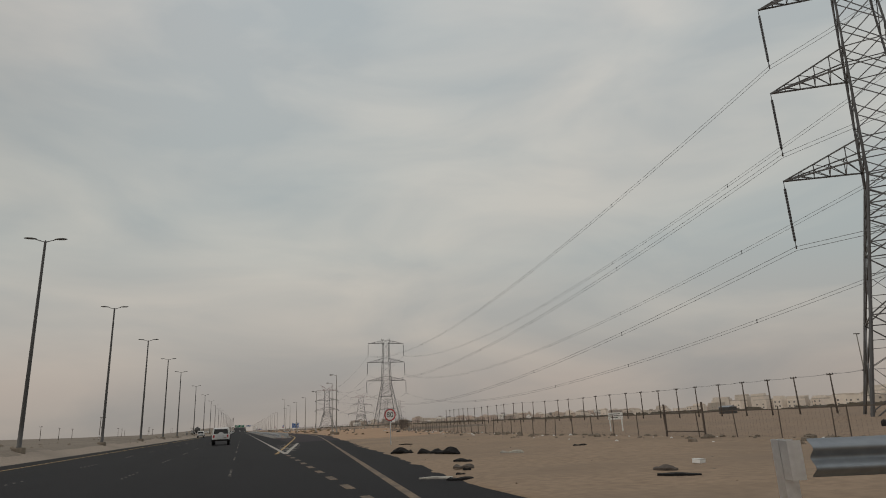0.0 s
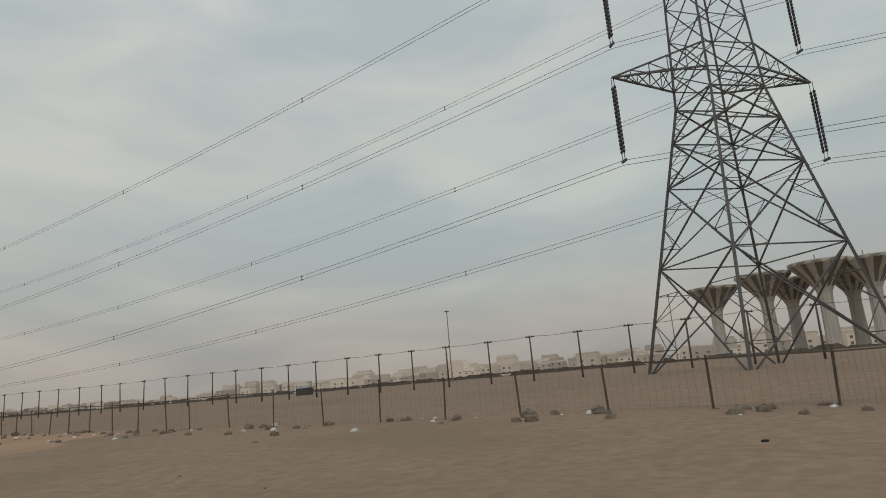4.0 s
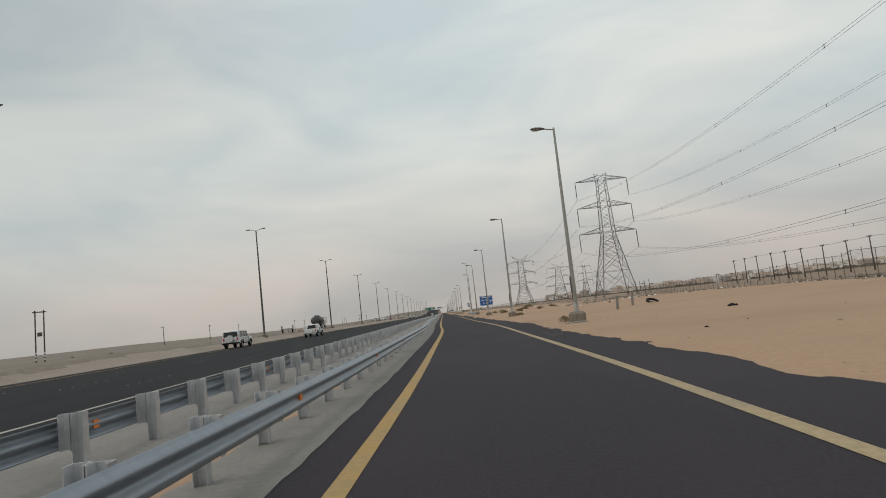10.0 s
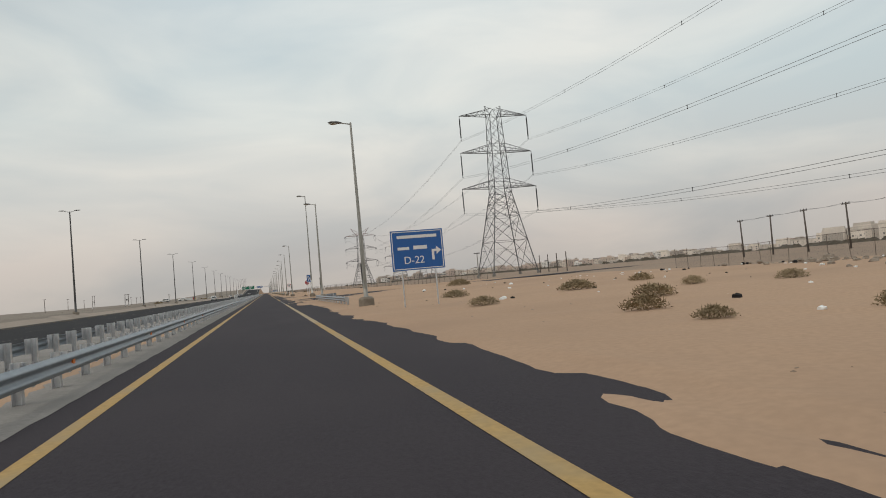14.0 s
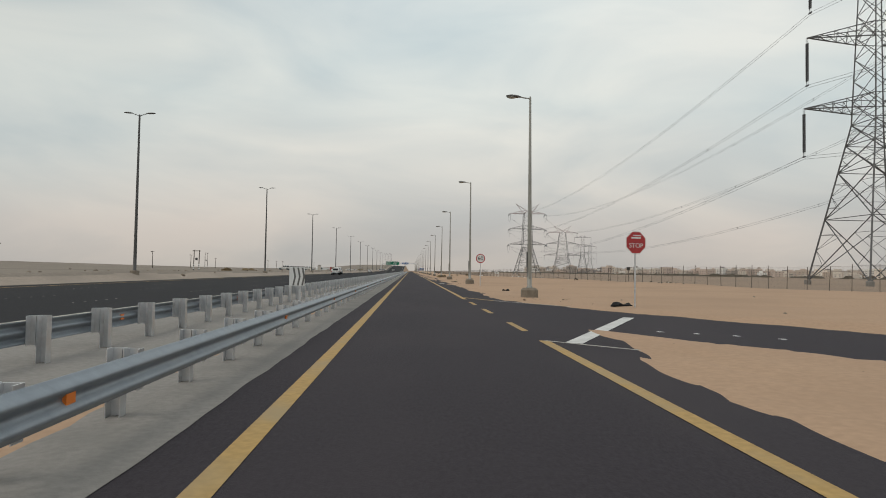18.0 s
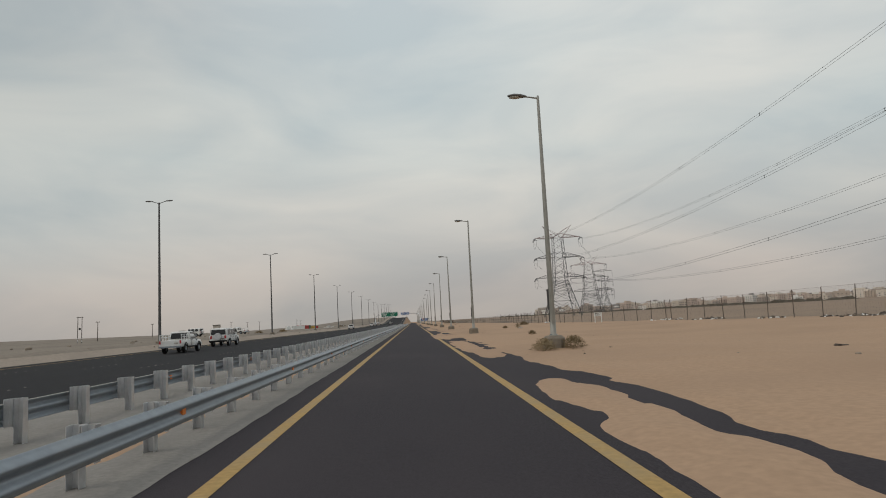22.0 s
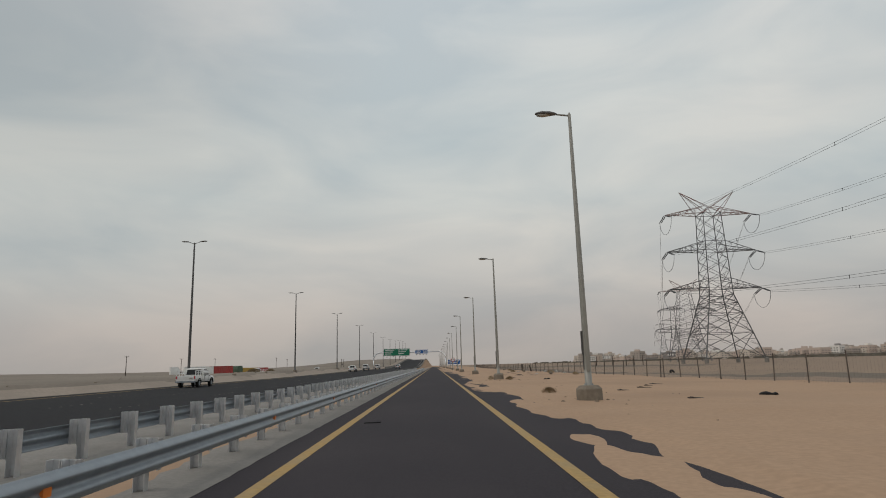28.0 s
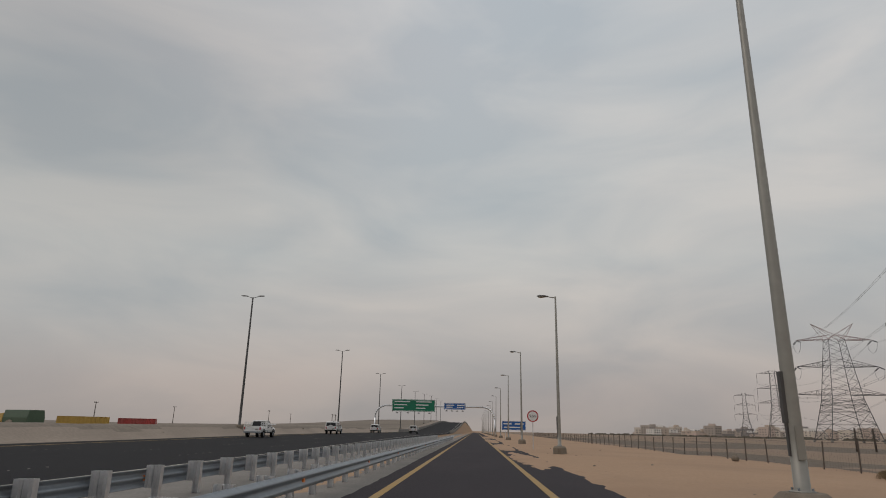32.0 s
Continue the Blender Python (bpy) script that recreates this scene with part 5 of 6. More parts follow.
part("arch_tube", bm, GALV2, gan, smooth=True)
for x0, x1, z0, z1, m, nb in ((-21.4, -10.2, 5.9, 8.9, SIGNG, 3), (-7.9, -2.4, 6.6, 8.2, SIGNB, 2)):
    bm = bmesh.new()
    box(bm, x0, x1, -0.35, -0.25, z0, z1)
    part("sign_panel", bm, m, gan)
    bm = bmesh.new()
    for a0, a1, b0, b1 in ((x0 + 0.12, x1 - 0.12, z0 + 0.1, z0 + 0.18), (x0 + 0.12, x1 - 0.12, z1 - 0.18, z1 - 0.1), (x0 + 0.12, x0 + 0.2, z0 + 0.1, z1 - 0.1), (x1 - 0.2, x1 - 0.12, z0 + 0.1, z1 - 0.1)):
        box(bm, a0, a1, -0.37, -0.345, b0, b1)
    part("border", bm, SIGNW, gan)
    for half in (0, 1):
        for k in range(nb):
            bm = bmesh.new()
            L = (x1 - x0) / 2
            a = x0 + 0.6 + half * L
            zc = z1 - 0.55 - (z1 - z0 - 0.6) * k / nb
            box(bm, a, a + L * (0.72 - 0.14 * k), -0.375, -0.345, zc - 0.13, zc + 0.13)
            part("script_bar", bm, SIGNW, gan)
    for k in range(4):
        bm = bmesh.new()
        xx = x0 + (x1 - x0) * (k + 0.5) / 4
        box(bm, xx - 0.25, xx + 0.25, -0.9, -0.6, z0 - 0.5, z0 - 0.3)
        bar(bm, (xx, -0.3, z0 - 0.1), (xx, -0.75, z0 - 0.4), 0.08)
        part("sign_lamp", bm, LUM, gan)

# parapets where the highway climbs to the flyover
for x in (-23.3, -7.6):
    bm = bmesh.new()
    prev = None
    for y in np.arange(800, 1300, 20.0):
        z = float(highway_z(x, y))
        cur = [bm.verts.new((x + dx, y, z + dz)) for dx, dz in ((-0.15, 0), (-0.1, 0.95), (0.1, 0.95), (0.15, 0))]
        if prev:
            for i in range(4):
                bm.faces.new((prev[i], prev[(i + 1) % 4], cur[(i + 1) % 4], cur[i]))
        prev = cur
    tagged(part("flyover_parapet", bm, CONCRETE, None), "pale concrete parapet of the rising flyover", "parapet", kind="structure")


# chevron marker board between the two crash barriers
cv = thing("chevron_board", "white marker board with grey chevrons on two pale posts", "road sign", pose(-5.2, 250.0, 0.0, 0, 0, 4))
for x, w, top in ((-0.27, 0.09, 1.47), (0.11, 0.09, 1.3)):
    bm = bmesh.new()
    box(bm, x - w / 2, x + w / 2, 0.015, 0.075, -0.1, top)
    part("post", bm, GALV2, cv, bevel=0.006)
bm = bmesh.new()
box(bm, -0.29, 0.29, -0.012, 0.012, 0.67, 1.42)
part("board", bm, SIGNW, cv)
for x in (-0.15, 0.03, 0.2):
    bm = bmesh.new()
    for (ax, az), (bx, bz) in (((x, 1.40), (x + 0.07, 1.045)), ((x + 0.07, 1.045), (x, 0.69))):
        bm.faces.new([bm.verts.new(q) for q in ((ax - 0.035, -0.016, az), (ax + 0.035, -0.016, az), (bx + 0.035, -0.016, bz), (bx - 0.035, -0.016, bz))])
    part("chevron", bm, LUM, cv)
bm = bmesh.new()
box(bm, -0.31, 0.31, 0.0, 0.03, 1.42, 1.445)
part("top_edge", bm, POLE_DARK, cv)
# triangular warning sign on the far verge, seen from behind
wt = thing("warning_sign", "dark triangular warning sign on a thin post", "road sign", pose(-30.2, 437, float(ground_z(-30.2, 437)), 0, 0, 20))
bm = bmesh.new()
bar(bm, (0, 0, -0.2), (0, 0, 1.15), 0.06)
part("post", bm, POLE_DARK, wt)
bm = bmesh.new()
prism(bm, [(-0.36, 0.62), (0.36, 0.62), (0.0, 1.25)], -0.04, -0.025)
part("plate", bm, POLE_DARK, wt, bevel=0.004)
# dark box on a post by the fence
bx = thing("post_box", "small dark metal box on a thin post by the fence", "box", pose(43.0, 349.5, float(ground_z(43.0, 349.5))))
bm = bmesh.new()
bar(bm, (0, 0, -0.2), (0, 0, 2.5), 0.08)
part("post", bm, FENCEP, bx)
bm = bmesh.new()
box(bm, -0.3, 0.3, -0.2, 0.2, 2.3, 2.85)
part("case", bm, BLACKP, bx, bevel=0.03)


# ---- vehicles ----
def wheel(parent, x, y, r):
    bm = bmesh.new()
    prof = [(r * 0.62, -0.11), (r * 0.95, -0.115), (r, -0.07), (r, 0.07), (r * 0.95, 0.115), (r * 0.62, 0.11)]
    n = 18
    rings = [[bm.verts.new((w, q * math.cos(2 * math.pi * i / n), q * math.sin(2 * math.pi * i / n))) for i in range(n)] for q, w in prof]
    for a, b in zip(rings, rings[1:]):
        for i in range(n):
            bm.faces.new((a[i], a[(i + 1) % n], b[(i + 1) % n], b[i]))
    bm.faces.new(rings[0])
    bm.faces.new(rings[-1][::-1])
    w = part("wheel", bm, DARKR, parent)
    w.location = (x, y, r)
    bm = bmesh.new()
    for s in (-1, 1):
        m = [bm.verts.new((s * 0.118, r * 0.55 * math.cos(2 * math.pi * i / 10), r * 0.55 * math.sin(2 * math.pi * i / 10))) for i in range(10)]
        bm.faces.new(m)
    part("rim", bm, GALV, w)


def loft(bm, sections):
    """Skins a body over cross sections (y, half width bottom, half width top, z bottom, z top)."""
    prev = None
    for y, wb, wt_, z0, z1 in sections:
        zm = z0 + (z1 - z0) * 0.45
        pts = ((-wb * 0.96, z0), (-wb, zm), (-wt_, z1 - 0.04), (-wt_ * 0.9, z1), (wt_ * 0.9, z1), (wt_, z1 - 0.04), (wb, zm), (wb * 0.96, z0))
        cur = [bm.verts.new((x, y, z)) for x, z in pts]
        if prev:
            for i in range(8):
                bm.faces.new((prev[i], prev[(i + 1) % 8], cur[(i + 1) % 8], cur[i]))
        else:
            bm.faces.new(cur)
        prev = cur
    bm.faces.new(prev[::-1])


def car_trim(t, half, axles, r, seams, back):
    """Dark wheel arches, door seams, handles, a sill strip and a blank rear plate."""
    for s in (-1, 1):
        for y in axles:
            bm = bmesh.new()
            prev = None
            for i in range(11):
                a = math.pi * i / 10
                cur = [bm.verts.new((s * (half - 0.05), y + q * math.cos(a), 0.38 + q * math.sin(a))) for q in (r, r + 0.1)] + [bm.verts.new((s * (half + 0.02), y + q * math.cos(a), 0.38 + q * math.sin(a))) for q in (r + 0.09, r + 0.01)]
                if prev:
                    for k in range(4):
                        bm.faces.new((prev[k], prev[(k + 1) % 4], cur[(k + 1) % 4], cur[k]))
                prev = cur
            part("wheel_arch", bm, DARKR, t)
        for y in seams:
            bm = bmesh.new()
            box(bm, s * half - 0.012, s * half + 0.004, y - 0.012, y + 0.012, 0.55, 1.06)
            part("door_seam", bm, DARKR, t)
            bm = bmesh.new()
            box(bm, s * half - 0.01, s * half + 0.035, y + 0.08, y + 0.24, 0.95, 1.0)
            part("door_handle", bm, DARKR, t)
        bm = bmesh.new()
        box(bm, s * half - 0.05, s * half + 0.012, axles[0] + r + 0.12, axles[1] - r - 0.12, 0.42, 0.52)
        part("sill_strip", bm, DARKR, t)
    bm = bmesh.new()
    box(bm, 0.3, 0.62, back - 0.02, back, 0.72, 0.84)
    part("blank_plate", bm, CREAM, t)


def suv():
    t = thing("suv", "white boxy off-road car with rear spare wheel", "car", group="cars on the highway")
    bm = bmesh.new()
    loft(bm, ((-2.35, 0.88, 0.86, 0.55, 1.1), (-2.3, 0.92, 0.90, 0.45, 1.15), (0.9, 0.93, 0.91, 0.42, 1.15), (2.1, 0.91, 0.86, 0.45, 1.08), (2.35, 0.84, 0.78, 0.5, 0.95)))
    part("body", bm, CARW, t, bevel=0.05)
    bm = bmesh.new()
    loft(bm, ((-2.28, 0.88, 0.80, 1.12, 1.78), (-2.15, 0.90, 0.78, 1.12, 1.86), (0.1, 0.90, 0.77, 1.12, 1.85), (0.95, 0.88, 0.70, 1.12, 1.2)))
    part("cabin", bm, CARW, t, bevel=0.06)
    car_trim(t, 0.935, (-1.45, 1.45), 0.38, (-1.1, -0.25, 0.6), -2.36)
    for s in (-1, 1):
        for y0, y1 in ((-2.0, -1.15), (-1.05, -0.3), (-0.2, 0.45)):
            bm = bmesh.new()
            v = [bm.verts.new(p) for p in ((s * 0.925, y0, 1.2), (s * 0.925, y1, 1.2), (s * 0.862, y1 - 0.05, 1.72), (s * 0.862, y0 + 0.03, 1.72))]
            bm.faces.new(v)
            part("side_window", bm, GLASSD, t)
        bm = bmesh.new()
        box(bm, s * 0.72 - 0.08, s * 0.72 + 0.08, -2.38, -2.33, 0.8, 1.1)
        part("tail_light", bm, SIGNR, t)
        bm = bmesh.new()
        box(bm, s * 1.0 - 0.08, s * 1.0 + 0.08, 0.55, 0.7, 1.15, 1.35)
        part("mirror", bm, CARW, t)
    bm = bmesh.new()
    bm.faces.new([bm.verts.new(p) for p in ((-0.75, -2.31, 1.2), (0.75, -2.31, 1.2), (0.68, -2.295, 1.7), (-0.68, -2.295, 1.7))])
    part("rear_window", bm, GLASSD, t)
    bm = bmesh.new()
    disc(bm, 0.36, -2.6, -2.36, 1.02, 24)
    part("spare_wheel_cover", bm, GALV2, t, "round silver spare wheel cover")
    bm = bmesh.new()
    box(bm, -0.9, 0.9, -2.48, -2.3, 0.45, 0.62)
    part("rear_bumper", bm, DARKR, t)
    for x in (-0.8, 0.8):
        for y in (-1.45, 1.45):
            wheel(t, x, y, 0.38)
    return t


def pickup():
    t = thing("pickup_truck", "white pickup truck with a rack over its bed", "car", group="cars on the highway")
    bm = bmesh.new()
    loft(bm, ((-2.5, 0.85, 0.84, 0.5, 1.0), (-2.45, 0.88, 0.86, 0.5, 1.02), (-0.5, 0.88, 0.86, 0.45, 1.02), (0.9, 0.88, 0.84, 0.45, 1.05), (2.2, 0.86, 0.78, 0.48, 0.98), (2.45, 0.80, 0.72, 0.5, 0.85)))
    part("body", bm, CARW, t, bevel=0.05)
    car_trim(t, 0.885, (-1.55, 1.5), 0.35, (-0.4, 0.75), -2.51)
    bm = bmesh.new()
    loft(bm, ((-0.55, 0.84, 0.72, 1.0, 1.62), (-0.4, 0.85, 0.72, 1.0, 1.68), (0.5, 0.85, 0.70, 1.0, 1.66), (1.25, 0.82, 0.62, 1.0, 1.08)))
    part("cabin", bm, CARW, t, bevel=0.06)
    bm = bmesh.new()
    bm.faces.new([bm.verts.new(p) for p in ((-0.7, -0.57, 1.1), (0.7, -0.57, 1.1), (0.6, -0.565, 1.55), (-0.6, -0.565, 1.55))])
    part("rear_window", bm, GLASSD, t)
    for s in (-1, 1):
        bm = bmesh.new()
        bm.faces.new([bm.verts.new(p) for p in ((s * 0.855, -0.35, 1.1), (s * 0.855, 0.8, 1.1), (s * 0.765, 0.45, 1.58), (s * 0.765, -0.3, 1.58))])
        part("side_window", bm, GLASSD, t)
        bm = bmesh.new()
        for z in (1.25, 1.45):
            bar(bm, (s * 0.82, -2.4, z), (s * 0.82, -0.6, z), 0.05)
        for y in (-2.4, -1.8, -1.2, -0.62):
            bar(bm, (s * 0.82, y, 1.0), (s * 0.82, y, 1.45), 0.05)
        part("bed_rack", bm, WHITEP, t)
        bm = bmesh.new()
        box(bm, s * 0.78 - 0.06, s * 0.78 + 0.06, -2.53, -2.48, 0.75, 1.0)
        part("tail_light", bm, SIGNR, t)
    bm = bmesh.new()
    box(bm, -0.85, 0.85, -2.62, -2.46, 0.45, 0.58)
    part("rear_bumper", bm, GALV, t)
    for x in (-0.76, 0.76):
        for y in (-1.55, 1.5):
            wheel(t, x, y, 0.35)
    return t


su, pk = suv(), pickup()
CARS = [(su, -23.8, 99.0, 0), (pk, -19.3, 117, 0), (pk, -18.8, 380, 0), (su, -20.0, 396, 0), (pk, -21.4, 549, 0), (pk, -21.8, 664, 0), (su, -22.0, 700, 0), (su, -22.2, 745, 0), (su, -15.0, 760, 0), (su, -49, 471, 80), (pk, -41.5, 480, 70), (pk, -41, 640, 70), (pk, -46, 745, 0), (su, -14.6, -26, 0)]
used = set()
for ob, x, y, rz in CARS:
    m = pose(x, y, float(highway_z(x, y)) + 0.005 if x > -25 else float(ground_z(x, y)), 0, 0, rz)
    if ob.name not in used:
        used.add(ob.name)
        ob.matrix_world = m
    else:
        copy_thing(ob, m)

# ---- clutter beyond the highway ----
def container(name, label, m, L, h, material):
    t = thing(name, label, "container", m, "containers and trucks on the verge")
    bm = bmesh.new()
    n = int(L / 0.3)
    for s in (-1.2, 1.2):
        prev = None
        for i in range(n * 2 + 1):
            x = -L / 2 + L * i / (2 * n)
            d = 0.04 * (1 if (i // 2) % 2 else -1)
            cur = [bm.verts.new((x, s + d, 0.15)), bm.verts.new((x, s + d, h))]
            if prev:
                bm.faces.new((prev[0], cur[0], cur[1], prev[1]))
            prev = cur
    part("corrugated_side", bm, material, t)
    bm = bmesh.new()
    box(bm, -L / 2 - 0.02, L / 2 + 0.02, -1.22, 1.22, h, h + 0.06)
    box(bm, -L / 2 - 0.02, L / 2 + 0.02, -1.22, 1.22, 0.08, 0.16)
    part("roof", bm, material, t)
    for s in (-1, 1):
        bm = bmesh.new()
        box(bm, s * L / 2 - 0.05, s * L / 2 + 0.05, -1.22, 1.22, 0.1, h)
        part("end_wall", bm, material, t)
    return t


container("container", "long red corrugated steel container on the verge", pose(-58.5, 667.9, float(ground_z(-58.5, 667.9)), 0, 0, 35), 6.0, 2.6, REDC)
container("container", "low red steel skip on sandy ground", pose(-59.9, 711.6, float(ground_z(-59.9, 711.6)), 0, 0, 20), 6.0, 1.9, REDC)
container("container", "ochre steel site container beside the trucks", pose(-59.9, 695.4, float(ground_z(-59.9, 695.4)), 0, 0, 30), 7.0, 2.0, YELC)
container("container", "white box trailer parked on the desert edge", pose(-57.8, 649.5, float(ground_z(-57.8, 649.5)), 0, 0, 32), 6.5, 2.5, WHITEP)
gt = thing("parked_truck", "parked lorry with dark green tarpaulin and pale cab", "lorry", pose(-59.9, 681.3, float(ground_z(-59.9, 681.3)), 0, 0, 65))
bm = bmesh.new()
loft(bm, ((-3.5, 1.15, 0.95, 0.9, 2.7), (2.0, 1.15, 0.95, 0.9, 2.7)))
part("tarpaulin", bm, GREENC, gt)
bm = bmesh.new()
loft(bm, ((2.2, 1.1, 1.0, 0.5, 2.3), (3.6, 1.1, 0.95, 0.5, 2.2), (4.0, 1.05, 0.9, 0.5, 1.3)))
part("cab", bm, YELC, gt)
bm = bmesh.new()
box(bm, -0.9, 0.9, -3.4, 3.6, 0.5, 0.85)
part("chassis", bm, DARKR, gt)
for x in (-1.0, 1.0):
    for y in (-2.4, 2.9):
        wheel(gt, x, y, 0.48)


# dark tanker lorry parked on the far verge
tk = thing("tanker_lorry", "dark dusty tanker lorry parked on the far verge", "lorry", pose(-29.3, 172, float(ground_z(-29.3, 172)), 0, 0, 2))
bm = bmesh.new()
TANK = [(0.35, 0.0), (0.9, 0.08), (1.05, 0.3), (1.05, 5.2), (0.9, 5.42), (0.35, 5.5)]
lathe(bm, TANK, 20)
tank = part("tank", bm, POLE_DARK, tk, "dark cylindrical tank", smooth=True)
tank.matrix_local = pose(0, -4.3, 1.75, -90, 0, 0) @ Matrix.Diagonal((1.0, 0.85, 1.0, 1.0))
for y in (-3.2, -1.6, 0.0):
    bm = bmesh.new()
    lathe(bm, [(0.3, 2.55), (0.3, 2.78), (0.24, 2.84), (0.05, 2.86)], 12, (0, y, 0))
    part("hatch", bm, DARKR, tk)
bm = bmesh.new()
for s in (-0.55, 0.55):
    bar(bm, (s, -4.0, 2.62), (s, 0.9, 2.62), 0.06)
part("top_rail", bm, GALV, tk)
bm = bmesh.new()
box(bm, -0.5, 0.5, -4.3, 3.4, 0.6, 0.9)
part("chassis", bm, DARKR, tk, bevel=0.02)
bm = bmesh.new()
loft(bm, ((1.5, 1.1, 1.0, 0.55, 2.5), (1.7, 1.12, 1.02, 0.5, 2.6), (2.8, 1.12, 1.0, 0.5, 2.55), (3.2, 1.1, 0.98, 0.5, 1.5)))
part("cab", bm, CARW, tk, "dusty white cab")
bm = bmesh.new()
bm.faces.new([bm.verts.new(p) for p in ((-0.9, 2.86, 2.45), (0.9, 2.86, 2.45), (0.96, 3.19, 1.62), (-0.96, 3.19, 1.62))])
part("windscreen", bm, GLASSD, tk)
for s in (-1, 1):
    bm = bmesh.new()
    bm.faces.new([bm.verts.new(p) for p in ((s * 1.1, 1.9, 1.6), (s * 1.1, 2.75, 1.6), (s * 1.035, 2.65, 2.3), (s * 1.035, 1.9, 2.3))])
    part("side_window", bm, GLASSD, tk)
    for y in (-3.4, -2.3, 2.4):
        wheel(tk, s * 0.95, y, 0.48)
# pale flat trailer beside the lane
tr = thing("flat_trailer", "pale low flat trailer standing on the sandy verge", "trailer", pose(-30.5, 148.3, float(ground_z(-30.5, 148.3)), 0, 0, 12))
bm = bmesh.new()
box(bm, -1.1, 1.1, -2.6, 2.6, 0.62, 0.8)
part("deck", bm, CREAM, tr, bevel=0.02)
for s in (-1.0, 1.0):
    for y in (-2.4, 0.0, 2.4):
        bm = bmesh.new()
        bar(bm, (s, y, 0.8), (s, y, 1.35), 0.07)
        part("stake", bm, GALV, tr)
    for y in (-0.5, 0.5):
        wheel(tr, s * 0.9, y, 0.34)
bm = bmesh.new()
bar(bm, (0, 2.6, 0.6), (0, 3.9, 0.45), 0.1)
bar(bm, (0, 3.8, -0.02), (0, 3.8, 0.5), 0.08)
part("tow_bar", bm, GALV, tr)


def kiosk(m):
    t = thing("equipment_cabinet", "beige concrete equipment cabinet on the roadside", "cabinet", m, "roadside cabinets")
    bm = bmesh.new()
    box(bm, -0.9, 0.9, -0.7, 0.7, 0.1, 2.1)
    part("body", bm, HOUSE, t, bevel=0.03)
    bm = bmesh.new()
    box(bm, -1.0, 1.0, -0.8, 0.8, 2.1, 2.22)
    part("roof_slab", bm, CONCRETE, t)
    bm = bmesh.new()
    box(bm, -0.6, 0.6, -0.73, -0.69, 0.2, 1.9)
    part("door", bm, HOUSE, t)
    bm = bmesh.new()
    box(bm, -1.0, 1.0, -0.8, 0.8, -0.2, 0.1)
    part("plinth", bm, CONCRETE, t)


for x, y, s in ((-29, 423, 0.8), (-29.6, 410.5, 0.5), (-31, -52, 1)):
    kiosk(pose(x, y, float(ground_z(x, y)), 0, 0, 4) @ Matrix.Diagonal((0.62 * s, 0.8 * s, s, 1)))


def h_pole(m, h, banded=True):
    t = thing("twin_pole", "pair of wooden poles joined by a crossbar and transformer", "utility pole", m, "twin utility poles")
    for s in (-0.5, 0.5):
        bm = bmesh.new()
        lathe(bm, [(0.10, -0.4), (0.08, h)], 8, (s, 0, 0))
        part("pole", bm, WOODP, t)
        if not banded:
            continue
        bm = bmesh.new()
        for k in range(3):
            lathe(bm, [(0.115, 0.3 + 0.4 * k), (0.115, 0.5 + 0.4 * k)], 8, (s, 0, 0))
        part("painted_band", bm, SIGNW, t, "white warning bands")
    bm = bmesh.new()
    box(bm, -0.8, 0.8, -0.06, 0.06, h - 0.28, h - 0.14)
    part("crossbar", bm, WOODP, t)
    bm = bmesh.new()
    box(bm, -0.22, 0.22, -0.2, 0.2, h * 0.5, h * 0.5 + 0.5)
    part("transformer", bm, POLE_DARK, t, bevel=0.04)


for x, y, h in ((-44, 355, 4.2), (-88, 500, 7), (-52, 110, 6.5), (-44, 800, 5)):
    h_pole(pose(x, y, float(ground_z(x, y)), 0, 1, 10), h)
for k in range(4):
    x, y = 85, 312 - 6.2 * k
    h_pole(pose(x, y, float(ground_z(x, y)), 0, 0, 70), 5.6, False)
for k in range(14):
    x, y = -112 - 9 * (k % 3), 60 + 74 * k
    m = pose(x, y, float(ground_z(x, y)), random.uniform(-2, 2), random.uniform(-2, 2), 90)
    copy_thing(tp, m)
# taller slim masts beyond the fence
for x, y, h in ((150, 30, 20), (210, -20, 22), (60, 300, 7)):
    t = thing("mast", "slim grey lighting mast standing in the desert", "mast", pose(x, y, 0.2), "masts")
    bm = bmesh.new()
    lathe(bm, [(0.2, -0.3), (0.12, h)], 8)
    part("pole", bm, POLE, t)
    bm = bmesh.new()
    box(bm, -0.9, 0.9, -0.25, 0.25, h, h + 0.25)
    part("lamp_head", bm, LUM, t)


# ---- litter, stones and shrubs ----
def stone(bm, x, y, z, r, rr, flat=0.6):
    n, m = 7, 3
    rings = []
    for k in range(m + 1):
        a = math.pi * (0.12 + 0.88 * k / m) - math.pi / 2
        rings.append([bm.verts.new((x + r * math.cos(a) * math.cos(2 * math.pi * i / n) * rr.uniform(0.7, 1.2), y + r * math.cos(a) * math.sin(2 * math.pi * i / n) * rr.uniform(0.7, 1.2), z + flat * r * (math.sin(a) + 0.5) * rr.uniform(0.85, 1.1))) for i in range(n)])
    for p, q in zip(rings, rings[1:]):
        for i in range(n):
            bm.faces.new((p[i], p[(i + 1) % n], q[(i + 1) % n], q[i]))


def scatter(name, label, cat, count, where, r0, r1, material, seed):
    rr = random.Random(seed)
    bm = bmesh.new()
    k = 0
    while k < count:
        x, y = where(rr)
        z = float(ground_z(x, y))
        if z < 0.02:
            continue
        stone(bm, x, y, z - 0.02, rr.uniform(r0, r1) * rr.choice((1, 1, 1, 1.6)), rr)
        k += 1
    return tagged(part(name, bm, material, None), label, cat, kind="stuff")


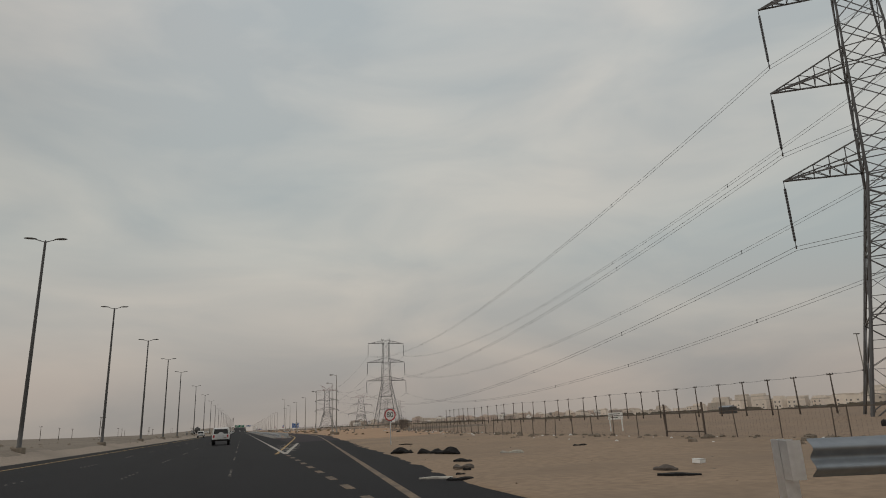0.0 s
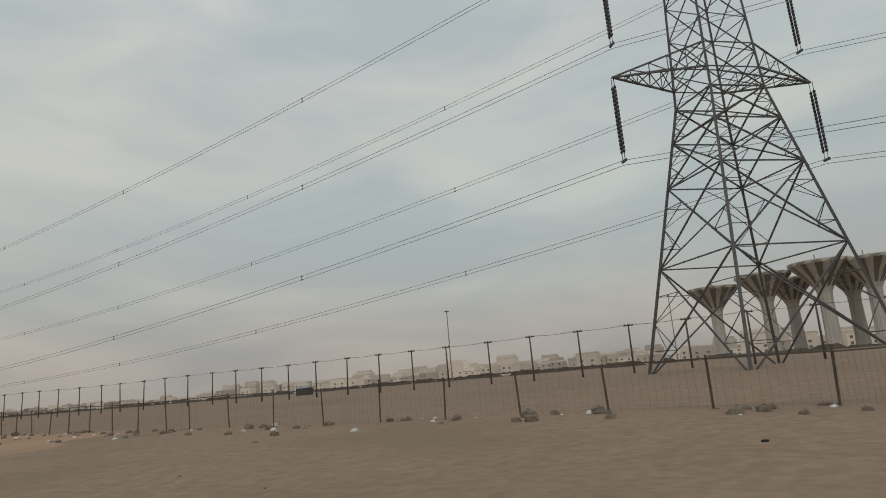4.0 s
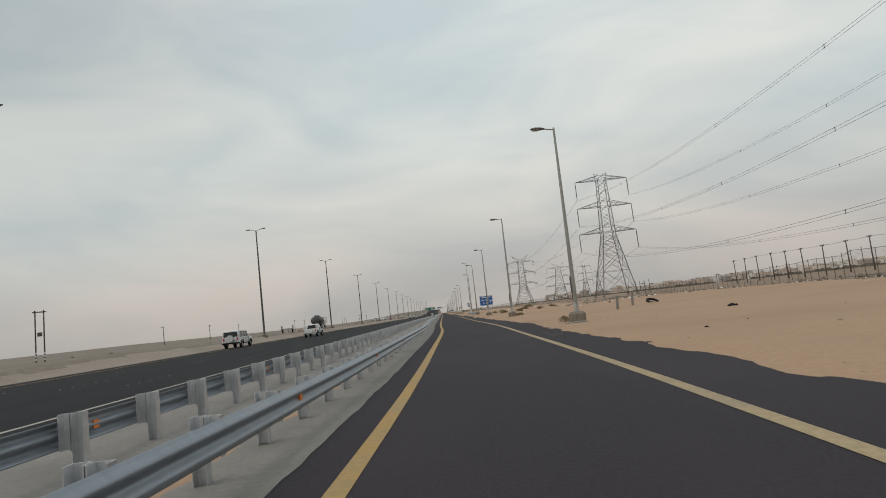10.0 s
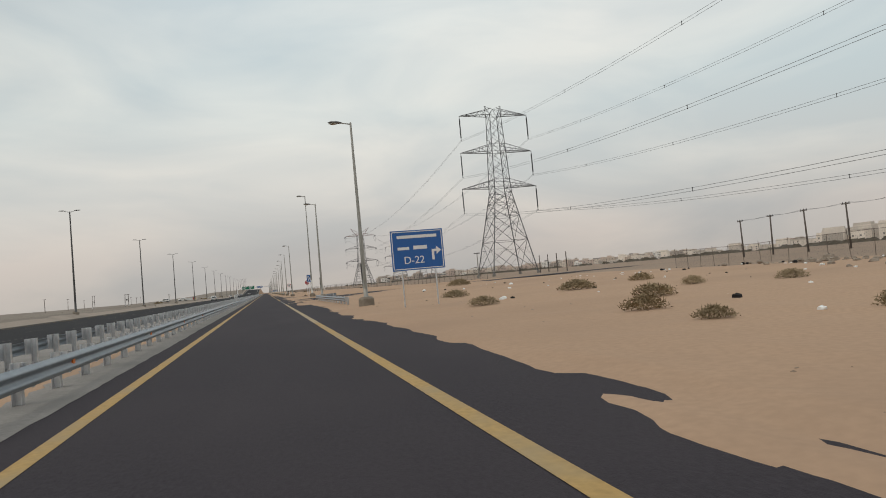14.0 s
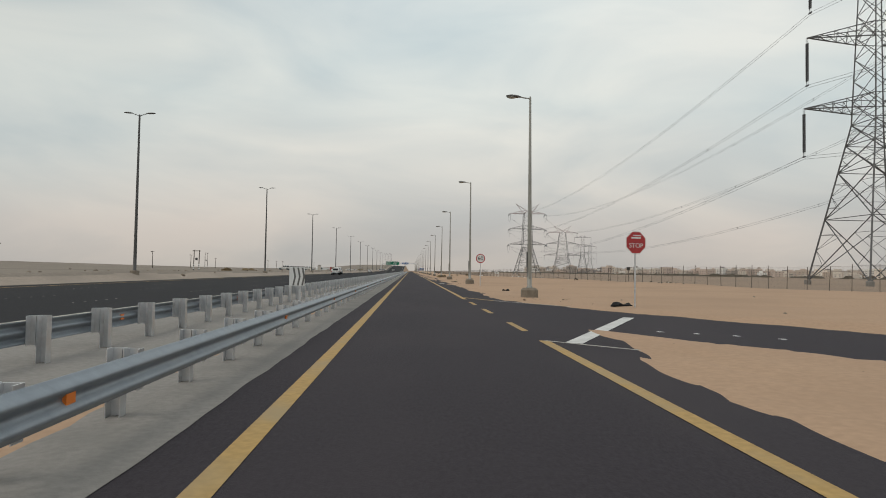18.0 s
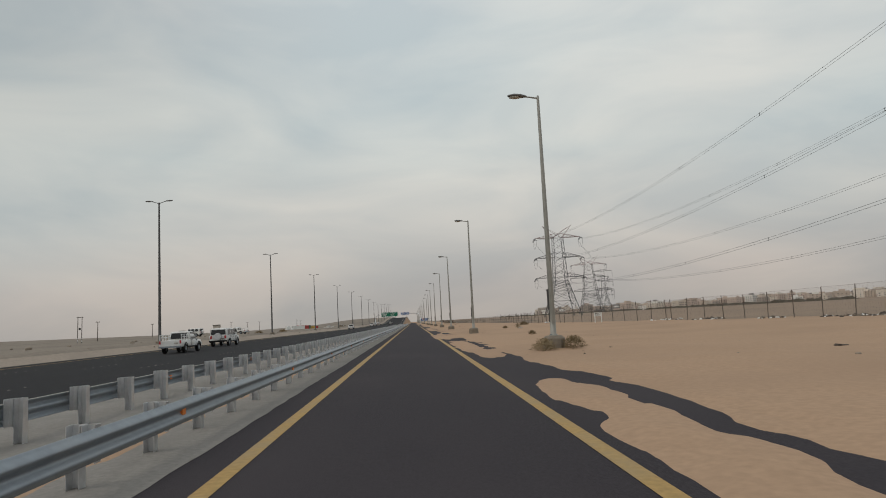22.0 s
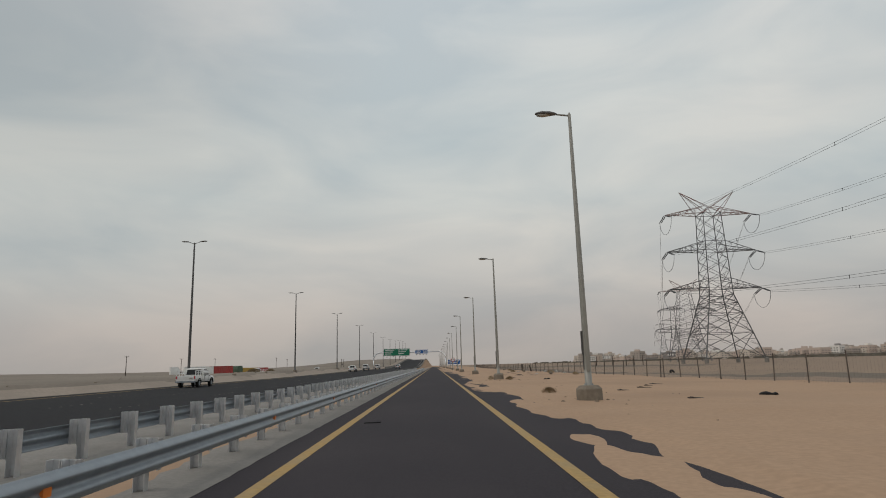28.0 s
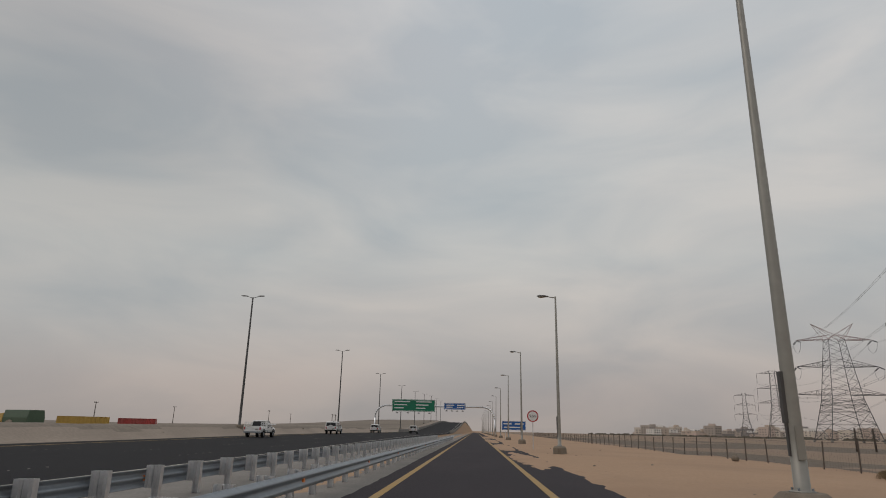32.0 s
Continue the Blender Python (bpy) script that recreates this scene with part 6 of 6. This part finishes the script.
near_fence = lambda rr: (lambda y: (float(fence_x(y)) - abs(rr.gauss(0, 1.6)) + 0.6, y))(rr.uniform(-110, 690))
verge = lambda rr: (lambda y: (float(right_line(y)) + 3.0 + rr.expovariate(0.18), y))(rr.uniform(-105, 690))
left_verge = lambda rr: (-26.5 - rr.expovariate(0.12), rr.uniform(-80, 760))
scatter("stones", "small scattered stones on the sand", "stones", 330, verge, 0.015, 0.05, ROCK, 11)
near_edge = lambda rr: (lambda y: (float(right_line(y)) + 1.9 + rr.expovariate(0.5), y))(rr.uniform(-105, 690))
scatter("sand_clods", "fine clods and pebbles along the sand edge", "pebbles", 1100, near_edge, 0.010, 0.026, CLOD, 19)
near_lamp = lambda rr: (lambda l: (l[0] + rr.gauss(0, 0.9), l[1] + rr.gauss(0, 1.2)))(rr.choice(RIGHT_LAMPS[:22]))
scatter("lamp_foot_clods", "crusted sand clods round the lamp blocks", "pebbles", 420, near_lamp, 0.015, 0.06, CLOD, 20)
scatter("dark_litter", "small dark scraps of litter on the sand", "litter", 110, verge, 0.02, 0.05, DARKR, 12)
scatter("fence_rubble", "pale rubble heaped along the fence", "rubble", 620, near_fence, 0.05, 0.17, ROCK, 13)
scatter("fence_litter", "white plastic litter caught along the fence", "litter", 240, near_fence, 0.03, 0.10, WHITEP, 14)
scatter("left_stones", "dark stones on the far verge", "stones", 240, left_verge, 0.05, 0.22, ROCK, 15)
open_sand = lambda rr: (lambda u: (9 + 30 * u ** 0.7, 108 + 75 * rr.random()))(rr.random())
scatter("pale_litter", "flat white scraps of litter over the sand slope", "litter", 110, open_sand, 0.04, 0.13, WHITEP, 17)
scatter("brown_litter", "brown and dark scraps over the sand slope", "litter", 90, open_sand, 0.04, 0.11, DARKR, 18)
far_fence = lambda rr: (lambda y: (float(fence_x(y)) - abs(rr.gauss(0, 1.0)) + 0.4, y))(rr.uniform(370, 690))
scatter("fence_bags", "pale plastic bags blown against the fence", "litter", 60, far_fence, 0.06, 0.15, WHITEP, 21)
scatter("fence_scraps", "dark boards and scraps lying near the fence", "litter", 60, far_fence, 0.06, 0.18, WOODP, 22)
rubble_bank = lambda rr: (lambda u: (18 + 22 * u + rr.gauss(0, 1.6), 125 + 45 * u + rr.gauss(0, 3)))(rr.random())
scatter("rubble_bank", "bank of broken stone and concrete lumps", "rubble", 150, rubble_bank, 0.07, 0.24, ROCK, 16)


def shrub(m, r, h, seed):
    rr = random.Random(seed)
    t = thing("desert_shrub", "dry brown tangled desert shrub growing in sand", "shrub", m, "desert shrubs")
    bm = bmesh.new()
    for k in range(10):
        a, e = rr.uniform(0, 6.28), rr.uniform(0.3, 1.3)
        p = V(math.cos(a) * math.cos(e) * r * 0.8, math.sin(a) * math.cos(e) * r * 0.8, math.sin(e) * h * 0.8)
        bar(bm, (0, 0, -0.05), p, 0.02, 0.008, 4)
    part("branch_tangle", bm, SHRUB, t)
    bm = bmesh.new()
    for k in range(1000):
        a, e, q = rr.uniform(0, 6.28), rr.uniform(0.0, 1.5), rr.uniform(0.35, 1.0) ** 0.6 * (0.8 + 0.3 * math.sin(3 * rr.random()))
        c = V(math.cos(a) * math.cos(e) * r * q, math.sin(a) * math.cos(e) * r * q, math.sin(e) * h * q + 0.02)
        d = V(rr.uniform(-1, 1), rr.uniform(-1, 1), rr.uniform(-0.2, 1)).normalized() * rr.uniform(0.08, 0.22) * r
        w = d.orthogonal().normalized() * 0.028 * r
        bm.faces.new([bm.verts.new(c - w), bm.verts.new(c + w), bm.verts.new(c + d)])
    tagged(part("twig_mass", bm, SHRUB, t), kind="stuff")


for k, (x, y, r, h) in enumerate(((4.85, 64.1, 0.36, 0.3), (12.5, 402.7, 0.42, 0.6), (4.95, 351.2, 0.5, 0.42), (6.15, 351.5, 0.5, 0.42), (11.0, 403, 0.35, 0.25), (4.5, -3.1, 0.26, 0.16), (8.8, -6.1, 0.3, 0.14), (-31.6, 333, 0.9, 0.5), (-31.2, 330.7, 0.7, 0.35), (-35.5, 364.7, 0.9, 0.45), (-33, 350.5, 0.8, 0.4), (-29.8, 452, 0.9, 0.5), (-30.5, 478, 1.0, 0.5), (-31, 602, 1.1, 0.5), (-30.4, 611, 0.8, 0.4), (5.5, -3.2, 0.28, 0.14), (11, 134, 0.5, 0.3), (14.5, 136, 0.5, 0.3), (18.4, 144, 0.6, 0.3), (16.5, 147, 0.5, 0.3), (8.2, 135.5, 0.4, 0.2), (20, 156, 0.7, 0.35), (8.4, 372, 0.3, 0.25), (2.05, 9.9, 0.4, 0.22), (9, 139, 0.6, 0.3), (12, 143, 0.7, 0.35), (14, 152, 0.9, 0.4), (10.5, 160, 0.8, 0.35), (8.0, 148, 0.6, 0.3), (20, 190, 1.3, 0.6), (13.8, 602, 0.48, 0.30), (6.4, 96.5, 0.5, 0.25), (5.2, 518.5, 0.36, 0.22), (6.4, 543.6, 0.36, 0.22), (18, 430, 0.8, 0.5), (16.4, 579.6, 0.51, 0.32), (17.0, 585, 0.30, 0.38), (5.0, 545.2, 0.3, 0.32), (16.8, 566, 0.42, 0.30), (15.9, 624, 0.42, 0.30))):
    shrub(pose(x, y, float(ground_z(x, y)), 0, 0, 40 * k), r, h, 100 + k)


def tyre(m, r, tilt):
    t = thing("old_tyre", "discarded black tyre lying on the sand", "tyre", m @ pose(0, 0, 0, tilt, 0, 0), "discarded tyres")
    bm = bmesh.new()
    n, k = 20, 8
    rings = [[bm.verts.new(((r - 0.11 + 0.11 * math.cos(2 * math.pi * j / k)) * math.cos(2 * math.pi * i / n), (r - 0.11 + 0.11 * math.cos(2 * math.pi * j / k)) * math.sin(2 * math.pi * i / n), 0.11 + 0.11 * math.sin(2 * math.pi * j / k))) for j in range(k)] for i in range(n)]
    for i in range(n):
        for j in range(k):
            bm.faces.new((rings[i][j], rings[(i + 1) % n][j], rings[(i + 1) % n][(j + 1) % k], rings[i][(j + 1) % k]))
    part("tread", bm, DARKR, t, smooth=True)


for x, y, r, a in ((16.5, 85, 0.55, 25), (17.2, -80.5, 0.32, 80), (12, 0.5, 0.34, 12), (33, 352, 0.4, 70), (26, 560, 0.33, 60)):
    tyre(pose(x, y, float(ground_z(x, y)), 0, 0, 20), r, a)


def scrap(m, L, w, h, material, seed, label, name="tyre_scrap", cat="tyre scrap"):
    """A curled torn strip lying on the ground."""
    rr = random.Random(seed)
    t = thing(name, label, cat, m, "roadside debris")
    bm = bmesh.new()
    prev = None
    n = 9
    for i in range(n + 1):
        u = i / n
        ww = w * rr.uniform(0.55, 1.1) * (0.45 if i in (0, n) else 1)
        z = h * (0.25 + 0.75 * abs(math.sin(4 * u + seed))) * (1 if 0 < i < n else 0.2)
        y = 0.10 * L * math.sin(2.5 * u + seed) + rr.uniform(-0.06, 0.06) * w
        x = L * (u - 0.5)
        k = 0.03 if h > 0.02 else 0.008
        cur = [bm.verts.new((x, y - ww / 2, z * rr.uniform(0, 0.4) - 0.012)), bm.verts.new((x, y - ww / 2, z * rr.uniform(0.2, 0.6) + k)), bm.verts.new((x, y + 0.1 * ww, z + k)), bm.verts.new((x, y + ww / 2, z * 0.5 + k)), bm.verts.new((x, y + ww / 2, -0.012))]
        if prev:
            for q in range(5):
                bm.faces.new((prev[q], prev[(q + 1) % 5], cur[(q + 1) % 5], cur[q]))
        else:
            bm.faces.new(cur)
        prev = cur
    bm.faces.new(prev[::-1])
    part("strip", bm, material, t)


for k, (x, y, L, w, h, rz) in enumerate(((-5.05, -73.67, 1.15, 0.4, 0.26, -45), (-4.33, -75.83, 1.3, 0.35, 0.2, -50), (-3.77, -76.87, 1.4, 0.45, 0.28, -50), (-5.0, -82.7, 0.75, 0.3, 0.08, -50), (-6.2, -86.6, 0.25, 0.08, 0.04, -49), (-7.1, -88.7, 0.7, 0.22, 0.06, -43), (-4.6, -71.2, 0.5, 0.25, 0.12, -45), (-6.7, -87.5, 0.3, 0.06, 0.03, -46), (-1.2, -89.0, 0.9, 0.14, 0.05, -50), (-3.4, -92.4, 0.9, 0.3, 0.03, -40), (-1.8, -85.9, 0.25, 0.12, 0.03, 50), (2.4, -77.5, 0.6, 0.2, 0.05, -40), (-2.0, -62, 0.9, 0.2, 0.04, -40), (7.6, 249, 0.9, 0.35, 0.15, 15), (5.9, 268, 0.5, 0.25, 0.1, -5), (4.6, 300, 0.8, 0.1, 0.04, 0), (12.5, 514, 0.7, 0.3, 0.1, 5), (9.4, 543, 0.5, 0.25, 0.08, 5), (17, 506, 0.6, 0.3, 0.1, 5), (3.3, 121, 0.5, 0.3, 0.04, 30), (9, 28, 0.35, 0.3, 0.15, 30), (7.5, 25, 0.4, 0.25, 0.06, 10), (12, 60, 0.5, 0.3, 0.1, 10), (-1.4, 506.7, 0.42, 0.12, 0.01, 8), (-5.2, 292, 0.5, 0.5, 0.06, 10))):
    z = 0.012 if abs(x) < 2 else max(0.0, float(ground_z(x, y)))
    scrap(pose(x, y, z, 0, 0, rz), L, w, h, DARKR, k, "torn black strip of tyre tread lying on the ground")
for k, (x, y, L, w, h, rz) in enumerate(((-1.8, -79.5, 1.0, 0.07, 0.1, -50), (-7.5, -87.8, 0.85, 0.45, 0.03, -44), (12.6, 401.5, 0.5, 0.3, 0.08, 0), (3.0, 10.4, 0.6, 0.4, 0.06, 20), (5.0, 61.8, 1.1, 0.5, 0.06, 10), (16, 30, 0.8, 0.4, 0.2, 0), (14, 596, 0.6, 0.3, 0.12, 30), (19, 40, 0.7, 0.3, 0.15, 0), (17.2, 588.5, 0.5, 0.4, 0.3, 10), (17.3, 580.4, 0.5, 0.4, 0.35, 60), (17.2, 574.3, 0.35, 0.2, 0.15, 0), (7.7, 563.5, 0.4, 0.2, 0.04, 5), (8.1, 566.0, 0.3, 0.15, 0.04, 5), (13.0, 571, 0.5, 0.2, 0.08, 5))):
    scrap(pose(x, y, max(0.0, float(ground_z(x, y))), 0, 0, rz), L, w, h, CREAM if k != 4 and k != 3 else CONCRETE, 30 + k, "pale broken scrap lying in the sand", "pale_scrap", "debris")
# short marker posts in the sand
for x, y, h in ((11.0, 76, 0.9), (14.2, 83, 1.1), (13.2, 10.0, 1.0), (13.3, -1.5, 0.8), (15, 395, 0.8), (11.2, 40, 0.9)):
    t = thing("marker_post", "short weathered concrete marker post in the sand", "post", pose(x, y, float(ground_z(x, y)), 2, 3, 10), "marker posts")
    bm = bmesh.new()
    bar(bm, (0, 0, -0.2), (0, 0, h), 0.16, 0.14)
    part("shaft", bm, CONCRETE, t)
    bm = bmesh.new()
    box(bm, -0.1, 0.1, -0.1, 0.1, h, h + 0.05)
    part("cap", bm, CONCRETE, t)
# white notice board on legs by the fence
for x, y, s in ((14.0, -62, 1.0), (25, 412, 1.0)):
    t = thing("notice_board", "small white notice board on two legs by the fence", "notice board", pose(x, y, float(ground_z(x, y)), 0, 0, -50 if y < 0 else 0), "notice boards")
    for dx in (-0.45, 0.45):
        bm = bmesh.new()
        bar(bm, (dx, 0, -0.2), (dx, 0, 1.3 * s), 0.07)
        part("leg", bm, WHITEP, t)
    bm = bmesh.new()
    box(bm, -0.55, 0.55, -0.03, 0.03, 0.85, 1.35)
    part("board", bm, WHITEP, t)
    bm = bmesh.new()
    for k in range(3):
        box(bm, -0.42, 0.38 - 0.1 * k, -0.036, -0.031, 1.22 - 0.13 * k, 1.27 - 0.13 * k)
    part("writing_bars", bm, BLACKP, t)
# white lorry cabs beside the trailers
for x, y, rz in ((-61.6, 662.9, 35), (-61.3, 643.9, 32)):
    t = thing("lorry_cab", "white lorry cab parked in front of its trailer", "lorry", pose(x, y, float(ground_z(x, y)), 0, 0, rz - 90), "containers and trucks on the verge")
    bm = bmesh.new()
    loft(bm, ((-1.1, 1.1, 1.05, 0.5, 2.6), (0.5, 1.1, 1.0, 0.5, 2.6), (0.95, 1.05, 0.95, 0.5, 1.5)))
    part("cab_shell", bm, WHITEP, t)
    bm = bmesh.new()
    bm.faces.new([bm.verts.new(p) for p in ((-0.9, 0.66, 2.35), (0.9, 0.66, 2.35), (0.95, 0.92, 1.6), (-0.95, 0.92, 1.6))])
    part("windscreen", bm, GLASSD, t)
    for wx in (-0.95, 0.95):
        wheel(t, wx, 0.1, 0.48)
# brown slab of carpet and a white foam box among the debris
for x, y, rz in ((-6.1, -86.0, -49), (-2.6, -90.8, -55)):
    scrap(pose(x, y, max(0.0, float(ground_z(x, y))), 0, 0, rz), 0.62, 0.3, 0.1, WOODP, 61 + int(x), "brown broken board lying on the sand", "broken_board", "debris")
foam = thing("foam_box", "small white foam box dropped on the sand", "box", pose(-1.0, -90.0, float(ground_z(-1.0, -90.0)), 4, 3, 25))
bm = bmesh.new()
box(bm, -0.15, 0.15, -0.11, 0.11, 0, 0.1)
part("tray", bm, WHITEP, foam, bevel=0.015)
bm = bmesh.new()
box(bm, -0.155, 0.155, -0.115, 0.115, 0.1, 0.115)
part("lid", bm, WHITEP, foam, bevel=0.008)
# grey shed beyond the fence
shed = thing("shed", "low dark grey corrugated shed in the open desert", "shed", pose(150, 85, 0.3, 0, 0, 20) @ Matrix.Diagonal((0.6, 0.6, 0.6, 1)))
bm = bmesh.new()
n = 30
for s in (-3.0, 3.0):
    prev = None
    for i in range(n * 2 + 1):
        x = -4.5 + 9.0 * i / (2 * n)
        d = 0.05 * (1 if (i // 2) % 2 else -1)
        cur = [bm.verts.new((x, s + d, -0.3)), bm.verts.new((x, s + d, 3.4))]
        if prev:
            bm.faces.new((prev[0], cur[0], cur[1], prev[1]))
        prev = cur
part("corrugated_side", bm, POLE_DARK, shed)
for s in (-4.5, 4.5):
    bm = bmesh.new()
    box(bm, s - 0.05, s + 0.05, -3.0, 3.0, -0.3, 3.4)
    part("end_wall", bm, POLE_DARK, shed)
bm = bmesh.new()
prism(bm, [(-4.8, 3.4), (4.8, 3.4), (0, 4.3)], -3.3, 3.3)
part("roof", bm, GALV, shed)
# old sacks and dark timber posts by the far fence
for x, y, s in ((15.2, 598, 0.6), (14.8, 571, 0.5), (16.4, 640, 0.55)):
    t = thing("sack", "bulging brown sack dropped beside the fence", "sack", pose(x, y, float(ground_z(x, y)), 0, 0, 30), "sacks by the fence")
    bm = bmesh.new()
    lathe(bm, [(0.28 * s, -0.05), (0.42 * s, 0.1), (0.45 * s, 0.35 * s), (0.33 * s, 0.6 * s), (0.08 * s, 0.72 * s), (0.14 * s, 0.85 * s)], 12, squash=(1.15, 0.85))
    part("bag", bm, BLOCK, t, smooth=True)
for x, y, z, h, rx, ry in ((16.1, 606.2, 0, 1.25, 2, -4), (17.3, 603.8, 0, 1.2, -3, -14), (49.9, 686.6, 0, 3.0, 0, 1), (52.4, 686.7, 0, 3.0, 0, -2), (54.9, 686.8, 0, 3.0, 0, 1), (59.2, 687, 0, 3.1, 0, 0), (61.7, 687.1, 0, 3.0, 0, -2), (64.4, 687.2, 0, 3.1, 0, 2)):
    t = thing("timber_post", "stout dark timber post standing in desert sand", "post", pose(x, y, float(ground_z(x, y)), rx, ry, 15), "timber posts")
    bm = bmesh.new()
    lathe(bm, [(0.15, -0.3), (0.14, h * 0.6), (0.13, h - 0.05), (0.08, h)], 8, squash=(1.0, 0.8))
    part("shaft", bm, WOODP, t, smooth=True)
    bm = bmesh.new()
    lathe(bm, [(0.16, h * 0.35), (0.16, h * 0.35 + 0.06)], 8, squash=(1.0, 0.8))
    part("wire_band", bm, FENCEP, t)
# stouter gate posts with a top bar in the fence line
gate = thing("fence_gate", "rusty steel gate frame standing in the fence line", "gate", pose(9.3, -76.0, float(ground_z(9.3, -76.0)), 0, 0, 88))
for x in (-1.6, 1.6):
    bm = bmesh.new()
    bar(bm, (x, 0, -0.2), (x, 0, 1.65), 0.09)
    part("gate_post", bm, FENCEP, gate)
for z in (0.25, 1.25):
    bm = bmesh.new()
    bar(bm, (-1.6, 0, z), (1.6, 0, z), 0.05)
    part("gate_rail", bm, FENCEP, gate)
# broken board of concrete by the lamp foot
slab = thing("concrete_slab", "broken flat concrete slab half sunk in sand", "slab", pose(2.3, 9.8, float(ground_z(2.3, 9.8)), 5, -4, 20))
bm = bmesh.new()
box(bm, -0.35, 0.35, -0.22, 0.22, -0.04, 0.06)
part("broken_piece", bm, CONCRETE, slab, bevel=0.015)
bm = bmesh.new()
box(bm, -0.1, 0.25, -0.15, 0.12, 0.06, 0.11)
part("chip", bm, CONCRETE, slab, bevel=0.012)
for k, (x, y, L, rz) in enumerate(((10.2, 521, 0.7, 8), (8.6, 519, 0.5, -5), (11.4, 524, 0.45, 12), (9.0, 512, 0.55, 3), (13.2, 528, 0.8, 5), (10.25, 566.2, 0.55, 3), (10.1, 565.0, 0.4, 8), (9.6, 563.2, 0.5, -3), (9.9, 562.0, 0.5, 6), (8.4, 566.6, 0.3, 0), (9.1, 575.7, 0.4, 3), (11.6, 588.1, 0.6, 3), (7.6, 550.3, 0.3, 4), (7.2, 549.2, 0.25, -6), (12.0, 567, 0.7, 10), (9.5, 561, 0.4, -8), (11.0, 578, 0.6, 4), (14.2, 585, 0.9, 6), (7.6, 449, 0.4, 5), (9.3, 455, 0.5, -6), (10.5, 340, 0.5, 5), (13.0, 346, 0.45, 12), (9.0, 333, 0.35, -10))):
    t = thing("wooden_board", "thin brown wooden board lying flat on the sand", "board", pose(x, y, float(ground_z(x, y)), 2, 3, rz), "loose boards")
    bm = bmesh.new()
    box(bm, -L / 2, L / 2, -0.06, 0.06, -0.01, 0.03)
    part("plank", bm, WOODP, t, bevel=0.006)
    bm = bmesh.new()
    box(bm, -L * 0.3, -L * 0.18, -0.11, 0.1, 0.03, 0.05)
    part("cross_batten", bm, WOODP, t, bevel=0.004)
